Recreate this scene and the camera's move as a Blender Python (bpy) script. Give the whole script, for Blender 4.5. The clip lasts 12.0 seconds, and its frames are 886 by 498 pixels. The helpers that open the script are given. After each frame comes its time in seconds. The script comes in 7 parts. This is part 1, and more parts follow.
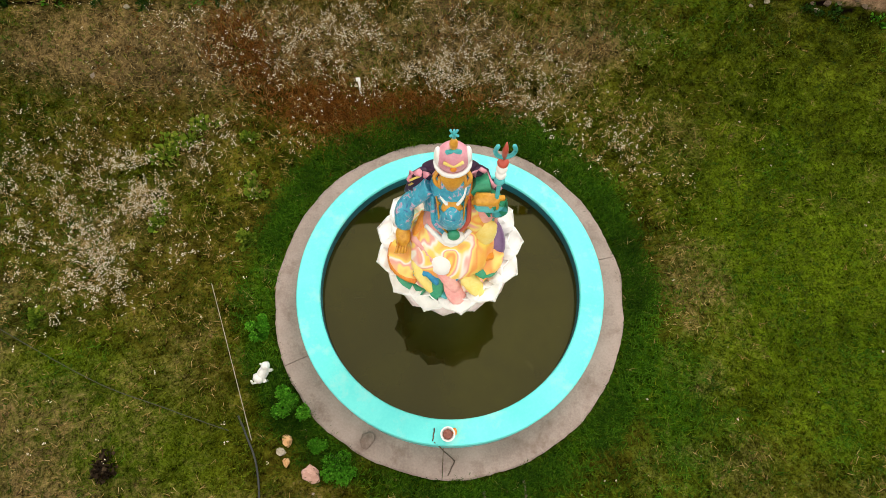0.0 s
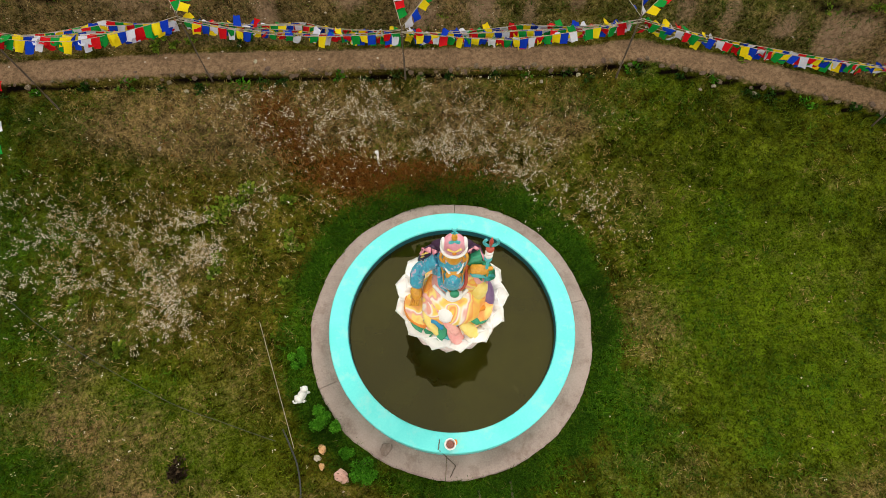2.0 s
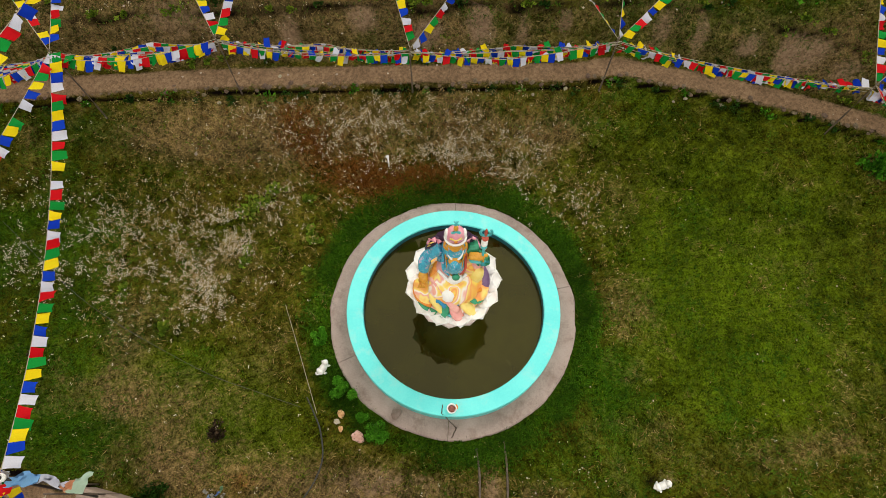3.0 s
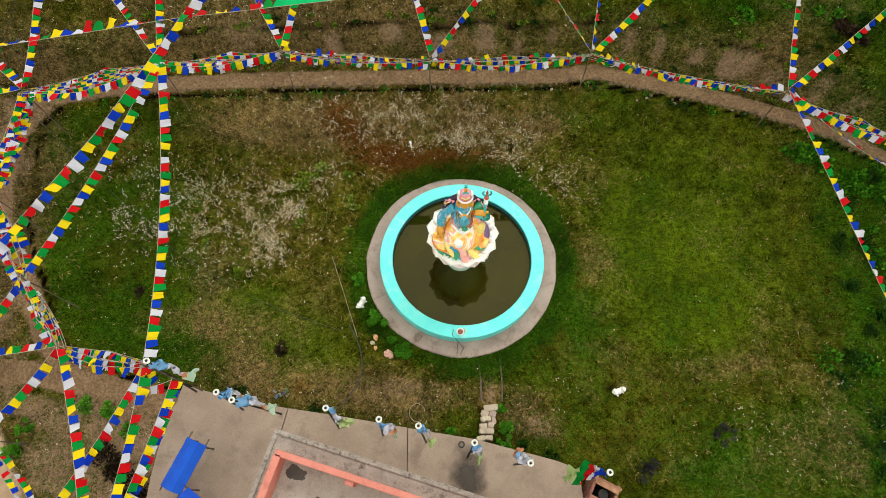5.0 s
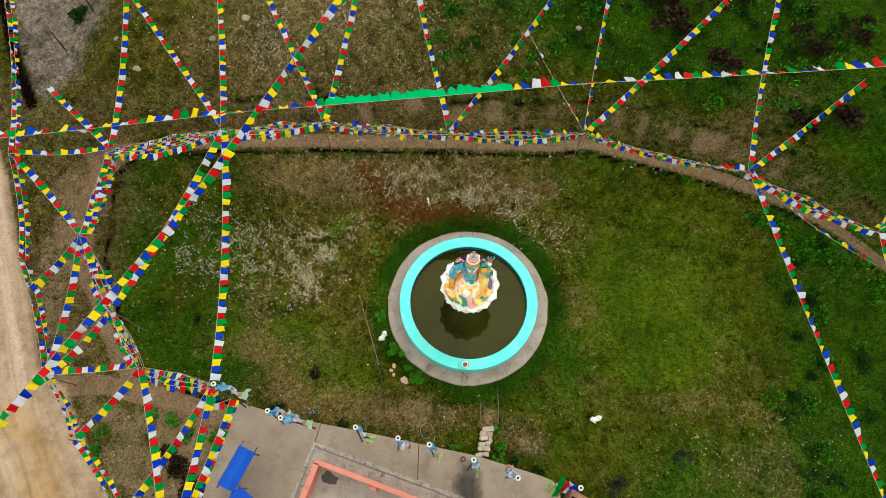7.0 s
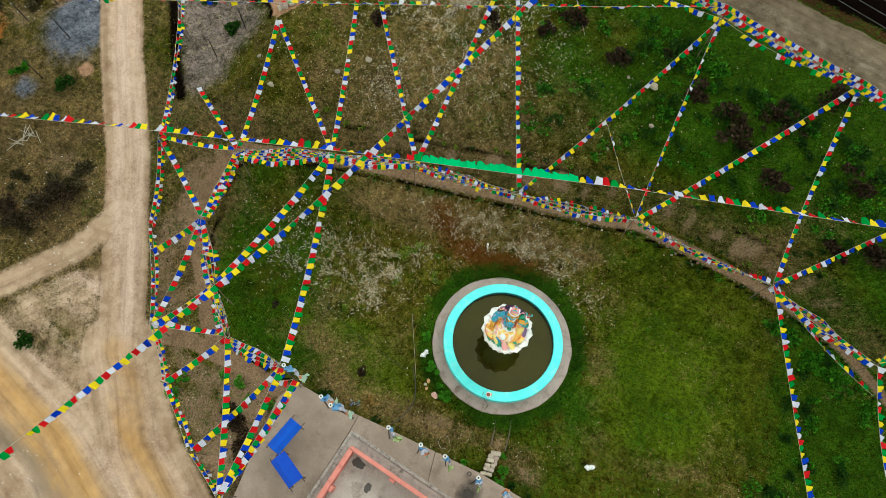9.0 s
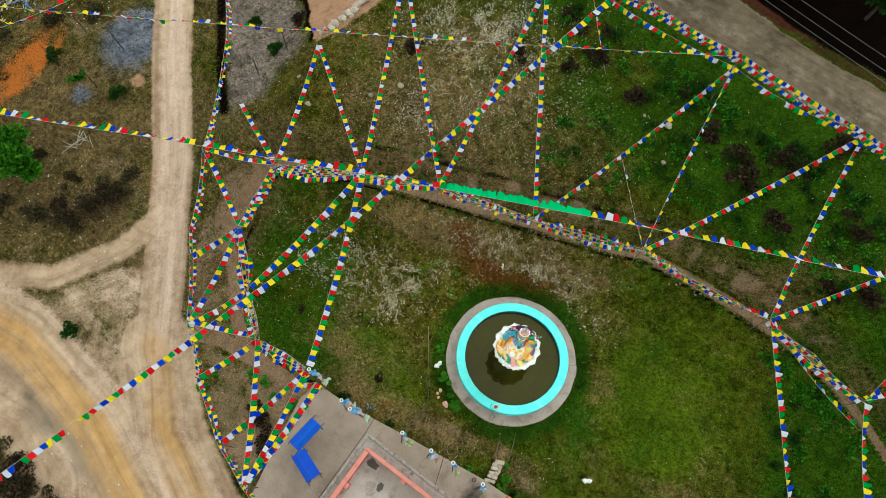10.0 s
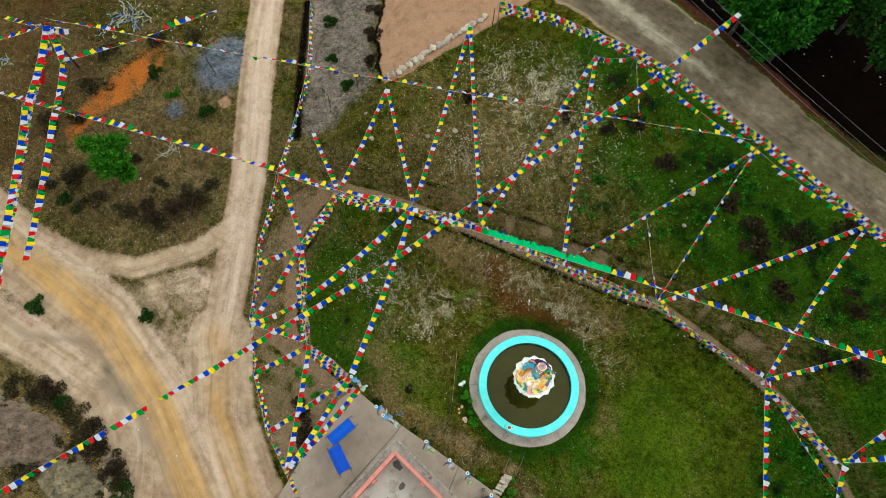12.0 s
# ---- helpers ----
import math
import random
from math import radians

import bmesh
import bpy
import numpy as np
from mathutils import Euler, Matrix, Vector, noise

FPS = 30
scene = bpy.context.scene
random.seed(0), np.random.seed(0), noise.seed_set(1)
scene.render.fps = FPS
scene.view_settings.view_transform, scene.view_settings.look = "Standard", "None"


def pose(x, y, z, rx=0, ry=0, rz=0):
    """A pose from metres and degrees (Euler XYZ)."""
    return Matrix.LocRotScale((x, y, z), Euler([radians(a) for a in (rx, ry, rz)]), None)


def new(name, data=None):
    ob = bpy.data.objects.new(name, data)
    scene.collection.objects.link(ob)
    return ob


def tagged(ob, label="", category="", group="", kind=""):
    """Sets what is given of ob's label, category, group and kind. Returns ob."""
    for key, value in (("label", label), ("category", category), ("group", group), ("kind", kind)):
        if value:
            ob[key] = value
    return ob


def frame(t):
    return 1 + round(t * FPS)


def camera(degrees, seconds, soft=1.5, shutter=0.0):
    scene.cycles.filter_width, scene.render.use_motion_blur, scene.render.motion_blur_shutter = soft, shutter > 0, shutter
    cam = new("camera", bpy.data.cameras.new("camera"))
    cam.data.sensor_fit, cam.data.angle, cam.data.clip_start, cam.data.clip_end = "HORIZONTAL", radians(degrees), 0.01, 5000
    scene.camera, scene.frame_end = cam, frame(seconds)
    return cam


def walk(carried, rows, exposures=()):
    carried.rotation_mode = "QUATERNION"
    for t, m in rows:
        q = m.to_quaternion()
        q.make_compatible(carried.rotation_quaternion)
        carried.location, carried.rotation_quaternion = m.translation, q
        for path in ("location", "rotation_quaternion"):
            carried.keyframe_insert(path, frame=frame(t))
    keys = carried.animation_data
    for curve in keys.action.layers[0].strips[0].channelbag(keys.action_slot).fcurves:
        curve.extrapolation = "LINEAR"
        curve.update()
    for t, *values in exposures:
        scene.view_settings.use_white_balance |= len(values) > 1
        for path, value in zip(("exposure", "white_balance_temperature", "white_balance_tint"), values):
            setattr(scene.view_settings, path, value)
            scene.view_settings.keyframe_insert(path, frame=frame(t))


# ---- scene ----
cam = camera(70.76, 12.0, 0.65)
# seconds, x, y, z, then the turn about x, y, z in degrees
ROWS = [
    (0.0, -0.388, -4.135, 13.864, 20.861, -0.516, -1.517),
    (0.5, -0.4, -4.221, 14.782, 21.093, -0.371, -1.494),
    (1.0, -0.433, -4.251, 15.659, 21.336, -0.352, -1.509),
    (1.5, -0.462, -4.317, 16.56, 21.522, -0.381, -1.508),
    (2.0, -0.463, -4.382, 17.448, 21.635, -0.346, -1.43),
    (2.5, -0.514, -4.644, 18.566, 21.769, -0.358, -1.402),
    (3.0, -0.571, -5.606, 19.759, 21.76, -0.325, -1.298),
    (5.0, -1.023, -9.019, 24.804, 21.338, -0.282, -0.772),
    (5.5, -1.121, -9.035, 26.127, 21.437, -0.296, -0.751),
    (6.0, -1.214, -9.006, 27.427, 21.5, -0.354, -0.767),
    (6.5, -1.261, -8.999, 28.736, 21.614, -0.389, -0.736),
    (7.0, -1.315, -8.914, 30.1, 21.573, -0.506, 1.306),
    (7.5, -1.387, -8.74, 31.469, 21.416, -0.834, 8.758),
    (9.5, -2.067, -8.802, 36.737, 21.39, -0.993, 15.642),
    (10.0, -2.269, -8.781, 38.074, 21.379, -1.016, 17.914),
    (10.5, -2.452, -8.799, 39.423, 21.401, -1.054, 20.159),
    (11.0, -2.61, -8.819, 40.7, 21.337, -1.015, 22.679),
    (11.5, -2.767, -8.87, 41.98, 21.381, -0.934, 24.232),
    (12.0, -3.024, -8.939, 43.221, 21.432, -0.878, 24.577),
]
walk(cam, [(row[0], pose(*row[1:])) for row in ROWS], exposures=[(0.0, 0.08, 6500, 10), (1.0, 0.04, 6500, 10), (2.0, 0.0, 6500, 10), (3.0, -0.12, 6500, 10), (5.0, 0.06, 6450, 5), (6.5, 0.06, 6280, 0), (8.0, -0.05, 5980, -3), (12.0, -0.06, 5680, -3)])

# ---------------------------------------------------------------- light
sky_world = bpy.data.worlds.new("overcast_sky")
scene.world = sky_world
sky_world.use_nodes = True
wn = sky_world.node_tree
sky_tex = wn.nodes.new("ShaderNodeTexSky")
sky_tex.sky_type = "NISHITA"
sky_tex.sun_disc = False
sky_tex.sun_elevation, sky_tex.sun_rotation = radians(43), radians(30)
sky_tex.air_density, sky_tex.dust_density, sky_tex.ozone_density = 1.0, 5.0, 1.0
cloud_mix = wn.nodes.new("ShaderNodeMix")
cloud_mix.data_type = "RGBA"
cloud_mix.inputs[0].default_value = 0.85
cloud_mix.inputs[7].default_value = (14.2, 13.6, 11.9, 1)
wn.links.new(sky_tex.outputs[0], cloud_mix.inputs[6])
wn.links.new(cloud_mix.outputs[2], wn.nodes["Background"].inputs[0])
wn.nodes["Background"].inputs[1].default_value = 0.115
sun_data = bpy.data.lights.new("sun", "SUN")
sun_data.energy, sun_data.angle, sun_data.color = 1.2, radians(14), (1.0, 0.96, 0.9)
sun = new("sun", sun_data)
sun.matrix_world = pose(0, 0, 60, 47, 0, 150)


# ---------------------------------------------------------------- materials
def ramp(nt, fac, stops):
    r = nt.nodes.new("ShaderNodeValToRGB")
    e = r.color_ramp.elements
    while len(e) < len(stops):
        e.new(0.5)
    for el, (p, c) in zip(e, stops):
        el.position, el.color = p, (*c, 1)
    nt.links.new(fac, r.inputs[0])
    return r.outputs[0]


def noise_tex(nt, scale, detail=5.0, rough=0.6, coord="Object", distort=0.0):
    tc = nt.nodes.new("ShaderNodeTexCoord")
    n = nt.nodes.new("ShaderNodeTexNoise")
    n.inputs["Scale"].default_value, n.inputs["Detail"].default_value = scale, detail
    n.inputs["Roughness"].default_value, n.inputs["Distortion"].default_value = rough, distort
    nt.links.new(tc.outputs[coord], n.inputs["Vector"])
    return n.outputs["Fac"]


def mix(nt, fac, a, b, kind="MIX"):
    m = nt.nodes.new("ShaderNodeMix")
    m.data_type, m.blend_type = "RGBA", kind
    for value, socket in ((fac, m.inputs[0]), (a, m.inputs[6]), (b, m.inputs[7])):
        if hasattr(value, "node"):
            nt.links.new(value, socket)
        else:
            socket.default_value = value if isinstance(value, float) else (*value, 1)
    return m.outputs[2]


def calc(nt, op, a, b=0.0, c=0.0):
    m = nt.nodes.new("ShaderNodeMath")
    m.operation = op
    for value, socket in zip((a, b, c), m.inputs):
        if hasattr(value, "node"):
            nt.links.new(value, socket)
        else:
            socket.default_value = value
    return m.outputs[0]


def bump(nt, bsdf, height, strength, distance):
    b = nt.nodes.new("ShaderNodeBump")
    b.inputs["Strength"].default_value, b.inputs["Distance"].default_value = strength, distance
    nt.links.new(height, b.inputs["Height"])
    nt.links.new(b.outputs[0], bsdf.inputs["Normal"])


def material(name):
    m = bpy.data.materials.new(name)
    m.use_nodes = True
    return m, m.node_tree, m.node_tree.nodes["Principled BSDF"]


def surface(name, a, b, rough=0.8, big=1.5, fine=25.0, relief=0.01, metal=0.0, dirt=None, vary=0.0):
    """Two tones blended at a large and a small scale, with fine relief and, where given, dirt patches."""
    m, nt, bsdf = material(name)
    large, small = noise_tex(nt, big, 4), noise_tex(nt, fine, 6, 0.65)
    f = calc(nt, "ADD", calc(nt, "MULTIPLY", large, 0.6), calc(nt, "MULTIPLY", small, 0.4))
    col = ramp(nt, f, ((0.36, a), (0.64, b)))
    if dirt:
        col = mix(nt, ramp(nt, noise_tex(nt, big * 1.7, 8, 0.7), ((0.52, (0, 0, 0)), (0.7, (1, 1, 1)))), col, dirt)
    if vary:
        info = nt.nodes.new("ShaderNodeObjectInfo")
        isl = nt.nodes.new("ShaderNodeNewGeometry")
        rnd = calc(nt, "FRACT", calc(nt, "ADD", info.outputs["Random"], isl.outputs["Random Per Island"]))
        hsv = nt.nodes.new("ShaderNodeHueSaturation")
        nt.links.new(calc(nt, "MULTIPLY_ADD", rnd, 2 * vary, 1 - vary), hsv.inputs["Value"])
        nt.links.new(calc(nt, "MULTIPLY_ADD", rnd, 0.05, 0.475), hsv.inputs["Hue"])
        nt.links.new(col, hsv.inputs["Color"])
        col = hsv.outputs[0]
    nt.links.new(col, bsdf.inputs["Base Color"])
    bsdf.inputs["Roughness"].default_value, bsdf.inputs["Metallic"].default_value = rough, metal
    if relief:
        bump(nt, bsdf, small, 0.6, relief)
    return m


def cloth(name, a, b):
    """Thin printed cotton: faint block print, light showing through."""
    m, nt, bsdf = material(name)
    info = nt.nodes.new("ShaderNodeObjectInfo")
    col = mix(nt, info.outputs["Random"], a, b)
    ink = calc(nt, "MULTIPLY", ramp(nt, noise_tex(nt, 30, 3, 0.7, "Generated"), ((0.5, (0, 0, 0)), (0.62, (1, 1, 1)))), 0.22)
    col = mix(nt, ink, col, tuple(0.35 * v for v in a))
    nt.links.new(col, bsdf.inputs["Base Color"])
    bsdf.inputs["Roughness"].default_value = 0.9
    bsdf.inputs["Specular IOR Level"].default_value = 0.08
    out = nt.nodes["Material Output"]
    tr = nt.nodes.new("ShaderNodeBsdfTranslucent")
    nt.links.new(col, tr.inputs[0])
    add = nt.nodes.new("ShaderNodeMixShader")
    add.inputs[0].default_value = 0.3
    nt.links.new(bsdf.outputs[0], add.inputs[1])
    nt.links.new(tr.outputs[0], add.inputs[2])
    nt.links.new(add.outputs[0], out.inputs[0])
    return m


def leafy(name, a, b, c, broad=0.0):
    m, nt, bsdf = material(name)
    geo = nt.nodes.new("ShaderNodeNewGeometry")
    col = ramp(nt, geo.outputs["Random Per Island"], ((0.0, a), (0.55, b), (1.0, c)))
    col = mix(nt, calc(nt, "MULTIPLY", noise_tex(nt, 1.3, 3), 0.5), col, a)
    if broad:
        low, high = (1 - broad,) * 3, (1 + 0.6 * broad,) * 3
        col = mix(nt, 1.0, col, ramp(nt, noise_tex(nt, 0.55, 5, 0.62, "Object", 0.5), ((0.36, low), (0.64, high))), "MULTIPLY")
    nt.links.new(col, bsdf.inputs["Base Color"])
    bsdf.inputs["Roughness"].default_value, bsdf.inputs["Specular IOR Level"].default_value = 0.7, 0.05
    return m


def earth_material():
    """Soil, grass and tracks: each kind of ground has its own density, broken up at two scales."""
    m, nt, bsdf = material("earth")
    big, mid = noise_tex(nt, 0.35, 5, 0.6), noise_tex(nt, 1.6, 6, 0.65)
    fine, tiny = noise_tex(nt, 9.0, 6, 0.7), noise_tex(nt, 42.0, 4, 0.7)
    grass = ramp(nt, calc(nt, "ADD", calc(nt, "MULTIPLY", mid, 0.6), calc(nt, "MULTIPLY", fine, 0.4)),
                 ((0.36, (0.016, 0.022, 0.001)), (0.5, (0.058, 0.064, 0.004)), (0.64, (0.155, 0.138, 0.016))))
    grass = mix(nt, ramp(nt, big, ((0.42, (0, 0, 0)), (0.62, (1, 1, 1)))), grass, mix(nt, 0.5, grass, (0.125, 0.085, 0.015)))

    def layer(under, attribute, tone_a, tone_b, grain=0.35, edge=0.18, coarse=False):
        at = nt.nodes.new("ShaderNodeAttribute")
        at.attribute_name = attribute
        n = calc(nt, "ADD", calc(nt, "MULTIPLY", mid, 0.5), calc(nt, "MULTIPLY", fine, 0.5))
        d = calc(nt, "ADD", at.outputs["Fac"], calc(nt, "MULTIPLY", calc(nt, "SUBTRACT", n, 0.5), grain * 4))
        mr = nt.nodes.new("ShaderNodeMapRange")
        mr.interpolation_type = "SMOOTHSTEP"
        mr.inputs["From Min"].default_value, mr.inputs["From Max"].default_value = 0.5 - edge, 0.5 + edge
        nt.links.new(d, mr.inputs["Value"])
        one, two = (big, mid) if coarse else (fine, tiny)
        tone = mix(nt, ramp(nt, calc(nt, "ADD", calc(nt, "MULTIPLY", one, 0.55), calc(nt, "MULTIPLY", two, 0.45)),
                            ((0.38, (0, 0, 0)), (0.62, (1, 1, 1)))), tone_a, tone_b)
        return mix(nt, mr.outputs[0], under, tone)

    col = layer(grass, "fresh", (0.034, 0.068, 0.002), (0.125, 0.175, 0.008), 0.6, 0.45)
    col = layer(col, "lush", (0.010, 0.036, 0.001), (0.066, 0.140, 0.007), 0.45, 0.35)
    col = layer(col, "dry", (0.065, 0.044, 0.013), (0.28, 0.195, 0.085), 0.5, 0.4)
    col = layer(col, "rust", (0.08, 0.026, 0.004), (0.26, 0.095, 0.016), 0.5, 0.4)
    col = layer(col, "gravel", (0.115, 0.085, 0.070), (0.34, 0.27, 0.235), 0.4, 0.35)
    col = layer(col, "slate", (0.09, 0.10, 0.13), (0.21, 0.22, 0.26), 0.5, 0.35)
    # plants grow thicker and thinner in patches a few paces wide
    patchy = calc(nt, "ADD", calc(nt, "MULTIPLY", noise_tex(nt, 0.5, 6, 0.65, "Object", 0.7), 0.6), calc(nt, "MULTIPLY", mid, 0.4))
    col = mix(nt, 1.0, col, ramp(nt, patchy, ((0.38, (0.50, 0.52, 0.50)), (0.5, (0.95, 0.95, 0.95)), (0.62, (1.3, 1.26, 1.2)))), "MULTIPLY")
    # matted stalks, the shade in the gaps between them painted in as dark colour
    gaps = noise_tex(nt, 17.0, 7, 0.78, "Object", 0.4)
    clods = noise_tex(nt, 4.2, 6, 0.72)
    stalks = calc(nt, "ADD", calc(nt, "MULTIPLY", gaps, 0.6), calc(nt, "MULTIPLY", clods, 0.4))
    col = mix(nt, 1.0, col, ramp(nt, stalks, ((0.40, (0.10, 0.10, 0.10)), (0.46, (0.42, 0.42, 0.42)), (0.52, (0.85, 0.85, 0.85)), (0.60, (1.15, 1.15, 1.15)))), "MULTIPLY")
    col = mix(nt, ramp(nt, noise_tex(nt, 30.0, 5, 0.8), ((0.63, (0, 0, 0)), (0.74, (0.42, 0.42, 0.42)))), col, (0.24, 0.20, 0.11))
    col = layer(col, "litter", (0.020, 0.007, 0.004), (0.085, 0.030, 0.018), 0.5, 0.35)
    # near black: tree and verge shade painted into the ground, plus dark soil
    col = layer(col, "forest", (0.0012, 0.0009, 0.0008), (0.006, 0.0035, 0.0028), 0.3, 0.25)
    col = layer(col, "soil", (0.13, 0.082, 0.048), (0.30, 0.20, 0.128), 0.4, 0.3)
    col = layer(col, "bare", (0.25, 0.135, 0.078), (0.38, 0.225, 0.14), 0.22, 0.15)
    col = layer(col, "trail", (0.10, 0.062, 0.034), (0.29, 0.19, 0.115), 0.3, 0.25)
    col = mix(nt, 1.0, col, ramp(nt, noise_tex(nt, 0.9, 7, 0.7, "Object", 0.8), ((0.36, (0.78, 0.77, 0.76)), (0.5, (1, 1, 1)), (0.66, (1.12, 1.12, 1.12)))), "MULTIPLY")
    # wheel tracks drawn out along the roads
    flow = nt.nodes.new("ShaderNodeCombineXYZ")
    for name, socket, k in (("across", "X", 2.4), ("way", "Y", 0.14)):
        at = nt.nodes.new("ShaderNodeAttribute")
        at.attribute_name = name
        nt.links.new(calc(nt, "MULTIPLY", at.outputs["Fac"], k), flow.inputs[socket])
    streak = nt.nodes.new("ShaderNodeTexNoise")
    streak.inputs["Scale"].default_value, streak.inputs["Detail"].default_value, streak.inputs["Roughness"].default_value = 1.0, 7.0, 0.62
    nt.links.new(flow.outputs[0], streak.inputs["Vector"])
    streak = streak.outputs["Fac"]
    road = layer(col, "sand", (0.27, 0.172, 0.108), (0.475, 0.342, 0.232), 0.25, 0.28, True)
    road = layer(road, "pale", (0.46, 0.318, 0.24), (0.62, 0.462, 0.365), 0.3, 0.35)
    # mud, and the trees' shadow on the north road painted in the same colour
    road = layer(road, "mud", (0.085, 0.066, 0.048), (0.22, 0.175, 0.13), 0.4, 0.4)
    road = layer(road, "grey", (0.074, 0.056, 0.035), (0.18, 0.138, 0.094), 0.4, 0.4, True)
    road = layer(road, "ochre", (0.37, 0.205, 0.072), (0.50, 0.295, 0.118), 0.3, 0.4, True)
    road = layer(road, "dust", (0.27, 0.225, 0.165), (0.42, 0.35, 0.265), 0.3, 0.45, True)
    worn = ramp(nt, streak, ((0.33, (0.72, 0.70, 0.68)), (0.45, (0.90, 0.89, 0.88)), (0.55, (1.0, 1.0, 1.0)), (0.68, (1.10, 1.09, 1.08))))
    road = mix(nt, 1.0, road, worn, "MULTIPLY")
    on = nt.nodes.new("ShaderNodeAttribute")
    on.attribute_name = "sand"
    col = mix(nt, ramp(nt, calc(nt, "ADD", on.outputs["Fac"], calc(nt, "MULTIPLY", calc(nt, "SUBTRACT", fine, 0.5), 0.7)), ((0.12, (0, 0, 0)), (0.34, (1, 1, 1)))), col, road)
    col = layer(col, "orange", (0.17, 0.045, 0.009), (0.52, 0.165, 0.03), 0.5, 0.3)
    speck = ramp(nt, noise_tex(nt, 26.0, 6, 0.75), ((0.34, (0.72, 0.72, 0.72)), (0.46, (1, 1, 1))))
    col = mix(nt, 1.0, col, speck, "MULTIPLY")
    nt.links.new(col, bsdf.inputs["Base Color"])
    bsdf.inputs["Roughness"].default_value = 0.95
    bsdf.inputs["Specular IOR Level"].default_value = 0.0
    bump(nt, bsdf, calc(nt, "ADD", calc(nt, "MULTIPLY", fine, 0.6), calc(nt, "MULTIPLY", tiny, 0.4)), 0.8, 0.08)
    return m


EARTH = earth_material()
CONCRETE = surface("weathered_concrete", (0.225, 0.162, 0.125), (0.325, 0.248, 0.198), 0.9, 0.8, 18, 0.006, dirt=(0.20, 0.145, 0.115))
APRON = surface("apron_concrete", (0.25, 0.19, 0.165), (0.40, 0.31, 0.275), 0.92, 1.1, 22, 0.006, dirt=(0.20, 0.14, 0.115))
ROOFING = surface("roof_screed", (0.27, 0.22, 0.19), (0.42, 0.36, 0.32), 0.9, 0.7, 14, 0.006, dirt=(0.17, 0.13, 0.11))
LEDGE = surface("stained_ledge", (0.20, 0.165, 0.145), (0.36, 0.30, 0.265), 0.92, 2.2, 18, 0.008, dirt=(0.075, 0.06, 0.05))
LIP = surface("weathered_ledge_lip", (0.20, 0.175, 0.155), (0.37, 0.32, 0.285), 0.92, 3.5, 24, 0.008, dirt=(0.04, 0.034, 0.03))
TURQ = surface("turquoise_paint", (0.10, 0.66, 0.66), (0.15, 0.74, 0.72), 0.5, 1.2, 20, 0.002, dirt=(0.26, 0.68, 0.66))
SALMON = surface("salmon_paint", (0.44, 0.135, 0.10), (0.54, 0.185, 0.145), 0.6, 1.5, 20, 0.003, dirt=(0.36, 0.11, 0.085))
WALLPAINT = surface("cream_wall_paint", (0.55, 0.48, 0.38), (0.66, 0.58, 0.47), 0.8, 1.0, 15, 0.003)
BLUE_SHEET = surface("blue_sheet", (0.001, 0.052, 0.44), (0.002, 0.085, 0.54), 0.9, 2.0, 20, 0.002)
BLUE_DARK = surface("blue_sheet_deep", (0.001, 0.040, 0.40), (0.002, 0.062, 0.48), 0.9, 2.0, 20, 0.002)
WHITE = surface("white_gloss_paint", (0.80, 0.79, 0.77), (0.88, 0.87, 0.86), 0.4, 2.0, 20, 0.002)
PETALPINK = surface("pale_pink_petal_paint", (0.74, 0.58, 0.57), (0.85, 0.76, 0.74), 0.45, 2.0, 18, 0.002)
MINT = surface("mint_paint", (0.50, 0.78, 0.66), (0.62, 0.84, 0.74), 0.45, 3.0, 20, 0.002)
PLASTERWHITE = surface("white_plaster", (0.66, 0.65, 0.62), (0.84, 0.83, 0.81), 0.75, 6, 40, 0.004)
METAL_BLACK = surface("dark_steel", (0.018, 0.016, 0.016), (0.04, 0.036, 0.034), 0.5, 6, 40, 0.001, 0.6)
WOODPOST = surface("weathered_post_wood", (0.06, 0.042, 0.03), (0.15, 0.11, 0.08), 0.85, 5, 40, 0.004)
BARK = surface("bark", (0.022, 0.015, 0.010), (0.06, 0.043, 0.03), 0.9, 6, 30, 0.01)
STONE = surface("pale_stone", (0.27, 0.21, 0.165), (0.50, 0.41, 0.33), 0.85, 4, 30, 0.01, dirt=(0.14, 0.12, 0.08), vary=0.18)
STONE_PINK = surface("pink_stone", (0.46, 0.24, 0.19), (0.68, 0.42, 0.35), 0.85, 6, 30, 0.01)
STONE_ORANGE = surface("orange_stone", (0.50, 0.25, 0.10), (0.66, 0.40, 0.20), 0.85, 6, 30, 0.01)
BRICK = surface("old_brick", (0.17, 0.065, 0.045), (0.34, 0.15, 0.105), 0.9, 5, 30, 0.006, vary=0.2)
ROPE = surface("faded_rope", (0.25, 0.22, 0.17), (0.42, 0.37, 0.28), 0.9, 10, 60, 0.001)
HOSE = surface("black_hose", (0.015, 0.015, 0.015), (0.035, 0.035, 0.03), 0.5, 10, 60, 0.0)
SOOT = surface("soot", (0.006, 0.006, 0.008), (0.03, 0.027, 0.028), 0.9, 4, 30, 0.01)
LEAF = leafy("bright_leaf", (0.014, 0.060, 0.003), (0.045, 0.17, 0.006), (0.10, 0.27, 0.012))
LEAF_SHRUB = leafy("shrub_leaf", (0.03, 0.13, 0.006), (0.08, 0.28, 0.012), (0.16, 0.40, 0.03))
LEAF_YELLOW = leafy("yellow_green_leaf", (0.05, 0.10, 0.006), (0.13, 0.20, 0.014), (0.24, 0.28, 0.03))
LEAF_DARK = leafy("dark_leaf", (0.008, 0.025, 0.003), (0.018, 0.055, 0.006), (0.04, 0.10, 0.010))
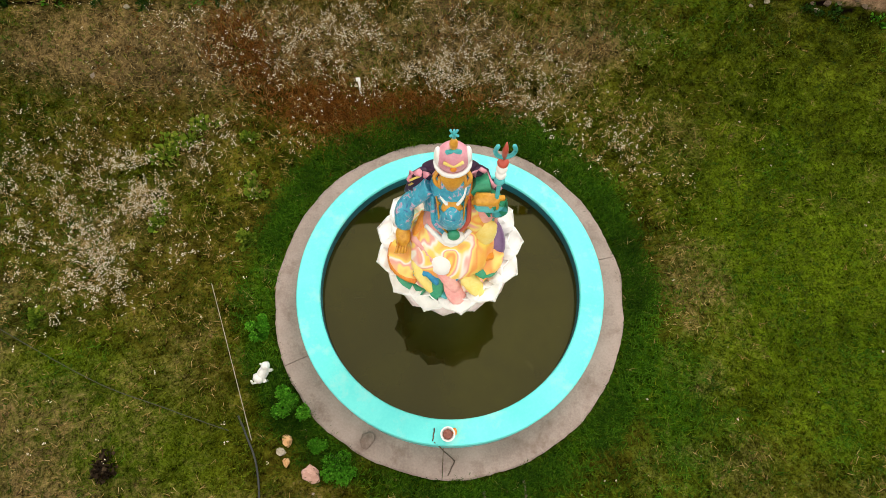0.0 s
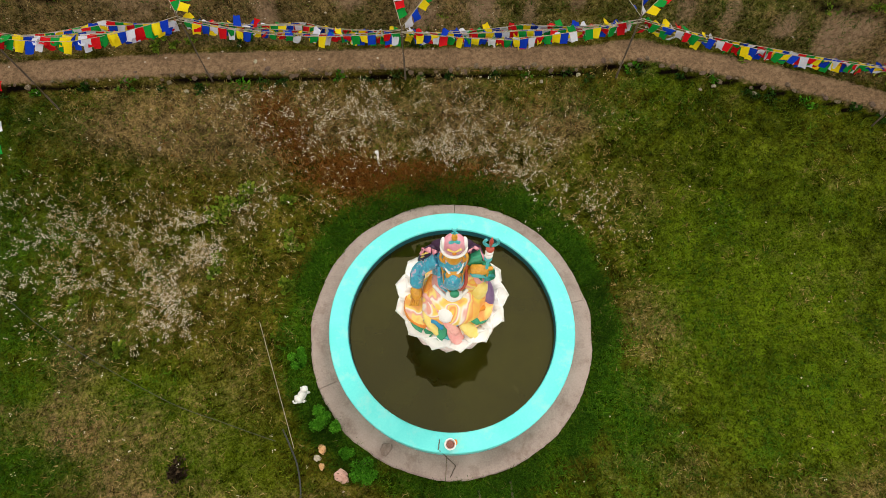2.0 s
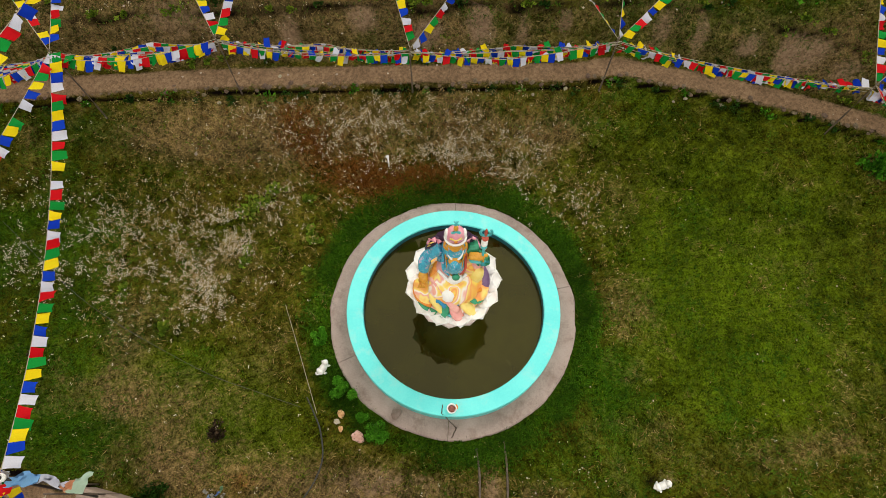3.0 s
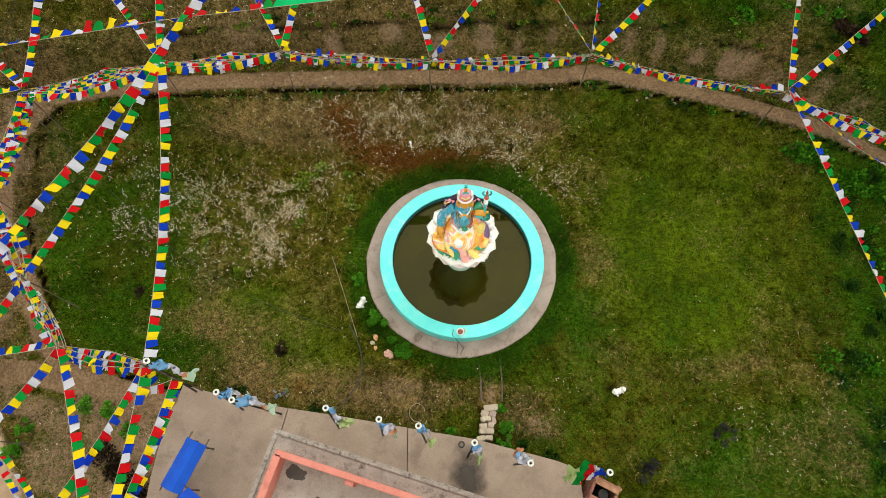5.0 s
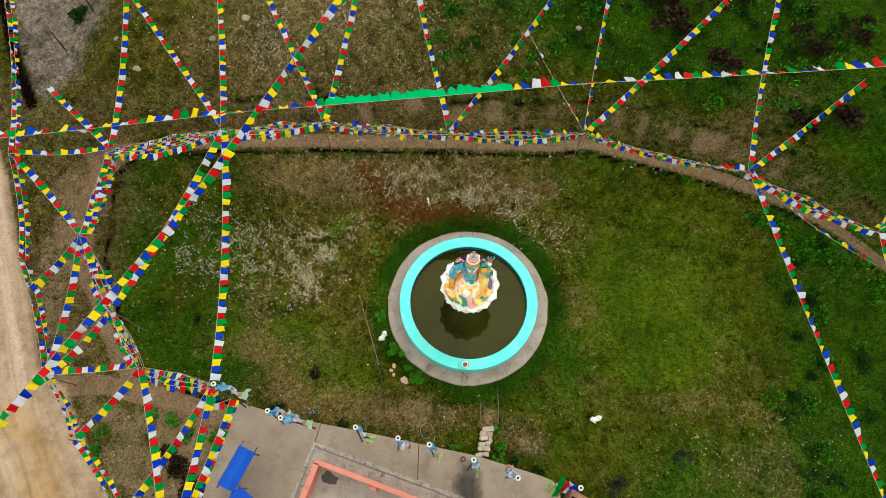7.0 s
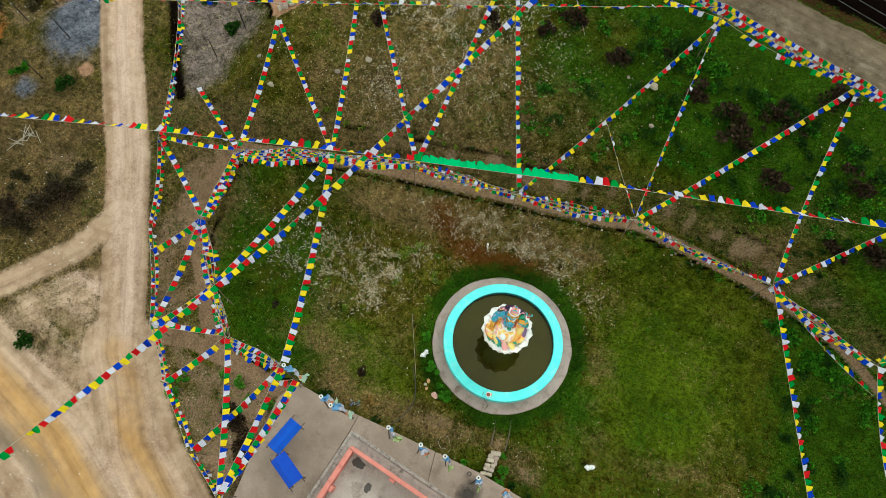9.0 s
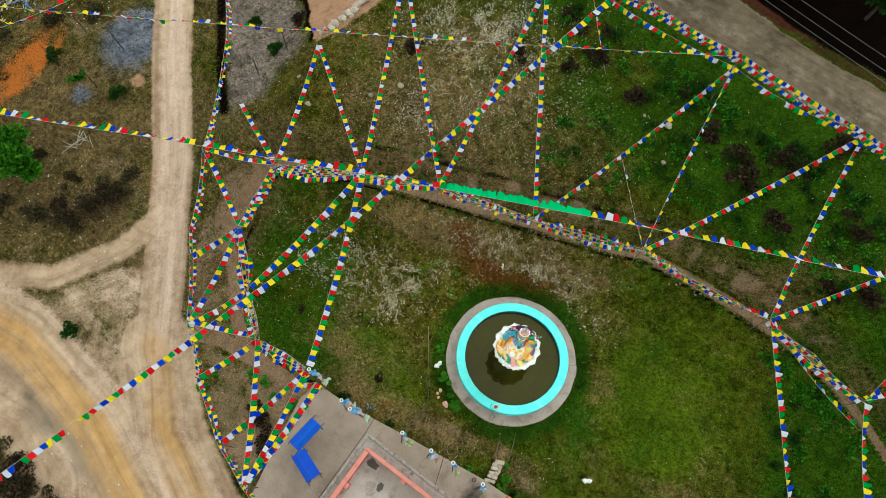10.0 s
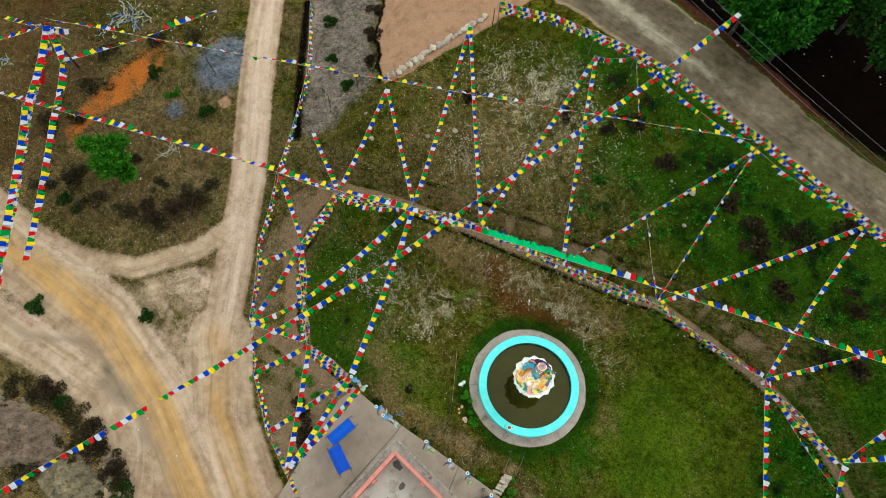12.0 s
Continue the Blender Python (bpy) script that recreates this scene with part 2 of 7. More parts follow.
LEAF_FOREST = leafy("forest_leaf", (0.005, 0.026, 0.002), (0.020, 0.095, 0.004), (0.05, 0.19, 0.010), 0.5)
TWIG = leafy("dry_twig", (0.012, 0.008, 0.005), (0.038, 0.024, 0.013), (0.085, 0.056, 0.032))
GRASS = leafy("grass_blade", (0.018, 0.034, 0.001), (0.060, 0.092, 0.003), (0.140, 0.160, 0.009), 0.5)
GRASS_LUSH = leafy("lush_grass_blade", (0.010, 0.036, 0.001), (0.030, 0.090, 0.003), (0.085, 0.17, 0.008), 0.5)
STRAW = leafy("straw_blade", (0.10, 0.062, 0.014), (0.26, 0.175, 0.055), (0.50, 0.37, 0.17))
RUSTBLADE = leafy("rust_blade", (0.06, 0.020, 0.003), (0.15, 0.055, 0.008), (0.28, 0.12, 0.025))
FLOWER = leafy("white_seed_head", (0.38, 0.30, 0.19), (0.62, 0.54, 0.41), (0.86, 0.80, 0.69))
SCRUBGRASS = leafy("scrub_grass_blade", (0.014, 0.014, 0.004), (0.050, 0.042, 0.016), (0.14, 0.11, 0.06))
FLAGS = [cloth("blue_cotton", (0.004, 0.026, 0.34), (0.008, 0.05, 0.48)), cloth("white_cotton", (0.62, 0.62, 0.70), (0.52, 0.53, 0.64)),
         cloth("red_cotton", (0.46, 0.004, 0.008), (0.58, 0.01, 0.015)), cloth("green_cotton", (0.006, 0.20, 0.03), (0.01, 0.27, 0.04)),
         cloth("yellow_cotton", (0.72, 0.54, 0.006), (0.78, 0.62, 0.012))]
FLAG_GREEN = cloth("bright_green_cotton", (0.01, 0.42, 0.13), (0.015, 0.5, 0.16))
FADED = [cloth("faded_blue_cotton", (0.20, 0.30, 0.50), (0.10, 0.16, 0.42)), cloth("faded_white_cotton", (0.62, 0.60, 0.58), (0.72, 0.70, 0.68)),
         cloth("faded_red_cotton", (0.48, 0.16, 0.14), (0.42, 0.06, 0.06)), cloth("faded_green_cotton", (0.14, 0.28, 0.14), (0.25, 0.36, 0.24)),
         cloth("faded_yellow_cotton", (0.6, 0.5, 0.2), (0.66, 0.56, 0.3))]


def water_material():
    m, nt, bsdf = material("murky_water")
    col = mix(nt, ramp(nt, noise_tex(nt, 0.5, 4), ((0.4, (0, 0, 0)), (0.65, (1, 1, 1)))), (0.013, 0.010, 0.001), (0.022, 0.019, 0.001))
    spots = ramp(nt, noise_tex(nt, 2.6, 2, 0.5, "Object", 0.6), ((0.70, (0, 0, 0)), (0.78, (1, 1, 1))))
    nt.links.new(mix(nt, calc(nt, "MULTIPLY", spots, 0.45), col, (0.04, 0.035, 0.012)), bsdf.inputs["Base Color"])
    bsdf.inputs["Roughness"].default_value, bsdf.inputs["IOR"].default_value = 0.03, 1.5
    bsdf.inputs["Specular Tint"].default_value = (0.88, 0.84, 0.44, 1)
    bump(nt, bsdf, noise_tex(nt, 3.0, 2), 0.05, 0.01)
    return m


WATER = water_material()


def wet_patch_material():
    m, nt, bsdf = material("damp_stain")
    nt.links.new(mix(nt, noise_tex(nt, 4, 5), (0.035, 0.027, 0.022), (0.075, 0.06, 0.05)), bsdf.inputs["Base Color"])
    bsdf.inputs["Roughness"].default_value = 0.55
    return m


DAMP = wet_patch_material()


# ---------------------------------------------------------------- building helpers
def mesh_from(name, verts, faces, mat):
    me = bpy.data.meshes.new(name)
    me.from_pydata([tuple(v) for v in verts], [], faces)
    for one in (mat if isinstance(mat, (list, tuple)) else [mat]):
        me.materials.append(one)
    return me


def part(name, bm, mat, parent=None, label="", smooth=False):
    """Links a bmesh as one mesh object, under a thing if one is given."""
    me = bpy.data.meshes.new(name)
    bm.normal_update()
    bm.to_mesh(me)
    bm.free()
    for one in (mat if isinstance(mat, (list, tuple)) else [mat]):
        me.materials.append(one)
    if smooth:
        me.polygons.foreach_set("use_smooth", [True] * len(me.polygons))
    ob = new(name, me)
    if parent:
        ob.parent = parent
    if label:
        tagged(ob, label)
    return ob


def thing(name, x, y, z, label, category, group="", kind=""):
    ob = new(name)
    ob.empty_display_size = 0.2
    ob.location = (x, y, z)
    return tagged(ob, label, category, group, kind)


def box(bm, cx, cy, cz, sx, sy, sz, bevel=0.0, turn=0.0, slot=0):
    r = bmesh.ops.create_cube(bm, size=1.0)
    vs = r["verts"]
    bmesh.ops.transform(bm, matrix=pose(cx, cy, cz, 0, 0, turn) @ Matrix.Diagonal((sx, sy, sz, 1)), verts=vs)
    faces = {f for v in vs for f in v.link_faces}
    for f in faces:
        f.material_index = slot
    if bevel:
        bmesh.ops.bevel(bm, geom=list({e for v in vs for e in v.link_edges}), offset=bevel, segments=2, affect="EDGES")


def ball(bm, cx, cy, cz, rx, ry, rz, turn=(0, 0, 0), slot=0, seg=20):
    r = bmesh.ops.create_uvsphere(bm, u_segments=seg, v_segments=max(8, seg // 2), radius=1.0)
    bmesh.ops.transform(bm, matrix=pose(cx, cy, cz, *turn) @ Matrix.Diagonal((rx, ry, rz, 1)), verts=r["verts"])
    for f in {f for v in r["verts"] for f in v.link_faces}:
        f.material_index, f.smooth = slot, True


def tube(bm, pts, radii, seg=8, slot=0, flat=1.0):
    """A swept tube through the points, closed at both ends."""
    pts = [Vector(p) for p in pts]
    if not isinstance(radii, (list, tuple)):
        radii = [radii] * len(pts)
    rings = []
    for i, p in enumerate(pts):
        d = (pts[min(i + 1, len(pts) - 1)] - pts[max(i - 1, 0)]).normalized()
        a = d.cross(Vector((0, 0, 1)))
        a = a.normalized() if a.length > 1e-3 else Vector((1, 0, 0))
        b = a.cross(d).normalized()
        rings.append([bm.verts.new(p + radii[i] * (math.cos(2 * math.pi * k / seg) * a + flat * math.sin(2 * math.pi * k / seg) * b)) for k in range(seg)])
    for r0, r1 in zip(rings, rings[1:]):
        for k in range(seg):
            f = bm.faces.new((r0[k], r0[(k + 1) % seg], r1[(k + 1) % seg], r1[k]))
            f.material_index, f.smooth = slot, True
    for ring in (rings[0], rings[-1][::-1]):
        f = bm.faces.new(ring[::-1])
        f.material_index = slot


def smooth_curve(pts, steps=8):
    """Points along a rounded line through the given ones."""
    pts = [Vector(p) for p in pts]
    out = []
    for i in range(len(pts) - 1):
        p0, p1, p2, p3 = pts[max(i - 1, 0)], pts[i], pts[i + 1], pts[min(i + 2, len(pts) - 1)]
        for k in range(steps):
            t = k / steps
            out.append(0.5 * (2 * p1 + (p2 - p0) * t + (2 * p0 - 5 * p1 + 4 * p2 - p3) * t * t + (3 * p1 - p0 - 3 * p2 + p3) * t ** 3))
    return out + [pts[-1]]


def lathe(bm, profile, seg=96, slot=0, a0=0.0, a1=2 * math.pi, wobble=None, close=False):
    """Turns a closed profile of (radius, height) about z; over part of a turn it also caps the ends."""
    full = a1 - a0 > 6.28
    n = seg if full else seg + 1
    rings = []
    for i in range(n):
        a = a0 + (a1 - a0) * i / seg
        rings.append([bm.verts.new(((r + (wobble(a, j) if wobble else 0)) * math.cos(a), (r + (wobble(a, j) if wobble else 0)) * math.sin(a), z)) for j, (r, z) in enumerate(profile)])
    m = len(profile)
    for i in range(n if full else n - 1):
        p, q = rings[i], rings[(i + 1) % n]
        for j in range(m if close else m - 1):
            f = bm.faces.new((p[j], q[j], q[(j + 1) % m], p[(j + 1) % m]))
            f.material_index, f.smooth = slot, False
    if close and not full:
        bm.faces.new(rings[0])
        bm.faces.new(rings[-1][::-1])


# ---------------------------------------------------------------- lie of the land
def ease(a, b, v):
    t = np.clip((v - a) / (b - a), 0, 1)
    return t * t * (3 - 2 * t)


def path_line(x):
    """Where the foot path runs along the north side of the lawn."""
    west, east = np.maximum(0, -x - 2), np.maximum(0, x - 6.8)
    return 8.32 - 0.002 * west ** 2 - 0.012 * np.maximum(0, -x - 12) ** 2 + 0.2 * np.exp(-(x - 6.1) ** 2) - 0.19 * east - 0.0125 * east ** 2 - 0.05 * np.maximum(0, x - 15.5) ** 2


def land(x, y):
    """Height of the ground: a level lawn, a bank behind the foot path, a hillside up to the road."""
    x, y = np.asarray(x, float), np.asarray(y, float)
    s = y - np.maximum(path_line(x), -3)
    hill = 3.4 - 1.1 * (1 - ease(-15, -6, x))
    z = 0.85 * ease(-5.5, -0.2, s) + 0.2 * ease(-0.3, 0.2, s) + 1.4 * ease(1.0, 2.2, s) + hill * (1 - np.exp(-np.maximum(0, s - 2.2) / 3.5))
    west = np.clip(1.2 + 0.17 * y, -0.3, 3.2)
    k = 1 - ease(-22, -17.5, x)
    z = z * (1 - k) + west * k
    rocks = 1 - ease(-19, -14.5, y)
    return z + 0.9 * rocks * (1 - ease(-21, -17, x))


def ground_z(x, y):
    return float(land(x, y))


def fractal(x, y, scale, seed=0):
    """Cheap smooth value noise on arrays, about -1 to 1."""
    rng = np.random.RandomState(seed)
    out = np.zeros_like(x)
    amp = 1.0
    for o in range(4):
        ax, bx, ay, by = rng.uniform(0, 6.28, 4)
        k = scale * 1.9 ** o
        out += amp * np.sin(k * x + ax + 1.7 * np.sin(k * 0.61 * y + bx)) * np.sin(k * y + ay + 1.7 * np.sin(k * 0.53 * x + by))
        amp *= 0.55
    return out / 1.6


def blotch(x, y, cell, seed):
    """Random blotches of the given size, 0 to 1."""
    g = np.random.RandomState(seed).rand(256, 256)
    u, v = np.asarray(x) / cell + 1000.0, np.asarray(y) / cell + 1000.0
    i, j = np.floor(u).astype(int), np.floor(v).astype(int)
    a, b = u - i, v - j
    a, b = a * a * (3 - 2 * a), b * b * (3 - 2 * b)
    i0, i1, j0, j1 = i % 256, (i + 1) % 256, j % 256, (j + 1) % 256
    return (g[i0, j0] * (1 - a) + g[i1, j0] * a) * (1 - b) + (g[i0, j1] * (1 - a) + g[i1, j1] * a) * b


def near_line(x, y, pts, half, soft):
    """1 on a track of the given half width, falling to 0 across its soft edge."""
    best = np.full(x.shape, 1e9)
    for (x0, y0), (x1, y1) in zip(pts, pts[1:]):
        dx, dy = x1 - x0, y1 - y0
        t = np.clip(((x - x0) * dx + (y - y0) * dy) / (dx * dx + dy * dy), 0, 1)
        best = np.minimum(best, np.hypot(x - x0 - t * dx, y - y0 - t * dy))
    return 1 - ease(half - soft, half + soft, best)


def along_line(x, y, pts):
    """Signed distance from a track and the way along it."""
    best, side, way, run = np.full(x.shape, 1e9), np.zeros(x.shape), np.zeros(x.shape), 0.0
    for (x0, y0), (x1, y1) in zip(pts, pts[1:]):
        dx, dy = x1 - x0, y1 - y0
        n = math.hypot(dx, dy)
        t = np.clip(((x - x0) * dx + (y - y0) * dy) / (n * n), 0, 1)
        d = np.hypot(x - x0 - t * dx, y - y0 - t * dy)
        near = d < best
        sign = np.sign((x - x0) * dy - (y - y0) * dx)
        best, side, way = np.where(near, d, best), np.where(near, d * sign, side), np.where(near, run + t * n, way)
        run += n
    return side, way


def drawn(x, y, pts, seed):
    """Streaks of dust drawn out along a track, about -1 to 1."""
    d, w = along_line(x, y, pts)
    return fractal(2.6 * d, 0.16 * w, 1.0, seed)


def in_shape(x, y, pts):
    inside = np.zeros(x.shape, bool)
    for (x0, y0), (x1, y1) in zip(pts, pts[1:] + pts[:1]):
        cross = ((y0 > y) != (y1 > y)) & (x < (x1 - x0) * (y - y0) / ((y1 - y0) if y1 != y0 else 1e-9) + x0)
        inside ^= cross
    return inside.astype(float)


def soft_shape(x, y, pts, soft=0.35):
    return sum(in_shape(x + soft * math.cos(a), y + soft * math.sin(a), pts) for a in [k * math.pi / 4 for k in range(8)]) / 8


def blob(x, y, cx, cy, rx, ry, turn=0.0):
    c, s = math.cos(radians(turn)), math.sin(radians(turn))
    u, v = (x - cx) * c + (y - cy) * s, -(x - cx) * s + (y - cy) * c
    return np.exp(-((u / rx) ** 2 + (v / ry) ** 2))


WEST_ROAD = [(-38.5, 34), (-31.0, 19.4), (-24.5, 5.0), (-22.4, -1.2), (-20.9, -6)]
WEST_ROAD_LOW = [(-20.9, -6), (-18.0, -10.6), (-14.0, -14.0), (-7, -18.5)]
NORTH_ROAD = [(-17, 33.0), (-6, 29.0), (6.4, 25.2), (16.0, 21.4), (30, 15.5)]
TONGUE = [(-26.5, -11.5), (-24.4, -11.9), (-21.8, -13.1), (-18.9, -14.5), (-17.2, -15.7)]
WEST_CURVE = [(-23.2, 2.6), (-25.4, -1.2), (-28.9, -4.1), (-33, -5.1), (-37, -5.0), (-46, -2.5)]
OCHRE_TRACK = [(-48, -6.0), (-36, -7.0), (-29, -8.3), (-22.5, -11.4), (-17.5, -14.8), (-12, -19)]
SOUTH_TRACK = [(-46, -11.4), (-32, -11.6), (-26.5, -12.2), (-22.5, -14.5), (-19.5, -19)]
FOOT_PATH = [(-21.0, -4.7), (-19.0, -4.5), (-17.2, -4.4), (-14.5, -4.95), (-11.9, -5.6), (-10.9, -5.8)]
LAWN_EDGE = [(-17.6, 7.6), (-18.4, 6.4), (-18.4, 4.4), (-18.5, 2.2), (-18.0, 0.5), (-17.2, -1.1), (-16.5, -2.7), (-15.2, -3.9), (-13.65, -4.5), (-11.7, -5.0), (-10.6, -5.1)]
FOOT_PATH_WEST = [(-18.7, 7.6), (-19.3, 5.6), (-19.6, 3.6), (-19.4, 1.4), (-18.0, -0.8), (-16.9, -3.0), (-15.2, -4.8)]
GRAVEL = [(-28.2, 21.5), (-26, 17), (-22.4, 9.2), (-20.8, 10.4), (-19.3, 15.2), (-21.8, 20), (-23.5, 26), (-30, 27)]
BARE = [(-18.6, 15.4), (-17.4, 16.3), (-12.5, 24.4), (-11, 27), (-15, 31), (-24, 30), (-21.5, 20.5)]


def cover(x, y):
    """How much of each kind of ground, and of painted shade, lies at a place."""
    wob = 0.35 * fractal(x, y, 1.1, 3)
    s = y - path_line(x)
    r = np.hypot(x, y)
    c = {}
    off = (y - 25.3 + 0.39 * (x - 6.4)) * 0.93 + 0.5 * wob
    brink = np.interp(x, [-1, 5.5, 12], [2.3, 1.9, 1.0])
    open_road = 1 - ease(brink - 0.25, brink + 0.15, off)
    sand = np.maximum.reduce([near_line(x, y, WEST_ROAD, 1.35, 0.25), near_line(x, y, WEST_ROAD_LOW, 2.3, 0.4), open_road * near_line(x + 0.5 * wob, y + 0.5 * wob, NORTH_ROAD, 2.75, 0.4),
                              near_line(x, y, WEST_CURVE, 0.75, 0.6), 0.95 * near_line(x, y, OCHRE_TRACK, 2.6, 0.9), 0.9 * near_line(x, y, SOUTH_TRACK, 1.7, 0.8)])
    wedge = soft_shape(x, y, [(-21.6, -1), (-25, -2), (-29, -5), (-46, -4), (-46, -13), (-31, -13), (-24, -13), (-19, -15), (-19, -8)])
    sand = np.maximum(sand, wedge * (0.50 + 0.28 * fractal(x, y, 0.6, 5)))
    narrow = np.maximum(near_line(x, y + 0.3 * wob, FOOT_PATH, 0.5, 0.2), near_line(x, y, FOOT_PATH_WEST, 0.42, 0.25))
    north = (ease(-0.15, 0.15, s) - ease(0.68, 0.98, s)) * ease(-19.5, -18, x) * (1 - ease(22, 26, x))
    c["sand"] = sand
    west, low = near_line(x, y, WEST_ROAD, 1.2, 0.4), near_line(x, y, WEST_ROAD_LOW, 2.1, 0.6)
    track = near_line(x, y, OCHRE_TRACK, 3.2, 1.2)
    c["pale"] = west * (0.48 + 0.34 * drawn(x, y, WEST_ROAD, 51)) + (1 - west) * np.maximum(low * (0.35 + 0.35 * drawn(x, y, WEST_ROAD_LOW, 52)), np.maximum(track, wedge) * (0.22 + 0.4 * drawn(x, y, OCHRE_TRACK, 53)))
    c["bare"] = soft_shape(x + 0.5 * wob, y + 0.5 * wob, BARE, 0.25) + 0.8 * blob(x, y, -29.1, 9.6, 0.7, 0.7) + 0.5 * blob(x, y, -32.8, 13.8, 0.9, 1.6, -30)
    c["trail"] = np.maximum(narrow, north * 0.85)
    road = open_road * near_line(x + 0.5 * wob, y + 0.5 * wob, NORTH_ROAD, 2.6, 0.35)
    c["dust"] = road * (1 - 0.65 * ease(1, 8, x)) * np.clip(0.9 * np.exp(-((off + 1.15 + 0.3 * fractal(x, y, 0.35, 71)) / 0.75) ** 2) - 0.15 + 0.3 * fractal(x, y, 0.7, 72), 0, 1)
    ruts = sum(np.exp(-((y - 25.2 + 0.40 * (x - 6.4) - o) / 0.3) ** 2) for o in (-1.4, 0.5, 1.9))
    c["grey"] = road * 0.95
    # muddy ruts; the darker far edge is tree shadow painted on
    c["mud"] = road * (0.30 + 0.12 * ease(4, 14, x) + 0.4 * ease(0.9, 2.4, (y - 25.3 + 0.39 * (x - 6.4)) * 0.93) + 0.3 * fractal(x, y, 0.45, 8) + 0.25 * ruts) + 0.55 * near_line(x + wob, y + wob, TONGUE, 0.8, 0.7)
    c["mud"] = c["mud"] + 0.42 * near_line(x + 0.6 * wob, y, [(-40, -10.4), (-33.3, -11.4), (-30.9, -10.6), (-28.9, -10.0), (-27, -10.8)], 0.35, 0.35)
    c["ochre"] = (0.74 + 0.34 * drawn(x, y, OCHRE_TRACK, 54)) * np.maximum(near_line(x, y + 0.5 * wob, OCHRE_TRACK, 1.1, 0.8), 0.7 * near_line(x, y, WEST_ROAD_LOW, 1.0, 0.8))
    c["gravel"] = 0.85 * soft_shape(x + wob, y + wob, GRAVEL, 0.6)
    c["slate"] = np.clip(1.6 * blob(x, y, -30.8, 12.6, 1.9, 2.3), 0, 1) + 0.9 * blob(x, y, -32.4, 7.6, 0.8, 0.8) + 0.5 * blob(x, y, -31, -9, 4, 1.0)
    c["orange"] = np.clip(1.6 * blob(x, y, -37.0, 8.2, 1.2, 3.2, -18), 0, 1) * (0.45 + 0.75 * blotch(x, y, 0.6, 66)) + 0.7 * blob(x, y, -38.8, 3.9, 0.8, 1.6)
    c["rust"] = 0.66 * blob(x, y, -5.1, 6.4, 0.55, 1.1, 35) + 0.84 * blob(x, y, -2.9, 4.95, 1.3, 0.6, -8) + 0.76 * blob(x, y, -0.6, 4.85, 1.6, 0.42) + 0.5 * blob(x, y, -6.4, -5.1, 0.5, 0.5)
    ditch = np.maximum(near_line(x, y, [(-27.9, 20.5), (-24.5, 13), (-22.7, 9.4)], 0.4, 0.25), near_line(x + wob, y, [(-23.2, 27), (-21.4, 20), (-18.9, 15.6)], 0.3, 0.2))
    # shadow line below the path edge, painted as a dark band
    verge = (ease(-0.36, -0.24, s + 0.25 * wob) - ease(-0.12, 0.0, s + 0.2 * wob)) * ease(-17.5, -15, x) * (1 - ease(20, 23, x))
    # ditch and dug soil, with the trees' shade painted beyond the road
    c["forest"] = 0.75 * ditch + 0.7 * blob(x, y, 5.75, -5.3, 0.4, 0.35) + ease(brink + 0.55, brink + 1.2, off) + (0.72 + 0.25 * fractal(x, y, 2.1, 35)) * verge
    c["litter"] = (1 - ease(-25, -23.5, x)) * ease(-3, -1, y) * (0.30 * blotch(x, y, 2.9, 65) + 0.3 * (1 - ease(-43, -37, x))) + 0.9 * ease(brink - 0.1, brink + 0.3, off)
    lush = (0.55 + 0.04 * y + 0.9 * blotch(x, y, 0.9, 67)) * np.exp(-((r - 4.3 + 0.9 * wob) / (0.46 + 0.03 * y - 0.012 * x)) ** 2) + 0.15 * blob(x, y, 9, 0.5, 6, 4) + 0.45 * blob(x, y, -13, 2.0, 3.5, 4.5)
    green = ease(-9, 7, x + 7 * (blotch(x, y, 2.6, 61) - 0.5) + 4 * (blotch(x, y, 1.0, 62) - 0.5)) * ease(2.4, 4.5, s)
    lush = lush + 0.7 * green + 0.4 * (ease(1.0, 1.4, s) - ease(2.3, 2.8, s)) + 0.65 * blob(x, y, 12, -8, 7, 3) + 0.75 * ease(13.5, 17, x) * (1 - ease(5, 9, y)) + 0.5 * blob(x, y, 4.2, -2.6, 1.6, 1.4) + 0.45 * blob(x, y, 13, 12, 6, 4) + 0.6 * blob(x, y, 1, 22.5, 10, 1.5, -15) + 0.35 * blob(x, y, 3, -4.8, 2.5, 1.0)
    c["lush"] = lush + np.clip(0.8 * (blotch(x, y, 1.7, 31) - 0.45) + 0.35 * (blotch(x, y, 0.6, 32) - 0.5), 0, 1)
    ring = 1 - np.exp(-((r - 4.3) / 1.3) ** 2)
    c["fresh"] = ring * (0.5 * blob(x, y, 10, -2.1, 3.5, 1.8) + 0.4 * blob(x, y, 4.4, -6.6, 1.6, 0.8) + 0.75 * blob(x, y, 9, 2.5, 7, 5) + 0.4 * blob(x, y, 9, 0.5, 3.5, 2.5) + 0.6 * blob(x, y, -11, -1.8, 4, 2.2) + 0.3 * blob(x, y, 7, -4, 6, 2.5) + 0.45 * blob(x, y, 9, 14, 9, 4) + 0.85 * blob(x, y, -7.5, -3.4, 4, 2.0))
    dry = 0.8 * blob(x, y, -4.0, -5.2, 3.4, 0.9) + 0.75 * blob(x, y, -8.2, 6.6, 3.6, 1.3) + 0.55 * blob(x, y, -2, 6.6, 7, 1.6) + 0.6 * blob(x, y, -9, 12.0, 8, 3) + 0.5 * blob(x, y, -9, 16, 7, 4) + 0.25 * blob(x, y, 1, 12.5, 4, 2)
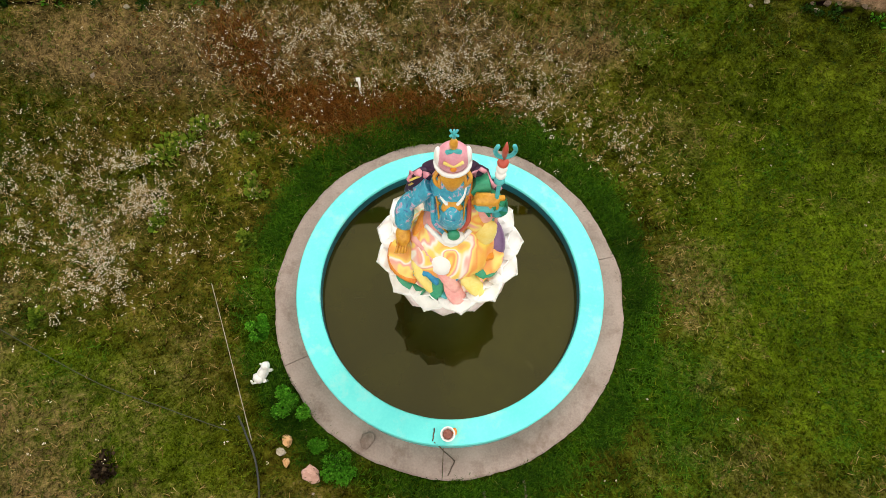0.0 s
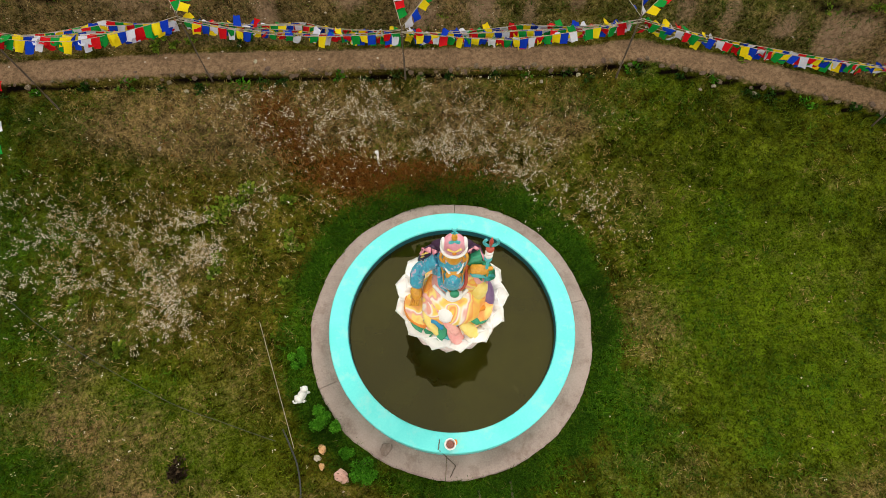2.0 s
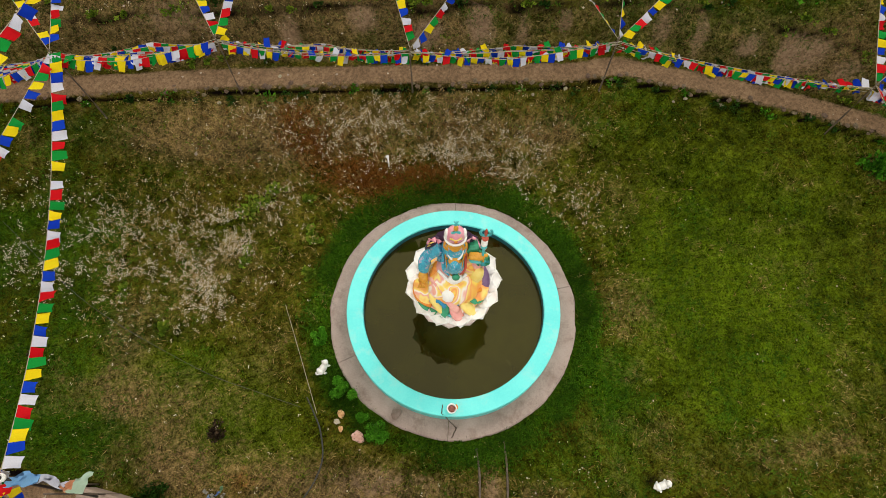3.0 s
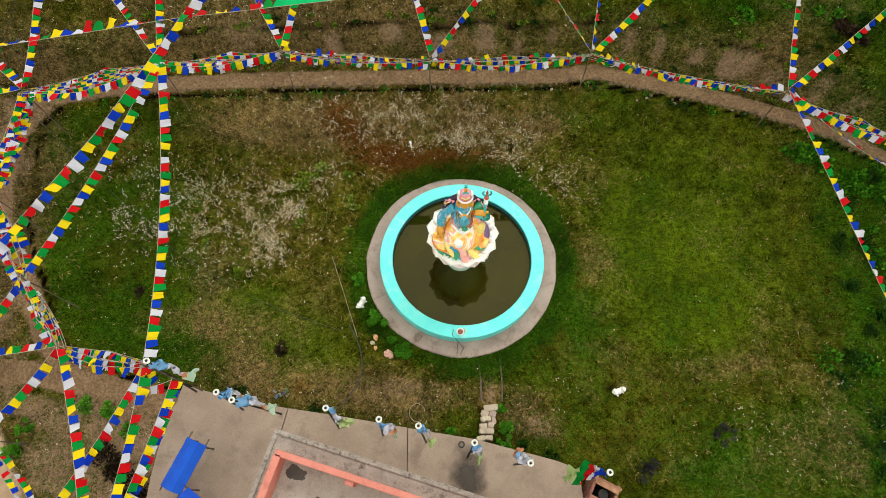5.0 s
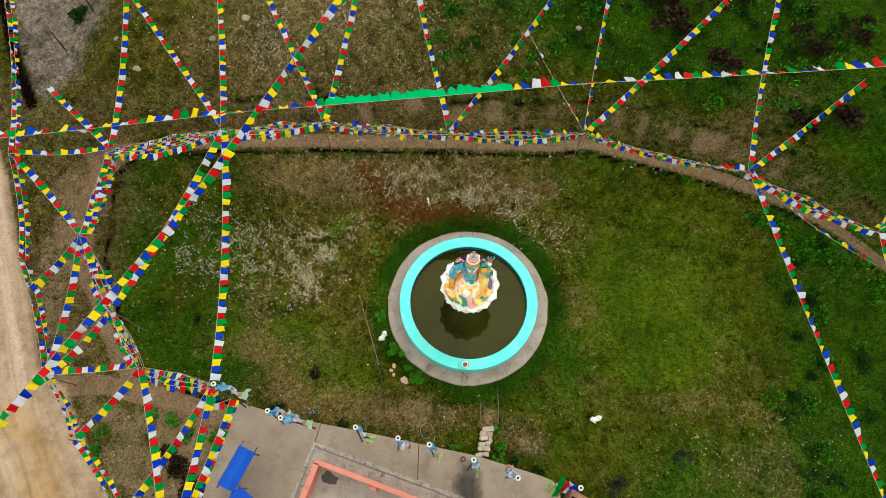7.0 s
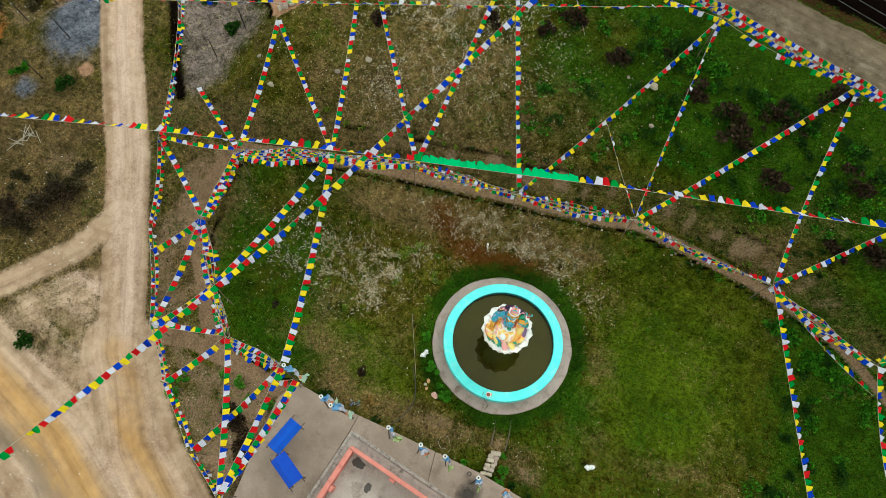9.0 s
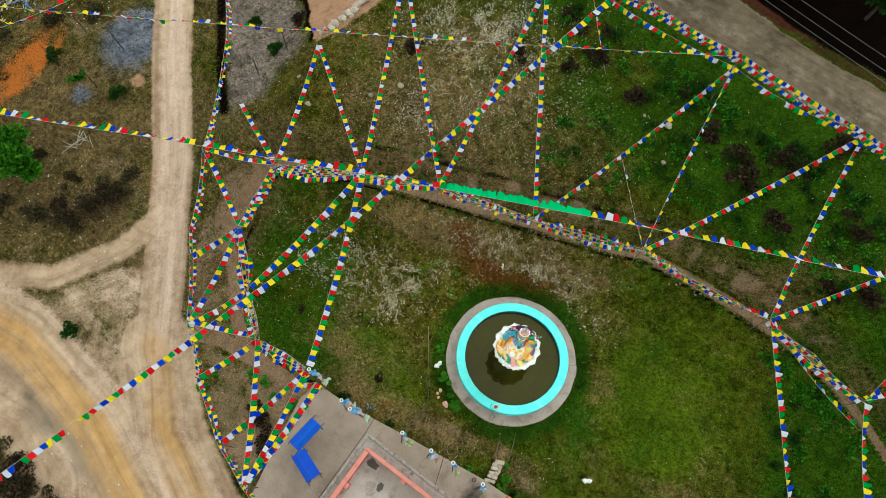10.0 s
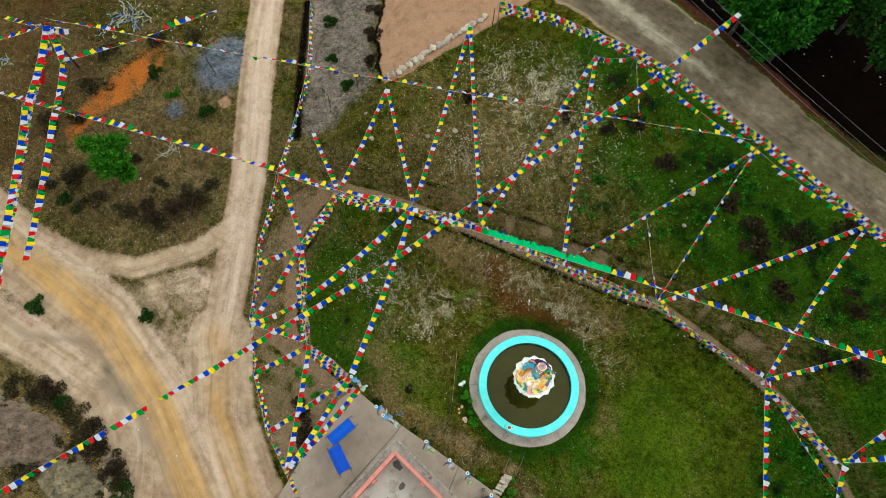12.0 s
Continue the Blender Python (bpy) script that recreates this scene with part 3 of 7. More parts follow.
    dry = dry + 0.45 * blob(x, y, -8.2, -4.5, 2.6, 0.9) + 0.4 * blob(x, y, -9.9, -2.4, 1.8, 1.1) + 0.35 * blob(x, y, -0.5, -5.6, 4.0, 0.6) + 0.3 * blob(x, y, -6.0, -1.2, 1.6, 1.6)
    dry = dry + 0.45 * blob(x, y, 13.2, -7.6, 2.6, 1.6) + 0.55 * blob(x, y, 2.8, -6.6, 1.1, 0.7) + 0.35 * blob(x, y, 6.1, -4.2, 0.9, 0.8) + 0.4 * blob(x, y, 9.9, -4.5, 2.4, 0.7) + 0.22 * blob(x, y, 5.6, 0.3, 1.0, 1.6) + 0.42 * (ease(0.9, 1.2, s) - ease(2.0, 3.2, s)) + 0.35 * blob(x, y, -8, -2.8, 2.2, 1.0)
    dry = dry + 0.45 * (1 - ease(-18, -17, x)) * (1 - ease(9, 12, y)) + 0.5 * blob(x, y, -13.5, -8, 3, 3) + 0.35 * blob(x, y, 15, 9.5, 4, 2)
    soil = 0.5 * blob(x, y, -2.4, -5.2, 1.8, 0.6) + 0.45 * blob(x, y, 0.95, -5.3, 0.4, 0.8) + 0.5 * blob(x, y, 2.8, -6.7, 0.9, 0.5) + 0.35 * blob(x, y, 6.1, -5.2, 0.6, 0.5)
    for px in (1.05, 3.0, 4.4, 7.8, 9.1, 10.7, 11.9, 12.8, 13.8, 15.8, 17.0, 17.8, -0.8, -3.2, -5.6):
        k = math.sin(37.0 * px)
        soil = soil + (0.80 + 0.25 * k - 0.3 * (px > 12.0)) * blob(x + 0.4 * wob, y + 0.5 * wob, px + 0.2 * k, path_line(px) + 1.68 + 0.15 * math.cos(53.0 * px), 0.45 + 0.18 * k, 0.34 + 0.1 * math.cos(29.0 * px))
    soil = soil + 0.55 * blob(x, y, -9.5, 10.3, 1.6, 0.7) + 0.4 * blob(x, y, -14.5, 8.9, 2.4, 0.5)
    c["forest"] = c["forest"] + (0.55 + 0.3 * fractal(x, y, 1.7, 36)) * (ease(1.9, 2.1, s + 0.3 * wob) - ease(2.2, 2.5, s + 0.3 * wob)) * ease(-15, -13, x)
    dry = dry + (0.24 + 0.5 * (blotch(x, y, 2.4, 64) - 0.4)) * (1 - ease(-24, -22, x)) * ease(-4, -2, y) + 0.5 * (1 - ease(-15, -12.5, y)) * (1 - ease(-20, -16, x)) + 0.45 * blob(x, y, 1.0, -5.3, 0.35, 0.8)
    c["dry"] = dry + np.clip(0.75 * (blotch(x, y, 2.1, 33) - 0.52) + 0.4 * (blotch(x, y, 0.7, 34) - 0.5), 0, 1) * (1 - 0.7 * green)
    c["soil"] = soil + 0.75 * blob(x, y, -12.8, -8.0, 2.6, 2.4) + 0.55 * near_line(x, y, [(-20.2, 4.4), (-20.6, 0), (-19.4, -4)], 0.5, 0.5) + 0.5 * blob(x, y, -34.5, 12.2, 2.2, 1.2) + 0.4 * blob(x, y, -28, 3.6, 3, 1.2)
    rim, _ = along_line(x + 0.4 * wob, y + 0.4 * wob, LAWN_EDGE)
    here = (x < -10.4) & (x > -22) & (y < 7.4) & (y > -6)
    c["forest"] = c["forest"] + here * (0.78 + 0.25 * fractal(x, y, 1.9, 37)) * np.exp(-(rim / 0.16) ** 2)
    c["lush"] = c["lush"] + here * 0.5 * ease(0.0, 0.3, -rim) * (1 - ease(1.2, 3.0, -rim))
    c["soil"] = c["soil"] + here * (0.40 + 0.45 * fractal(x, y, 1.3, 38)) * ease(0.0, 0.3, rim) * (1 - ease(2.6, 3.4, rim))
    below = soft_shape(x, y, [(-18.4, -5.2), (-10.9, -6.4), (-11.6, -9.0), (-10.6, -13.0), (-13.2, -11.2), (-17.2, -7.6)])
    c["soil"] = c["soil"] + below * (0.46 + 0.45 * fractal(x, y, 1.2, 39))
    c["lush"] = c["lush"] * (1 - 0.5 * below)
    c["forest"] = c["forest"] + 0.7 * blob(x, y, -11.7, -10.4, 0.9, 1.6, -20) * below
    best = np.full(x.shape, 1e9)
    c["across"], c["way"] = np.zeros(x.shape), np.zeros(x.shape)
    for k, line in enumerate((WEST_ROAD + WEST_ROAD_LOW[1:], OCHRE_TRACK, SOUTH_TRACK, WEST_CURVE, NORTH_ROAD)):
        d, w = along_line(x, y, line)
        near = np.abs(d) < best
        best = np.where(near, np.abs(d), best)
        c["across"], c["way"] = np.where(near, d + 20 * k, c["across"]), np.where(near, w, c["way"])
    return c


def sheet(name, xs, ys, keep=None, lift=0.0):
    """A ground sheet on a grid that follows the land."""
    X, Y = np.meshgrid(xs, ys, indexing="ij")
    c = cover(X, Y)
    rough = 0.035 * fractal(X, Y, 1.6, 11) * (1 - np.clip(c["sand"] + c["bare"] + c["trail"], 0, 1)) + 0.02 * fractal(X, Y, 0.7, 12)
    Z = land(X, Y) + rough + lift
    Z = np.where(np.hypot(X, Y) < 3.9, -0.05, Z)
    slab = in_shape(X, Y, [(-10.75, -5.2), (-4.9, -6.4), (0.2, -7.3), (3.75, -8.35), (4.1, -9.5), (4.1, -20), (-8, -20), (-10.9, -6.8)])
    Z = np.where(slab > 0.5, np.minimum(Z, 0.3), Z)
    n, m = X.shape
    idx = np.arange(n * m).reshape(n, m)
    quads = np.stack([idx[:-1, :-1], idx[1:, :-1], idx[1:, 1:], idx[:-1, 1:]], -1).reshape(-1, 4)
    if keep is not None:
        ok = keep(X, Y, c)
        quads = quads[(ok[:-1, :-1] & ok[1:, :-1] & ok[1:, 1:] & ok[:-1, 1:]).reshape(-1)]
    co = np.stack([X, Y, Z], -1).reshape(-1, 3)
    used = np.unique(quads)
    remap = np.full(n * m, -1)
    remap[used] = np.arange(len(used))
    me = bpy.data.meshes.new(name)
    me.from_pydata(co[used].tolist(), [], remap[quads].tolist())
    for key, v in c.items():
        me.attributes.new(key, "FLOAT", "POINT").data.foreach_set("value", (v if key in ("across", "way") else np.clip(v, 0, 1.2)).reshape(-1)[used].astype(np.float32))
    me.materials.append(EARTH)
    me.polygons.foreach_set("use_smooth", [True] * len(me.polygons))
    return new(name, me)


xs = np.concatenate([np.arange(-400, -48, 16.0), np.arange(-48, 26, 0.22), np.arange(26, 400, 16.0)])
ys = np.concatenate([np.arange(-400, -22, 16.0), np.arange(-22, 40, 0.22), np.arange(40, 400, 16.0)])
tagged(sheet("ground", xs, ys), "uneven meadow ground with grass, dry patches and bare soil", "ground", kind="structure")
tagged(sheet("dirt_road", np.arange(-48, -6, 0.14), np.arange(-21, 38, 0.14), lambda X, Y, c: (c["sand"] > 0.55) & (Y < 0.4 * (-X) + 22), 0.02),
       "pale sandy dirt road with wheel tracks and ochre dust", "road", kind="structure")
tagged(sheet("gravel_road", np.arange(-17, 26, 0.15), np.arange(15, 34, 0.15), lambda X, Y, c: (c["sand"] > 0.55) & (X > -15), 0.02),
       "wide grey-tan unpaved road below the trees", "road", kind="structure")
tagged(sheet("foot_path", np.arange(-24, 24, 0.15), np.arange(-7, 9.2, 0.15), lambda X, Y, c: c["trail"] > 0.15, 0.02),
       "trodden brown earth foot path round the lawn", "path", kind="structure")

# ---------------------------------------------------------------- round pond
pond = thing("round_pond", 0, 0, 0, "round pond with turquoise painted rim on a worn concrete apron", "pond")
JOINTS = [radians(a) for a in (12.0, 87.0, 203.0, 266.0, 372.0)]
for a0, a1 in zip(JOINTS, JOINTS[1:]):
    bm = bmesh.new()
    lathe(bm, [(3.2, -0.1), (3.2, 0.10), (3.96, 0.085), (4.0, 0.06), (4.01, -0.1)], max(8, int((a1 - a0) * 40)), 0, a0 + 0.0018, a1 - 0.0018,
          lambda a, j: 0.045 * noise.noise((3 * math.cos(a) * 2, 3 * math.sin(a) * 2, 0.3)) * (j > 1) + 0.02 * noise.noise((40 * math.cos(a), 40 * math.sin(a), j * 0.2)) * (j > 1), True)
    part("apron_slab", bm, APRON, pond)
bm = bmesh.new()
lathe(bm, [(2.86, -0.3), (2.86, 0.70), (2.885, 0.725), (3.36, 0.725), (3.385, 0.70), (3.385, -0.05)], 144, 0, close=True)
part("rim_wall", bm, TURQ, pond)
# inner face of the rim: wet paint, darkened further to paint in its shade
bm = bmesh.new()
lathe(bm, [(2.855, -0.3), (2.855, 0.66), (2.862, 0.66), (2.862, -0.3)], 144, 0, close=True)
part("inner_lining", bm, surface("shaded_wet_teal", (0.008, 0.085, 0.125), (0.016, 0.15, 0.20), 0.35, 2.0, 18, 0.003), pond, "dark wet teal inner wall")
bm = bmesh.new()
lathe(bm, [(0.0, 0.40), (2.0, 0.40), (2.865, 0.40)], 96)
bmesh.ops.remove_doubles(bm, verts=bm.verts, dist=0.001)
tagged(part("water", bm, WATER), "still murky olive-brown pond water", "water", kind="structure")

# ---------------------------------------------------------------- lotus pedestal and statue
PAINT = {"gold": ((0.50, 0.19, 0.012), (0.76, 0.40, 0.05)), "blue": ((0.01, 0.18, 0.42), (0.02, 0.34, 0.52)), "pink": ((0.74, 0.28, 0.27), (0.82, 0.46, 0.40)),
         "yellow": ((0.80, 0.58, 0.10), (0.84, 0.70, 0.26)), "orange": ((0.66, 0.16, 0.01), (0.80, 0.32, 0.03)), "green": ((0.02, 0.22, 0.11), (0.04, 0.34, 0.18)),
         "purple": ((0.10, 0.05, 0.13), (0.17, 0.09, 0.20)), "dark": ((0.02, 0.008, 0.03), (0.05, 0.02, 0.06)), "teal": ((0.04, 0.36, 0.40), (0.10, 0.50, 0.52)),
         "rose": ((0.62, 0.22, 0.30), (0.74, 0.36, 0.42)), "red": ((0.45, 0.06, 0.04), (0.55, 0.10, 0.06))}


def robe_material(name, stops, scale):
    """Painted folds: sweeping bands of several colours."""
    m, nt, bsdf = material(name)
    w = noise_tex(nt, scale, 2, 0.45, "Object", 0.9)
    col = ramp(nt, w, stops)
    nt.nodes[-1].color_ramp.interpolation = "EASE"
    nt.links.new(mix(nt, calc(nt, "MULTIPLY", noise_tex(nt, 26, 4), 0.08), col, (0.9, 0.85, 0.75)), bsdf.inputs["Base Color"])
    bsdf.inputs["Roughness"].default_value = 0.35
    bump(nt, bsdf, w, 0.5, 0.05)
    return m


ROBE = robe_material("painted_robe", ((0.28, (0.02, 0.26, 0.12)), (0.36, (0.84, 0.60, 0.07)), (0.43, (0.82, 0.30, 0.05)), (0.49, (0.86, 0.66, 0.16)), (0.53, (0.80, 0.34, 0.28)), (0.57, (0.86, 0.80, 0.72)), (0.62, (0.86, 0.62, 0.10)), (0.70, (0.80, 0.34, 0.05))), 1.3)
SLEEVE = robe_material("painted_sleeve", ((0.28, (0.01, 0.13, 0.34)), (0.40, (0.02, 0.30, 0.46)), (0.57, (0.02, 0.38, 0.54)), (0.63, (0.50, 0.46, 0.62)), (0.70, (0.62, 0.30, 0.44))), 9.0)
PAINTS = [surface(k + "_statue_paint", a, b, 0.38, 4.0, 22, 0.002) for k, (a, b) in PAINT.items()] + [WHITE, ROBE, SLEEVE]
SLOT = {k: i for i, k in enumerate([*PAINT, "white", "robe", "sleeve"])}

pedestal = thing("lotus_pedestal", -0.06, 0.1, 0.0, "white lotus petal pedestal standing in the pond", "pedestal")
bm = bmesh.new()
lathe(bm, [(0.0, -0.2), (0.62, -0.2), (0.60, 0.7), (0.55, 1.5), (0.62, 2.1), (0.95, 2.45), (1.0, 2.55), (0.0, 2.55)], 40)
bmesh.ops.remove_doubles(bm, verts=bm.verts, dist=0.001)
part("column", bm, MINT, pedestal, "pale mint column", True)
pedestal.scale = (0.96, 0.96, 1.0)
bm = bmesh.new()
lathe(bm, [(0.0, 2.5), (0.98, 2.5), (1.14, 2.62), (1.17, 2.86), (1.13, 2.94), (0.0, 2.95)], 64)
bmesh.ops.remove_doubles(bm, verts=bm.verts, dist=0.001)
part("seat_disc", bm, MINT, pedestal, "pale mint seat disc")


def petal_mesh(name, length, width, mat):
    """A thick cupped petal: base at the origin, tip outward along x and curling up at the end."""
    bm = bmesh.new()
    grid = []
    for side in (0.0, -0.05):
        rows = []
        for i in range(7):
            u = i / 6
            w = width * (0.62 + 0.55 * math.sin(math.pi * min(1, u * 0.62 + 0.12))) * (1 - max(0, (u - 0.62) / 0.38) ** 2 * 0.92)
            rows.append([bm.verts.new((length * u, w * (j / 2 - 1) * 0.5, 0.30 * u - 0.34 * u * u + 0.16 * abs(j / 2 - 1) ** 2 * (1 - 0.6 * u) + side * (1 - 0.5 * u))) for j in range(5)])
        grid.append(rows)
    for k, rows in enumerate(grid):
        for i in range(6):
            for j in range(4):
                q = (rows[i][j], rows[i + 1][j], rows[i + 1][j + 1], rows[i][j + 1])
                bm.faces.new(q if k == 0 else q[::-1]).smooth = True
    top, low = grid
    for j in range(4):
        bm.faces.new((top[6][j], low[6][j], low[6][j + 1], top[6][j + 1]))
    for i in range(6):
        for j in (0, 4):
            q = (top[i][j], low[i][j], low[i + 1][j], top[i + 1][j])
            bm.faces.new(q if j == 0 else q[::-1])
    bm.normal_update()
    me = bpy.data.meshes.new(name)
    bm.to_mesh(me)
    bm.free()
    me.materials.append(mat)
    return me


petal_out, petal_in, petal_low = petal_mesh("petal", 0.56, 0.66, WHITE), petal_mesh("petal", 0.28, 0.50, WHITE), petal_mesh("petal", 0.46, 0.66, PETALPINK)
for mesh, count, radius, z, tip, shift in ((petal_out, 13, 0.94, 2.80, 30, 0.0), (petal_in, 13, 1.02, 2.84, 40, 0.5), (petal_low, 13, 0.86, 2.60, -4, 0.5)):
    for i in range(count):
        a = 360 / count * (i + shift)
        ob = new("petal", mesh)
        ob.parent = pedestal
        ob.matrix_local = pose(0, 0, z, 0, 0, a) @ pose(radius, 0, 0, 0, -tip, 0)


def statue():
    """A seated figure in flowing robes, kept to plain painted forms."""
    bm = bmesh.new()
    S = SLOT
    # lap and folded legs
    ball(bm, 0, -0.12, 3.02, 0.97, 0.84, 0.30, slot=S["robe"], seg=36)
    ball(bm, 0, -0.14, 3.38, 0.80, 0.66, 0.44, slot=S["robe"], seg=32)
    ball(bm, -0.62, -0.30, 3.16, 0.42, 0.46, 0.24, (0, 0, 35), S["robe"])
    ball(bm, 0.58, -0.32, 3.14, 0.40, 0.44, 0.22, (0, 0, -35), S["robe"])
    ball(bm, 0.76, 0.05, 3.16, 0.26, 0.46, 0.24, (0, 0, 12), S["purple"])
    ball(bm, -0.16, -0.56, 3.52, 0.22, 0.26, 0.13, (0, 0, 20), S["white"])
    ball(bm, 0.22, -0.50, 3.22, 0.28, 0.22, 0.16, (0, 0, -30), S["yellow"])
    folds = (("pink", [(-0.75, 0.1, 3.30), (-0.52, -0.25, 3.40), (-0.18, -0.62, 3.30), (0.1, -0.92, 3.08)], 0.12),
             ("orange", [(-0.92, -0.02, 3.14), (-0.86, -0.42, 3.16), (-0.55, -0.72, 3.12)], 0.13),
             ("yellow", [(-0.70, -0.40, 3.34), (-0.48, -0.66, 3.24), (-0.30, -0.90, 3.06)], 0.10),
             ("green", [(-0.95, -0.25, 3.06), (-0.80, -0.62, 3.04), (-0.45, -0.90, 3.02)], 0.09),
             ("blue", [(-0.62, -0.62, 3.20), (-0.36, -0.66, 3.24), (-0.20, -0.82, 3.14)], 0.08),
             ("green", [(-0.20, -0.70, 3.18), (-0.24, -0.88, 3.08), (-0.32, -1.00, 3.0)], 0.09),
             ("pink", [(-0.05, -0.80, 3.14), (0.10, -0.96, 3.02), (0.22, -1.02, 2.96)], 0.13),
             ("yellow", [(0.20, -0.72, 3.16), (0.42, -0.84, 3.06), (0.55, -0.86, 2.98)], 0.12),
             ("green", [(0.40, -0.62, 3.18), (0.66, -0.62, 3.10), (0.84, -0.42, 3.04)], 0.10),
             ("orange", [(0.35, -0.30, 3.36), (0.60, -0.40, 3.30), (0.74, -0.34, 3.22)], 0.11),
             ("yellow", [(0.30, -0.10, 3.44), (0.56, -0.12, 3.36), (0.72, 0.02, 3.30)], 0.10),
             ("white", [(0.12, 0.0, 3.62), (0.02, -0.30, 3.46), (-0.06, -0.62, 3.28), (-0.02, -0.84, 3.12)], 0.10),
             ("blue", [(0.10, -0.40, 3.38), (0.12, -0.62, 3.26), (0.06, -0.78, 3.14)], 0.06),
             ("orange", [(-0.42, 0.05, 3.56), (-0.52, -0.22, 3.44), (-0.70, -0.44, 3.30)], 0.10),
             ("teal", [(-0.30, -0.86, 3.08), (0.0, -1.0, 2.99), (0.34, -0.98, 2.97)], 0.05))
    for colour, pts, r in folds:
        pts = [(x, y, z - 0.03 + 0.34 * max(0.0, 1 - (x * x + (y + 0.14) ** 2) / 0.9)) for x, y, z in pts]
        tube(bm, smooth_curve(pts, 5), [r * (0.8 + 0.6 * math.sin(math.pi * k / (5 * (len(pts) - 1)))) for k in range(5 * (len(pts) - 1) + 1)], 10, S[colour], 0.42)
    # trunk, shoulders and arms
    ball(bm, 0, 0.16, 3.9, 0.46, 0.38, 0.82, slot=S["sleeve"], seg=28)
    ball(bm, 0, 0.10, 4.62, 0.50, 0.34, 0.32, slot=S["sleeve"])
    ball(bm, 0.36, 0.10, 4.30, 0.20, 0.28, 0.42, (0, 14, 0), S["orange"])
    ball(bm, 0.0, -0.10, 4.12, 0.36, 0.34, 0.52, slot=S["sleeve"], seg=28)
    ball(bm, 0.58, -0.02, 3.98, 0.20, 0.26, 0.30, (0, 25, 0), S["pink"])
    ball(bm, 0.60, -0.20, 3.70, 0.22, 0.24, 0.22, (0, 25, 0), S["yellow"])
    ball(bm, 0.42, -0.06, 3.86, 0.24, 0.30, 0.42, (0, -20, 0), S["robe"])
    ball(bm, -0.26, -0.06, 3.72, 0.22, 0.28, 0.40, (0, 20, 0), S["pink"])
    tube(bm, smooth_curve([(-0.48, 0.12, 4.62), (-0.74, 0.10, 4.25), (-0.90, 0.02, 3.9), (-0.96, -0.10, 3.66)], 5), [0.17, 0.18, 0.19, 0.20, 0.20, 0.21, 0.21, 0.21, 0.21, 0.21, 0.20, 0.20, 0.19, 0.18, 0.17, 0.15], 12, S["sleeve"])
    ball(bm, -0.96, -0.18, 3.58, 0.16, 0.18, 0.13, slot=S["gold"])
    for k in range(4):
        tube(bm, [(-1.04 + 0.05 * k, -0.26, 3.56), (-1.06 + 0.06 * k, -0.40, 3.47)], 0.032, 6, S["gold"])
    tube(bm, smooth_curve([(0.48, 0.12, 4.62), (0.74, 0.06, 4.38), (0.72, -0.12, 4.44)], 5), 0.19, 12, S["green"])
    ball(bm, 0.66, -0.16, 4.58, 0.13, 0.13, 0.12, slot=S["gold"])
    ball(bm, 0.70, -0.08, 4.34, 0.24, 0.20, 0.10, (0, 0, 20), S["teal"])
    tube(bm, [(0.50, -0.18, 4.52), (0.66, -0.20, 4.66), (0.84, -0.16, 4.60)], 0.05, 8, S["gold"])
    # breastplate, collar and belt
    ball(bm, 0.0, -0.26, 4.52, 0.24, 0.12, 0.13, (-30, 0, 0), S["gold"])
    ball(bm, 0.0, -0.34, 4.30, 0.24, 0.16, 0.34, slot=S["sleeve"], seg=24)
    tube(bm, smooth_curve([(-0.34, 0.0, 4.80), (-0.20, -0.20, 4.66), (0.02, -0.28, 4.58), (0.24, -0.20, 4.66), (0.36, 0.0, 4.80)], 5), 0.035, 8, S["white"])
    ball(bm, 0.04, -0.50, 3.98, 0.11, 0.09, 0.11, slot=S["green"])
    ball(bm, 0.04, -0.47, 3.84, 0.20, 0.14, 0.08, slot=S["white"])
    tube(bm, smooth_curve([(-0.42, -0.22, 3.82), (0.0, -0.52, 3.72), (0.42, -0.24, 3.82)], 5), 0.045, 8, S["white"])
    for k in range(9):
        a = radians(200 + 15 * k)
        ball(bm, 0.02 + 0.36 * math.cos(a), 0.02 + 0.30 * math.sin(a), 4.50 - 0.10 * math.sin(radians(20 * k)), 0.045, 0.045, 0.045, slot=S["gold" if k % 2 else "teal"], seg=8)
        ball(bm, -0.55 + 0.13 * k, -0.52 - 0.22 * math.sin(math.pi * k / 8), 3.40 - 0.10 * math.sin(math.pi * k / 8), 0.04, 0.04, 0.04, slot=S["white" if k % 2 else "gold"], seg=8)
    for side in (-1, 1):
        tube(bm, smooth_curve([(side * 0.44, -0.06, 4.56), (side * 0.30, -0.30, 4.10), (side * 0.10, -0.36, 3.80)], 5), 0.05, 8, S["sleeve" if side < 0 else "red"])
        tube(bm, smooth_curve([(side * 0.36, -0.14, 4.66), (side * 0.22, -0.34, 4.22), (side * 0.05, -0.44, 3.92)], 5), 0.02, 8, S["gold"])
    # cape behind, hanging hair and scarf
    ball(bm, 0, 0.38, 4.55, 0.48, 0.16, 0.62, slot=S["dark"], seg=24)
    ball(bm, -0.50, 0.28, 4.48, 0.19, 0.14, 0.58, (0, 40, 0), S["dark"])
    ball(bm, 0.50, 0.28, 4.52, 0.19, 0.14, 0.54, (0, -40, 0), S["dark"])
    for k in range(5):
        tube(bm, [(-0.48 - 0.07 * k, 0.20, 4.72 - 0.14 * k), (-0.66 - 0.05 * k, 0.19, 4.60 - 0.14 * k)], 0.022, 6, S["yellow"])
        tube(bm, [(-0.30 - 0.11 * k, 0.27, 5.02 - 0.10 * k), (-0.36 - 0.11 * k, 0.22, 4.94 - 0.10 * k)], 0.045, 6, S["rose"])
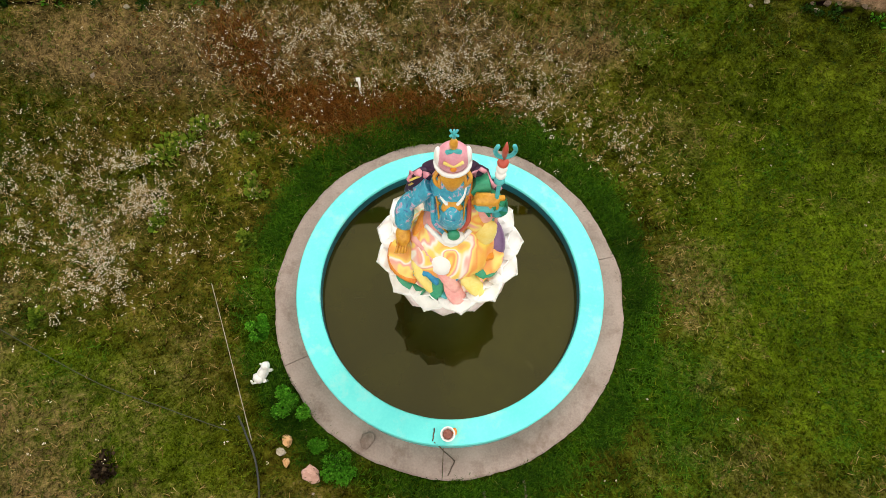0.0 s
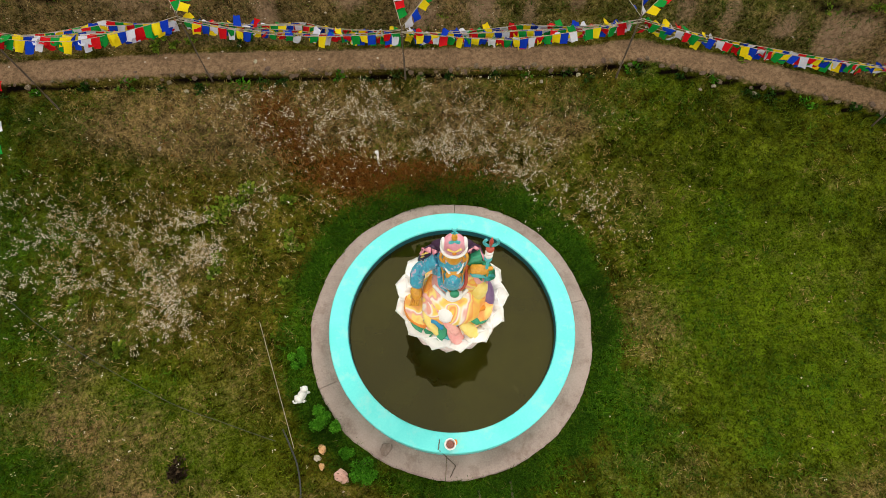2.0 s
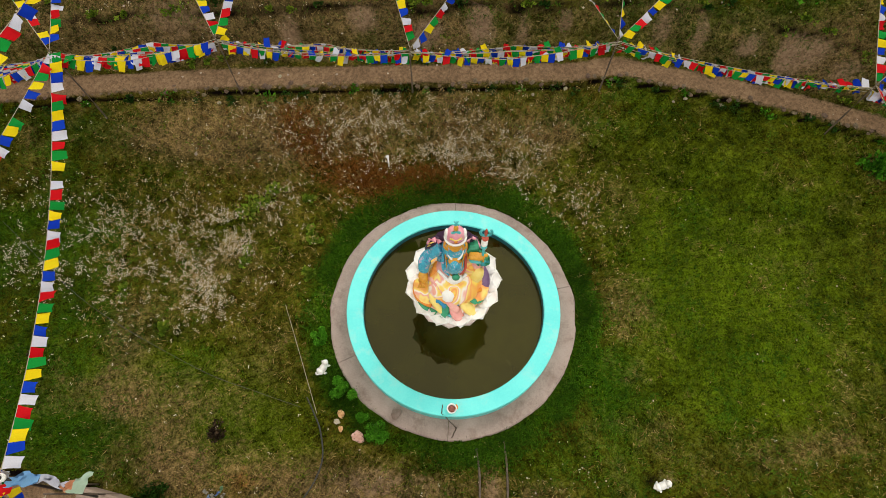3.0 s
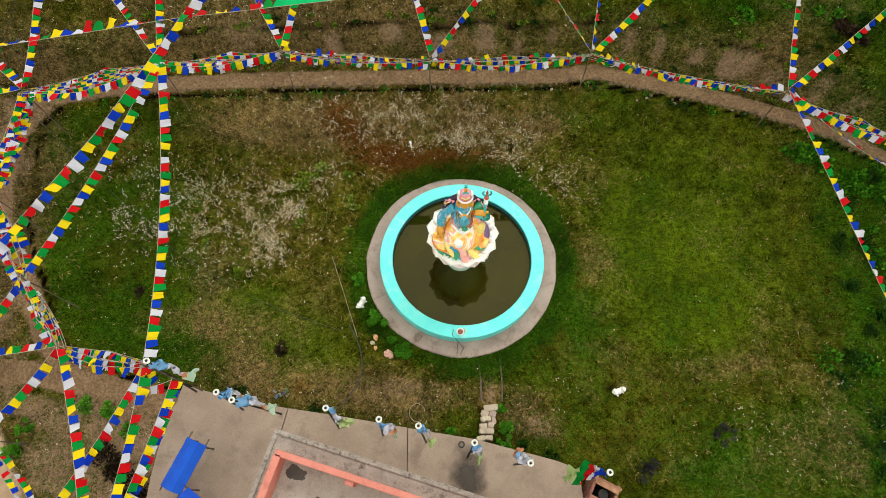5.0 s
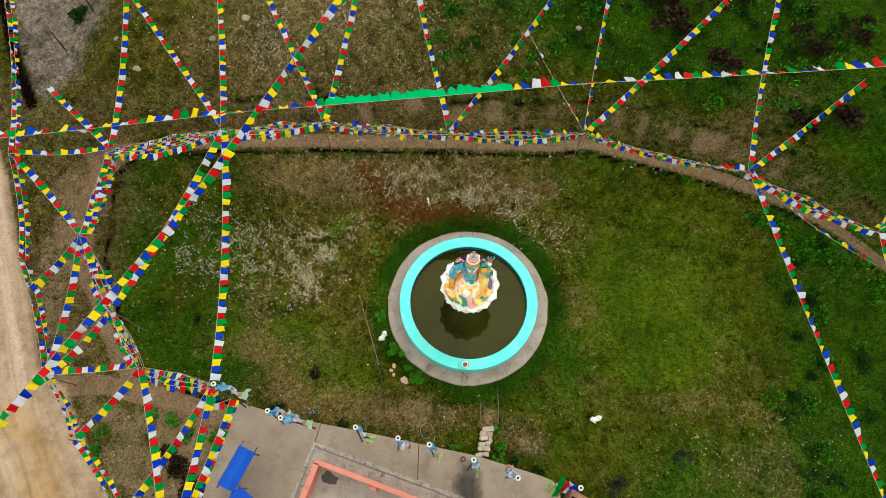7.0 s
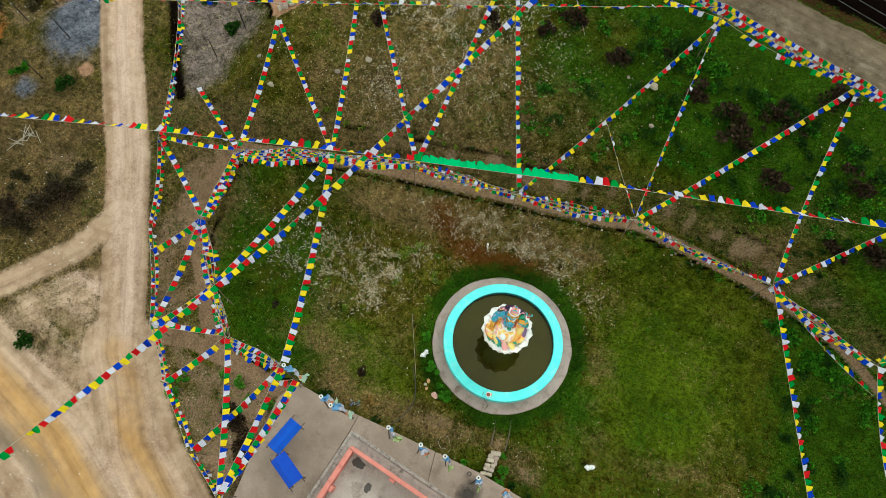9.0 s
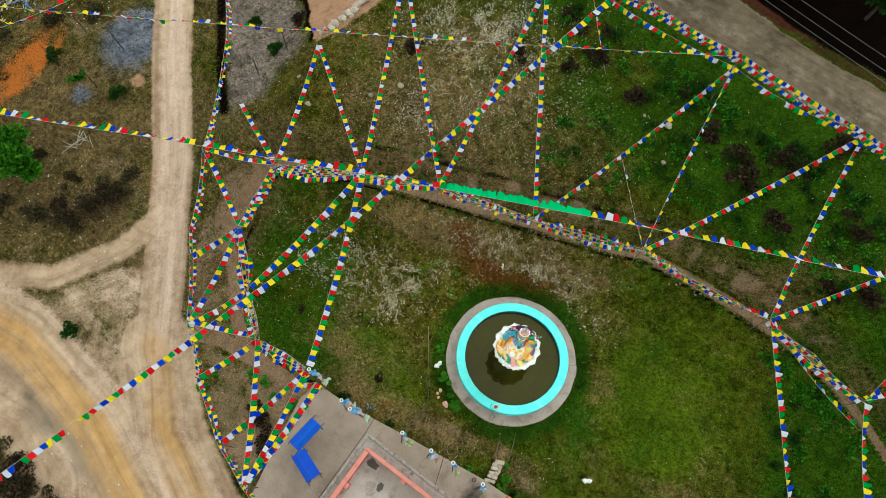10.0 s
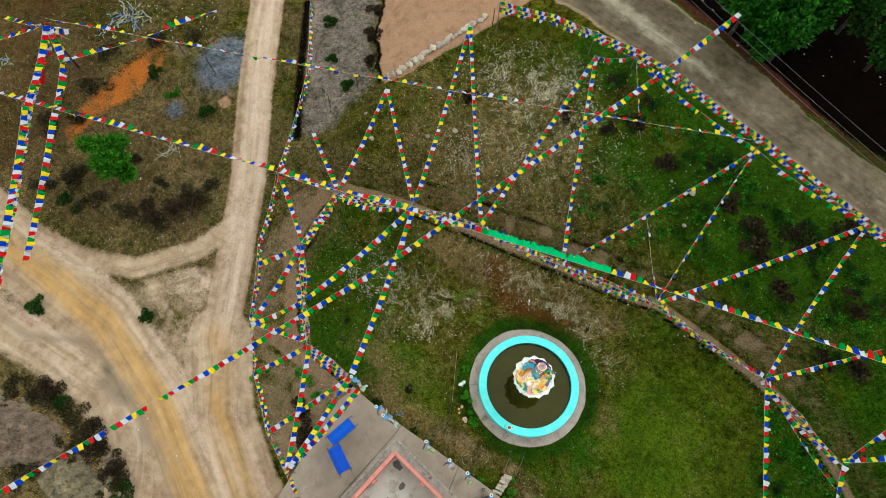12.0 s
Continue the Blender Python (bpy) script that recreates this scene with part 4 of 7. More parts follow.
        tube(bm, [(0.30 + 0.11 * k, 0.27, 5.02 - 0.08 * k), (0.36 + 0.11 * k, 0.22, 4.95 - 0.08 * k)], 0.045, 6, S["rose"])
    # head and lotus cap
    tube(bm, [(0, 0.06, 4.7), (0, 0.02, 5.05)], 0.19, 12, S["gold"])
    ball(bm, 0, -0.04, 5.28, 0.29, 0.30, 0.36, slot=S["gold"], seg=24)
    for side in (-1, 1):
        tube(bm, smooth_curve([(side * 0.31, 0.02, 5.22), (side * 0.40, -0.04, 5.10), (side * 0.31, -0.06, 4.98), (side * 0.27, 0.0, 5.10)], 4), 0.045, 8, S["gold"])
        ball(bm, side * 0.31, 0.02, 5.64, 0.09, 0.18, 0.22, slot=S["white"])
    ball(bm, 0, 0.0, 5.62, 0.35, 0.33, 0.36, slot=S["rose"], seg=24)
    tube(bm, [(0.36 * math.cos(a), -0.02 + 0.33 * math.sin(a), 5.48 + 0.04 * math.sin(a)) for a in [2 * math.pi * k / 20 for k in range(21)]], 0.055, 8, S["white"])
    tube(bm, smooth_curve([(-0.20, -0.28, 5.80), (0.0, -0.30, 5.70), (0.20, -0.28, 5.80)], 4), 0.035, 8, S["yellow"])
    ball(bm, 0, -0.32, 5.62, 0.07, 0.05, 0.07, slot=S["orange"])
    tube(bm, smooth_curve([(-0.14, -0.16, 5.98), (0.0, -0.10, 5.92), (0.14, -0.16, 5.98)], 4), 0.05, 8, S["teal"])
    ball(bm, 0, -0.02, 6.05, 0.09, 0.09, 0.16, slot=S["gold"])
    tube(bm, [(0, 0, 6.1), (0, 0.02, 6.42)], [0.05, 0.02], 8, S["teal"])
    for k in range(4):
        a = radians(90 * k + 45)
        tube(bm, [(0, 0.01, 6.28), (0.11 * math.cos(a), 0.11 * math.sin(a), 6.36)], 0.028, 6, S["teal"])
    # staff with its trident
    tube(bm, [(0.74, 0.02, 3.2), (0.70, -0.02, 5.9)], 0.035, 8, S["teal"])
    for z, colour in ((5.35, "teal"), (5.52, "white"), (5.68, "white"), (5.84, "red")):
        ball(bm, 0.70, -0.02, z, 0.085, 0.085, 0.075, slot=S[colour], seg=14)
    tube(bm, smooth_curve([(0.60, -0.02, 6.28), (0.56, -0.02, 6.14), (0.61, -0.02, 6.02), (0.70, -0.02, 5.98), (0.79, -0.02, 6.02), (0.84, -0.02, 6.14), (0.80, -0.02, 6.28)], 4), [0.015] + [0.032] * 23 + [0.015], 8, S["teal"])
    tube(bm, [(0.70, -0.02, 5.94), (0.70, -0.02, 6.16), (0.70, -0.02, 6.34)], [0.03, 0.045, 0.01], 8, S["red"])
    for v in bm.verts:
        if v.co.z < 3.5 and v.co.x < 0.6:
            v.co.x, v.co.y = 1.07 * v.co.x, 1.07 * (v.co.y + 0.12) - 0.12
        if 3.3 < v.co.z < 4.95 and not (v.co.x > 0.62 and v.co.y > -0.1):
            lift = 0.18 * float(ease(3.3, 3.9, v.co.z))
            cape = v.link_faces and v.link_faces[0].material_index in (S["dark"], S["rose"], S["yellow"])
            if v.co.x < 0.6 and not cape:
                v.co.x *= 1 - 0.32 * float(ease(3.9, 4.6, v.co.z))
            if v.co.x < -0.7:
                v.co.x *= 0.86
            v.co += Vector((0, lift, 0.6 * lift))
        elif v.co.z >= 4.95 and v.co.x < 0.45:
            v.co.z = 6.44 - 0.80 * (6.44 - v.co.z)
            v.co.y = 0.85 * v.co.y + 0.10
        if v.co.x < 0.45 and v.co.z > 4.95:
            v.co.y += 0.16 * min(1.0, max(0.0, (v.co.z - 5.25) / 0.3)) - 0.10
        k = max(0.0, min(1.0, (v.co.z - 4.85) / 0.3)) * 1.3
        if v.co.x < 0.45 or v.co.z < 5.2:
            v.co.x *= 1 - 0.24 * k
            v.co.y *= 1 - 0.20 * k
        if v.co.z > 3.2:
            v.co.z = 3.2 + (v.co.z - 3.2) * 1.10
    ob = part("statue", bm, PAINTS)
    ob.location = (-0.06, 0.12, 0.0)
    return ob


tagged(statue(), "painted seated figure in bright blue and yellow robes on a lotus", "statue")


# ---------------------------------------------------------------- terrace and house
def prism(bm, outline, z0, z1, slot=0):
    low, top = [bm.verts.new((x, y, z0)) for x, y in outline], [bm.verts.new((x, y, z1)) for x, y in outline]
    n = len(outline)
    faces = [bm.faces.new(top), bm.faces.new(low[::-1])] + [bm.faces.new((low[i], low[(i + 1) % n], top[(i + 1) % n], top[i])) for i in range(n)]
    for f in faces:
        f.material_index = slot
    return faces


terrace = thing("terrace", 0, 0, 0, "stained concrete terrace round the house", "terrace", kind="structure")
EDGE = [(-10.7, -5.08), (-8.47, -5.68), (-6.65, -6.0), (-4.9, -6.28), (0.3, -7.2), (3.2, -7.98), (3.79, -8.2), (4.05, -8.55), (4.1, -9.4)]
for outline in ([(-10.85, -5.75), (-10.7, -5.08), (-8.47, -5.68), (-6.66, -6.0), (-6.9, -7.0), (-8.3, -11.6), (-10.6, -19), (-12.2, -19), (-11.4, -8.3), (-11.15, -6.2)],
                [(-6.64, -6.0), (-4.9, -6.28), (-2.2, -6.76), (-2.2, -19), (-10.58, -19), (-8.28, -11.6), (-6.88, -7.0)],
                [(-2.18, -6.77), (0.3, -7.2), (3.2, -7.98), (3.79, -8.2), (4.05, -8.55), (4.1, -9.4), (3.4, -19), (-2.18, -19)]):
    bm = bmesh.new()
    prism(bm, outline[::-1], -0.3, 0.9)
    bmesh.ops.recalc_face_normals(bm, faces=bm.faces)
    bmesh.ops.bevel(bm, geom=[e for e in bm.edges if all(v.co.z > 0.5 for v in e.verts)], offset=0.02, segments=1, affect="EDGES")
    part("paving_slab", bm, CONCRETE, terrace)

HOUSE_AT = pose(-6.42, -6.97, 0.0, 0, 0, -17.9)
house = thing("house", 0, 0, 0, "flat-roofed house with stained ledge and salmon-painted parapet", "house")
house.matrix_world = HOUSE_AT


def house_box(name, x0, x1, y0, y1, z0, z1, mat, bevel=0.01, parent=None, label=""):
    bm = bmesh.new()
    box(bm, (x0 + x1) / 2, (y0 + y1) / 2, (z0 + z1) / 2, x1 - x0, y1 - y0, z1 - z0, bevel)
    return part(name, bm, mat, parent or house, label)


house_box("wall", 0.62, 9.4, -8.4, -0.62, 0.9, 3.28, WALLPAINT, 0.0)
house_box("roof_ledge", 0.0, 10.0, -9.0, 0.0, 3.28, 3.40, LEDGE, 0.015, None, "grey stained projecting roof ledge")
for x0, x1, y0, y1 in ((0.0, 10.0, -0.16, 0.012), (-0.012, 0.15, -9.0, -0.163), (9.85, 10.012, -9.0, -0.163)):
    house_box("ledge_lip", x0, x1, y0, y1, 3.30, 3.45, LIP, 0.02, None, "pale weathered lip with black stains")
roof = house_box("roof", 0.72, 9.3, -8.3, -0.72, 3.40, 3.62, ROOFING, 0.0, None, "pale roof screed with dark damp patches")
for name, x0, x1, y0, y1 in (("parapet", 0.60, 9.42, -0.74, -0.60), ("parapet", 0.56, 0.74, -8.42, -0.74), ("parapet", 9.28, 9.42, -8.42, -0.74), ("parapet", 0.74, 9.28, -8.42, -8.28)):
    house_box(name, x0, x1, y0, y1, 3.40, 4.50, SALMON, 0.015)
    house_box("coping", x0 - 0.03, x1 + 0.03, y0 - 0.03, y1 + 0.03, 4.50, 4.56, SALMON, 0.012)
for i in range(4):
    house_box("pillar", 0.74 + 2.3 * (i + 1) - 0.14, 0.74 + 2.3 * (i + 1) + 0.14, -0.92, -0.77, 3.62, 4.48, SALMON, 0.01)
    house_box("pillar", 0.77, 0.94, -0.9 - 1.9 * (i + 1), -0.62 - 1.9 * (i + 1), 3.62, 4.48, SALMON, 0.01)


def stain(name, cx, cy, z, rx, ry, mat, parent, lumps=5, seed=1):
    """A thin damp film with a lobed outline."""
    bm = bmesh.new()
    vs = []
    for i in range(64):
        a = 2 * math.pi * i / 64
        k = 1 + 0.5 * noise.noise((1.3 * math.cos(a) + 7 * seed, 1.3 * math.sin(a), lumps)) + 0.16 * noise.noise((5 * math.cos(a), 5 * math.sin(a), seed))
        vs.append(bm.verts.new((cx + rx * k * math.cos(a), cy + ry * k * math.sin(a), z)))
    bm.faces.new(vs)
    bmesh.ops.triangulate(bm, faces=bm.faces)
    return part(name, bm, mat, parent)


stain("damp_patch", 2.55, -3.3, 3.626, 0.62, 0.75, DAMP, roof, 4, 3)
stain("damp_patch", 3.9, -2.75, 3.626, 0.75, 0.55, DAMP, roof, 3, 4)
stain("damp_patch", 2.2, -1.75, 3.626, 0.16, 0.22, DAMP, roof, 5, 5)
stain("damp_patch", 1.2, -1.08, 3.626, 0.35, 0.2, DAMP, roof, 5, 6)

# ---------------------------------------------------------------- strings of prayer flags
def flag_meshes(colours):
    """Seven rippled shapes in each colour: one unit wide, hanging one unit down."""
    rng = random.Random(7)
    out = []
    for shape in range(7):
        amp, ph, skew, pinch = rng.uniform(0.06, 0.24), rng.uniform(0, 6.28), rng.uniform(-0.30, 0.30), rng.uniform(0.72, 1.03)
        verts = []
        for i in range(4):
            v = i / 3
            for j in range(4):
                u = j / 3 - 0.5
                verts.append((1.02 * u * (1 + (pinch - 1) * v) + skew * v, amp * v * math.sin(4.2 * u + 2.2 * v + ph), -v * (1 - 0.06 * math.sin(3 * u + ph))))
        faces = [(4 * i + j, 4 * i + j + 1, 4 * i + j + 5, 4 * i + j + 4) for i in range(3) for j in range(3)]
        row = []
        for mat in colours:
            me = mesh_from("flag", verts, faces, mat)
            me.polygons.foreach_set("use_smooth", [True] * len(me.polygons))
            row.append(me)
        out.append(row)
    return out


BRIGHT_FLAGS, FADED_FLAGS, GREEN_FLAGS = flag_meshes(FLAGS), flag_meshes(FADED), flag_meshes([FLAG_GREEN])
WIND = Vector((0.86, 0.5, 0))
rng = random.Random(21)


def flag_string(points, sag=0.3, pitch=0.32, drop=0.42, hang=68, kind="bright", green=None, label="", group="strings of prayer flags", loose=12, gaps=0.02, wind=None):
    """Rope along the points, sagging between them, with flags sewn on side by side and blown aside by the wind."""
    pts = [Vector(p) for p in points]
    line = []
    for p, q in zip(pts, pts[1:]):
        n = max(6, int((q - p).length / 0.5))
        for k in range(n):
            t = k / n
            line.append(p.lerp(q, t) - Vector((0, 0, 4 * sag * t * (1 - t))))
    line.append(pts[-1])
    top = thing("prayer_flag_string", *pts[0], label or "string of blue, white, red, green and yellow prayer flags", "prayer flags", group)
    bm = bmesh.new()
    tube(bm, [p - pts[0] for p in line], 0.011, 4)
    part("rope", bm, ROPE, top)
    lengths = [0.0]
    for p, q in zip(line, line[1:]):
        lengths.append(lengths[-1] + (q - p).length)
    total, i, c, d = lengths[-1], 0, rng.randrange(5), 0.25
    sets = FADED_FLAGS if kind == "faded" else BRIGHT_FLAGS
    blow = Vector(wind) if wind else WIND
    swell = rng.uniform(0, 6.28)
    while d < total - 0.2:
        while lengths[i + 1] < d:
            i += 1
        t = (d - lengths[i]) / (lengths[i + 1] - lengths[i])
        p, tan = line[i].lerp(line[i + 1], t), (line[i + 1] - line[i]).normalized()
        side = Vector((-tan.y, tan.x, 0)).normalized()
        if side.dot(blow) < 0:
            side = -side
        h = radians(hang + loose * math.sin(d * 0.9 + swell) + rng.gauss(0, loose * 0.7))
        if green and green[0] < d / total < green[1]:
            h = radians(66 + rng.gauss(0, 3))
        down = math.cos(h) * Vector((0, 0, -1)) + math.sin(h) * side
        down = (down - tan * down.dot(tan)).normalized()
        zax = -down
        yax = zax.cross(tan).normalized()
        shapes = sets
        twist = 0.55 * loose
        if green and green[0] < d / total < green[1]:
            shapes, twist = GREEN_FLAGS, 2
        if rng.random() > gaps:
            row = shapes[rng.randrange(7)]
            ob = new("flag", row[c % len(row)])
            ob.parent = top
            m = Matrix.Identity(4)
            grow = 1.25 if shapes is GREEN_FLAGS else 1.0
            turned = Matrix.Rotation(radians(rng.gauss(0, twist)), 3, zax)
            tang = turned @ tan
            yax = turned @ yax
            m.col[0][:3], m.col[1][:3], m.col[2][:3] = tang * pitch * grow * rng.uniform(0.9, 1.04), yax * drop, zax * drop * grow * rng.uniform(0.8, 1.1)
            m.translation = p - pts[0]
            ob.matrix_local = m
        c += 1
        d += pitch
    return top


LAWN = {"A": (-17.45, 6.1, 4.0), "B": (-12.1, 7.2, 4.4), "C": (-7.4, 8.1, 3.85), "D": (-1.25, 8.05, 3.25), "E": (5.5, 8.0, 3.6), "F": (13.3, 6.05, 3.65),
        "G": (18.7, 2.9, 3.9), "H": (-17.75, 1.6, 4.1), "I": (-15.75, -1.75, 3.9), "J": (-14.15, -4.15, 3.55), "K": (-10.65, -5.0, 4.5), "L": (-9.95, -5.3, 3.7)}
HILL = {"pa": (-17.45, 14.15, 5.95), "pb": (-14.0, 20.9, 7.0), "ra": (-4.7, 20.8, 8.7), "rb": (-2.08, 23.3, 7.2), "V": (7.1, 18.2, 8.9), "W": (15.1, 16.7, 7.9), "X": (18.9, 10.3, 5.2),
        "ne": (-10.7, 24.1, 7.5), "far": (21.5, 11.5, 9.6)}
ROAD = {"M": (-21.8, 5.55, 4.4), "m0": (-21.4, 9.6, 3.9), "n1": (-18.55, -4.45, 2.8), "n4": (-16.6, -7.1, 3.0), "n2": (-13.9, -9.95, 3.2), "n3": (-11.5, -11.45, 4.2),
        "n5": (-10.5, -12.6, 2.6), "f0": (-26.7, 19.5, 5.2), "f1": (-23.6, 13.4, 5.2), "nw": (-20.9, 0.8, 3.0)}
P = {**LAWN, **HILL, **ROAD}


def post(name, x, y, z0, z1, r=0.032, mat=WOODPOST, label="rough wooden post holding flag strings", group="flag posts", lean=0.0):
    bm = bmesh.new()
    steps = [(rng.uniform(-0.015, 0.015) + lean * k / 4, rng.uniform(-0.015, 0.015), (z1 - z0) * k / 4) for k in range(5)]
    tube(bm, steps, [r, r * 0.96, r * 0.9, r * 0.86, r * 0.8], 8)
    ob = part(name, bm, mat)
    ob.location = (x, y, z0)
    return tagged(ob, label, "post", group)


for key in "ABCDEFGHIJKL":
    x, y, z = LAWN[key]
    post("flag_post", x, y, ground_z(x, y) - 0.3, z + 0.08)
for key in ("pa", "pb", "ra", "rb", "V", "W", "X", "ne", "far"):
    x, y, z = HILL[key]
    post("flag_post", x, y, ground_z(x, y) - 0.3, z + 0.08)
for key in ("M", "m0", "n1", "n4", "n2", "n3", "n5", "f0", "f1", "nw"):
    x, y, z = ROAD[key]
    post("flag_post", x, y, ground_z(x, y) - 0.3, z + 0.08)


def bundle(a, b, n, spread=0.3, wide=0.8, **kw):
    """Several strings tied between the same two posts, each slack in its own way."""
    for k in range(n):
        j = [rng.uniform(-1, 1) * 0.08 for _ in range(6)]
        p, q, w = P[a], P[b], wide * (k / max(1, n - 1) - 0.5) + rng.uniform(-0.1, 0.1)
        flag_string([(p[0] + j[0], p[1] + j[1] + 0.3 * w, p[2] + j[2] - 0.4 * k / max(1, n - 1)), ((p[0] + q[0]) / 2 + 0.5 * w, (p[1] + q[1]) / 2 + w, (p[2] + q[2]) / 2 - 0.3 * k / max(1, n - 1) - 0.2), (q[0] + j[3], q[1] + j[4] + 0.3 * w, q[2] + j[5] - 0.4 * k / max(1, n - 1))],
                    sag=rng.uniform(0.04, 0.12) + 0.15 * spread * k / max(1, n - 1), **kw)


LOW = dict(pitch=0.23, drop=0.30, hang=34, loose=34, gaps=0.0, wind=(0.5, -1, 0), group="flag strings beside the path")
for a, b, n in (("F", "G", 4), ("K", "L", 1)):
    bundle(a, b, n, 0.4, **LOW)
FLYING = {**LOW, "hang": 56, "drop": 0.31, "loose": 30}
LEE = {**LOW, "wind": (0.3, 1.0, 0.0), "hang": 8, "loose": 34, "drop": 0.30}
for a, b, n, wide in (("C", "D", 7, 0.85), ("D", "E", 7, 0.75), ("E", "F", 4, 0.4)):
    bundle(a, b, n, 0.4, wide, **LEE)
for a, b, n, wide in (("A", "B", 7, 1.3), ("B", "C", 6, 1.0), ("A", "H", 6, 0.7), ("H", "I", 6, 0.6), ("I", "J", 6, 0.5), ("J", "K", 5, 0.5)):
    bundle(a, b, n, 0.3, wide, **FLYING)
flag_string([P["F"], (19.3, 1.6, 2.6)], 0.5, 0.3, 0.36, 60)

CROSS = dict(pitch=0.285, drop=0.29, hang=72, group="flag strings up the hillside")
for a, b, sag in (("pa", "A", 0.35), ("pa", "B", 0.35), ("pb", "B", 0.5), ("pb", "C", 0.5), ("ra", "C", 0.5), ("ra", "D", 0.5), ("W", "F", 0.5), ("W", "E", 0.5), ("X", "F", 0.3)):
    flag_string([P[a], P[b]], sag, **CROSS)
THIN = dict(pitch=0.30, drop=0.27, hang=34, gaps=0.06, group="flag strings up the hillside")
for a, b, sag in (("rb", "E", 0.6), ("V", "D", 0.6), ("V", "E", 0.6)):
    flag_string([P[a], P[b]], sag, **THIN)

LARGE = dict(pitch=0.31, drop=0.37, hang=76, loose=9, group="flag strings across the lawn")
flag_string([P["B"], P["I"]], 0.35, **LARGE)
flag_string([P["B"], P["K"]], 0.85, **LARGE)
flag_string([P["F"], (18.2, -9.6, 1.2)], 0.1, 0.32, 0.37, 72, group="flag strings across the lawn")

# the three longest, high above the meadow
HIGH = dict(pitch=0.37, drop=0.44, hang=56, loose=16, group="long high flag strings")
flag_string([(-46.4, 2.4, 3.9), (-35.8, 3.2, 5.4), (-22.6, 4.1, 7.5), (-9.3, 5.1, 9.0), (3.9, 6.07, 10.0), (17.1, 7.0, 10.5), (28.0, 7.8, 10.5)], 0.05, green=(0.545, 0.641), wind=(0.1, 1.0, 0), **HIGH)
flag_string([(2.3, 22.8, 14.2), (-0.72, 17.67, 12.48), (-6.03, 9.33, 10.39), (-11.03, 1.0, 8.9), (-16.5, -7.33, 8.3), (-21.85, -15.67, 8.35), (-27.17, -24.0, 8.97)], 0.03, wind=(0.9, -0.3, 0), **{**HIGH, "pitch": 0.30, "drop": 0.33, "loose": 28})
flag_string([(-41.0, 8.0, 7.8), (6.7, 18.2, 9.6)], 0.3, 0.34, 0.34, 45, wind=(0.1, 1.0, 0), loose=18, group="long high flag strings")

# along the road and down to the lane
FENCE = [(-12.4, 22.7, 8.2), (-8.4, 23.4, 8.2), (-5.3, 23.2, 8.3), (-2.1, 22.9, 8.3), (1.4, 22.1, 8.3), (4.8, 20.6, 8.3), (7.6, 19.4, 8.7), (11.0, 18.2, 8.3), (14.9, 16.6, 8.5), (18.5, 14.9, 8.2), (23.0, 12.4, 8.2)]
for k in range(5):
    w = (0.0, 0.12, -0.12, 0.2, -0.2)[k]
    run = [(x + rng.uniform(-0.1, 0.1), y + w + rng.uniform(-0.12, 0.12), z - 0.12 * k + rng.uniform(-0.1, 0.1)) for x, y, z in FENCE]
    flag_string(run, 0.06, 0.23, 0.26, 24, "faded" if k in (3, 5) else "bright", loose=34, group="flag strings along the road fence", wind=(0.3, -1, 0))
for x, y, z in FENCE[::2]:
    post("fence_post", x, y, ground_z(x, y) - 0.3, z + 0.1, 0.05, WOODPOST, "rough wooden fence post beside the road", "fence posts")
for a, b, sag in (("ra", "rb", 0.3), ("rb", "V", 0.5), ("V", "W", 0.5)):
    flag_string([P[a], P[b]], sag, 0.30, 0.30, 50, gaps=0.25, loose=30, group="flag strings along the road fence", wind=(0.3, -1, 0))
LANE = dict(pitch=0.21, drop=0.22, hang=28, loose=28, gaps=0.08, group="flag strings along the lane", label="string of small coloured prayer flags along the lane")
for a, b in (("f0", "f1"), ("f1", "M"), ("M", "nw"), ("nw", "n1"), ("n1", "n4"), ("n4", "n2"), ("n2", "n3"), ("n3", "n5")):
    for k in range(2):
        p, q = P[a], P[b]
        flag_string([(p[0], p[1], p[2] - 0.5 * k), (q[0], q[1], q[2] - 0.5 * k)], rng.uniform(0.1, 0.4), **LANE)
for a, b, sag in (("M", "H", 0.3), ("m0", "A", 0.25), ("H", "n1", 0.3), ("I", "n1", 0.3), ("J", "n1", 0.25), ("J", "n4", 0.2), ("J", "n3", 0.3), ("K", "n2", 0.3), ("K", "n3", 0.3), ("L", "n3", 0.25), ("L", "n3", 0.45), ("M", "A", 0.35)):
    flag_string([P[a], P[b]], sag, 0.30, 0.32, 72, group="flag strings down to the lane")
flag_string([P["H"], (-20.4, -0.6, 2.7)], 0.2, 0.31, 0.38, 60, group="flag strings down to the lane")
flag_string([P["G"], (20.6, 6.5, 5.6)], 0.2, 0.31, 0.38, 68)
flag_string([P["G"], (21.4, 4.2, 5.0)], 0.2, 0.31, 0.38, 68)
flag_string([P["G"], (19.5, -3.0, 3.4)], 0.3, 0.34, 0.46, 70)

# tall mast in the west with its own strings
post("flag_mast", -41.3, 7.7, ground_z(-41.3, 7.7) - 0.3, 7.5, 0.07, METAL_BLACK, "tall dark mast hung with flag strings", "flag masts")
MAST = (-41.3, 7.7, 7.3)
MASTED = dict(loose=24, group="flag strings from the mast")
for k in range(3):
    flag_string([MAST, (-38.6 - 0.2 * k, 1.5, 6.6 - 0.3 * k), (-33.7 - 0.2 * k, -8.1, 6.0 - 0.3 * k), (-31.3, -13, 5.7)], 0.2, 0.32, 0.42, 25 + 20 * k, "faded" if k == 1 else "bright", **MASTED)
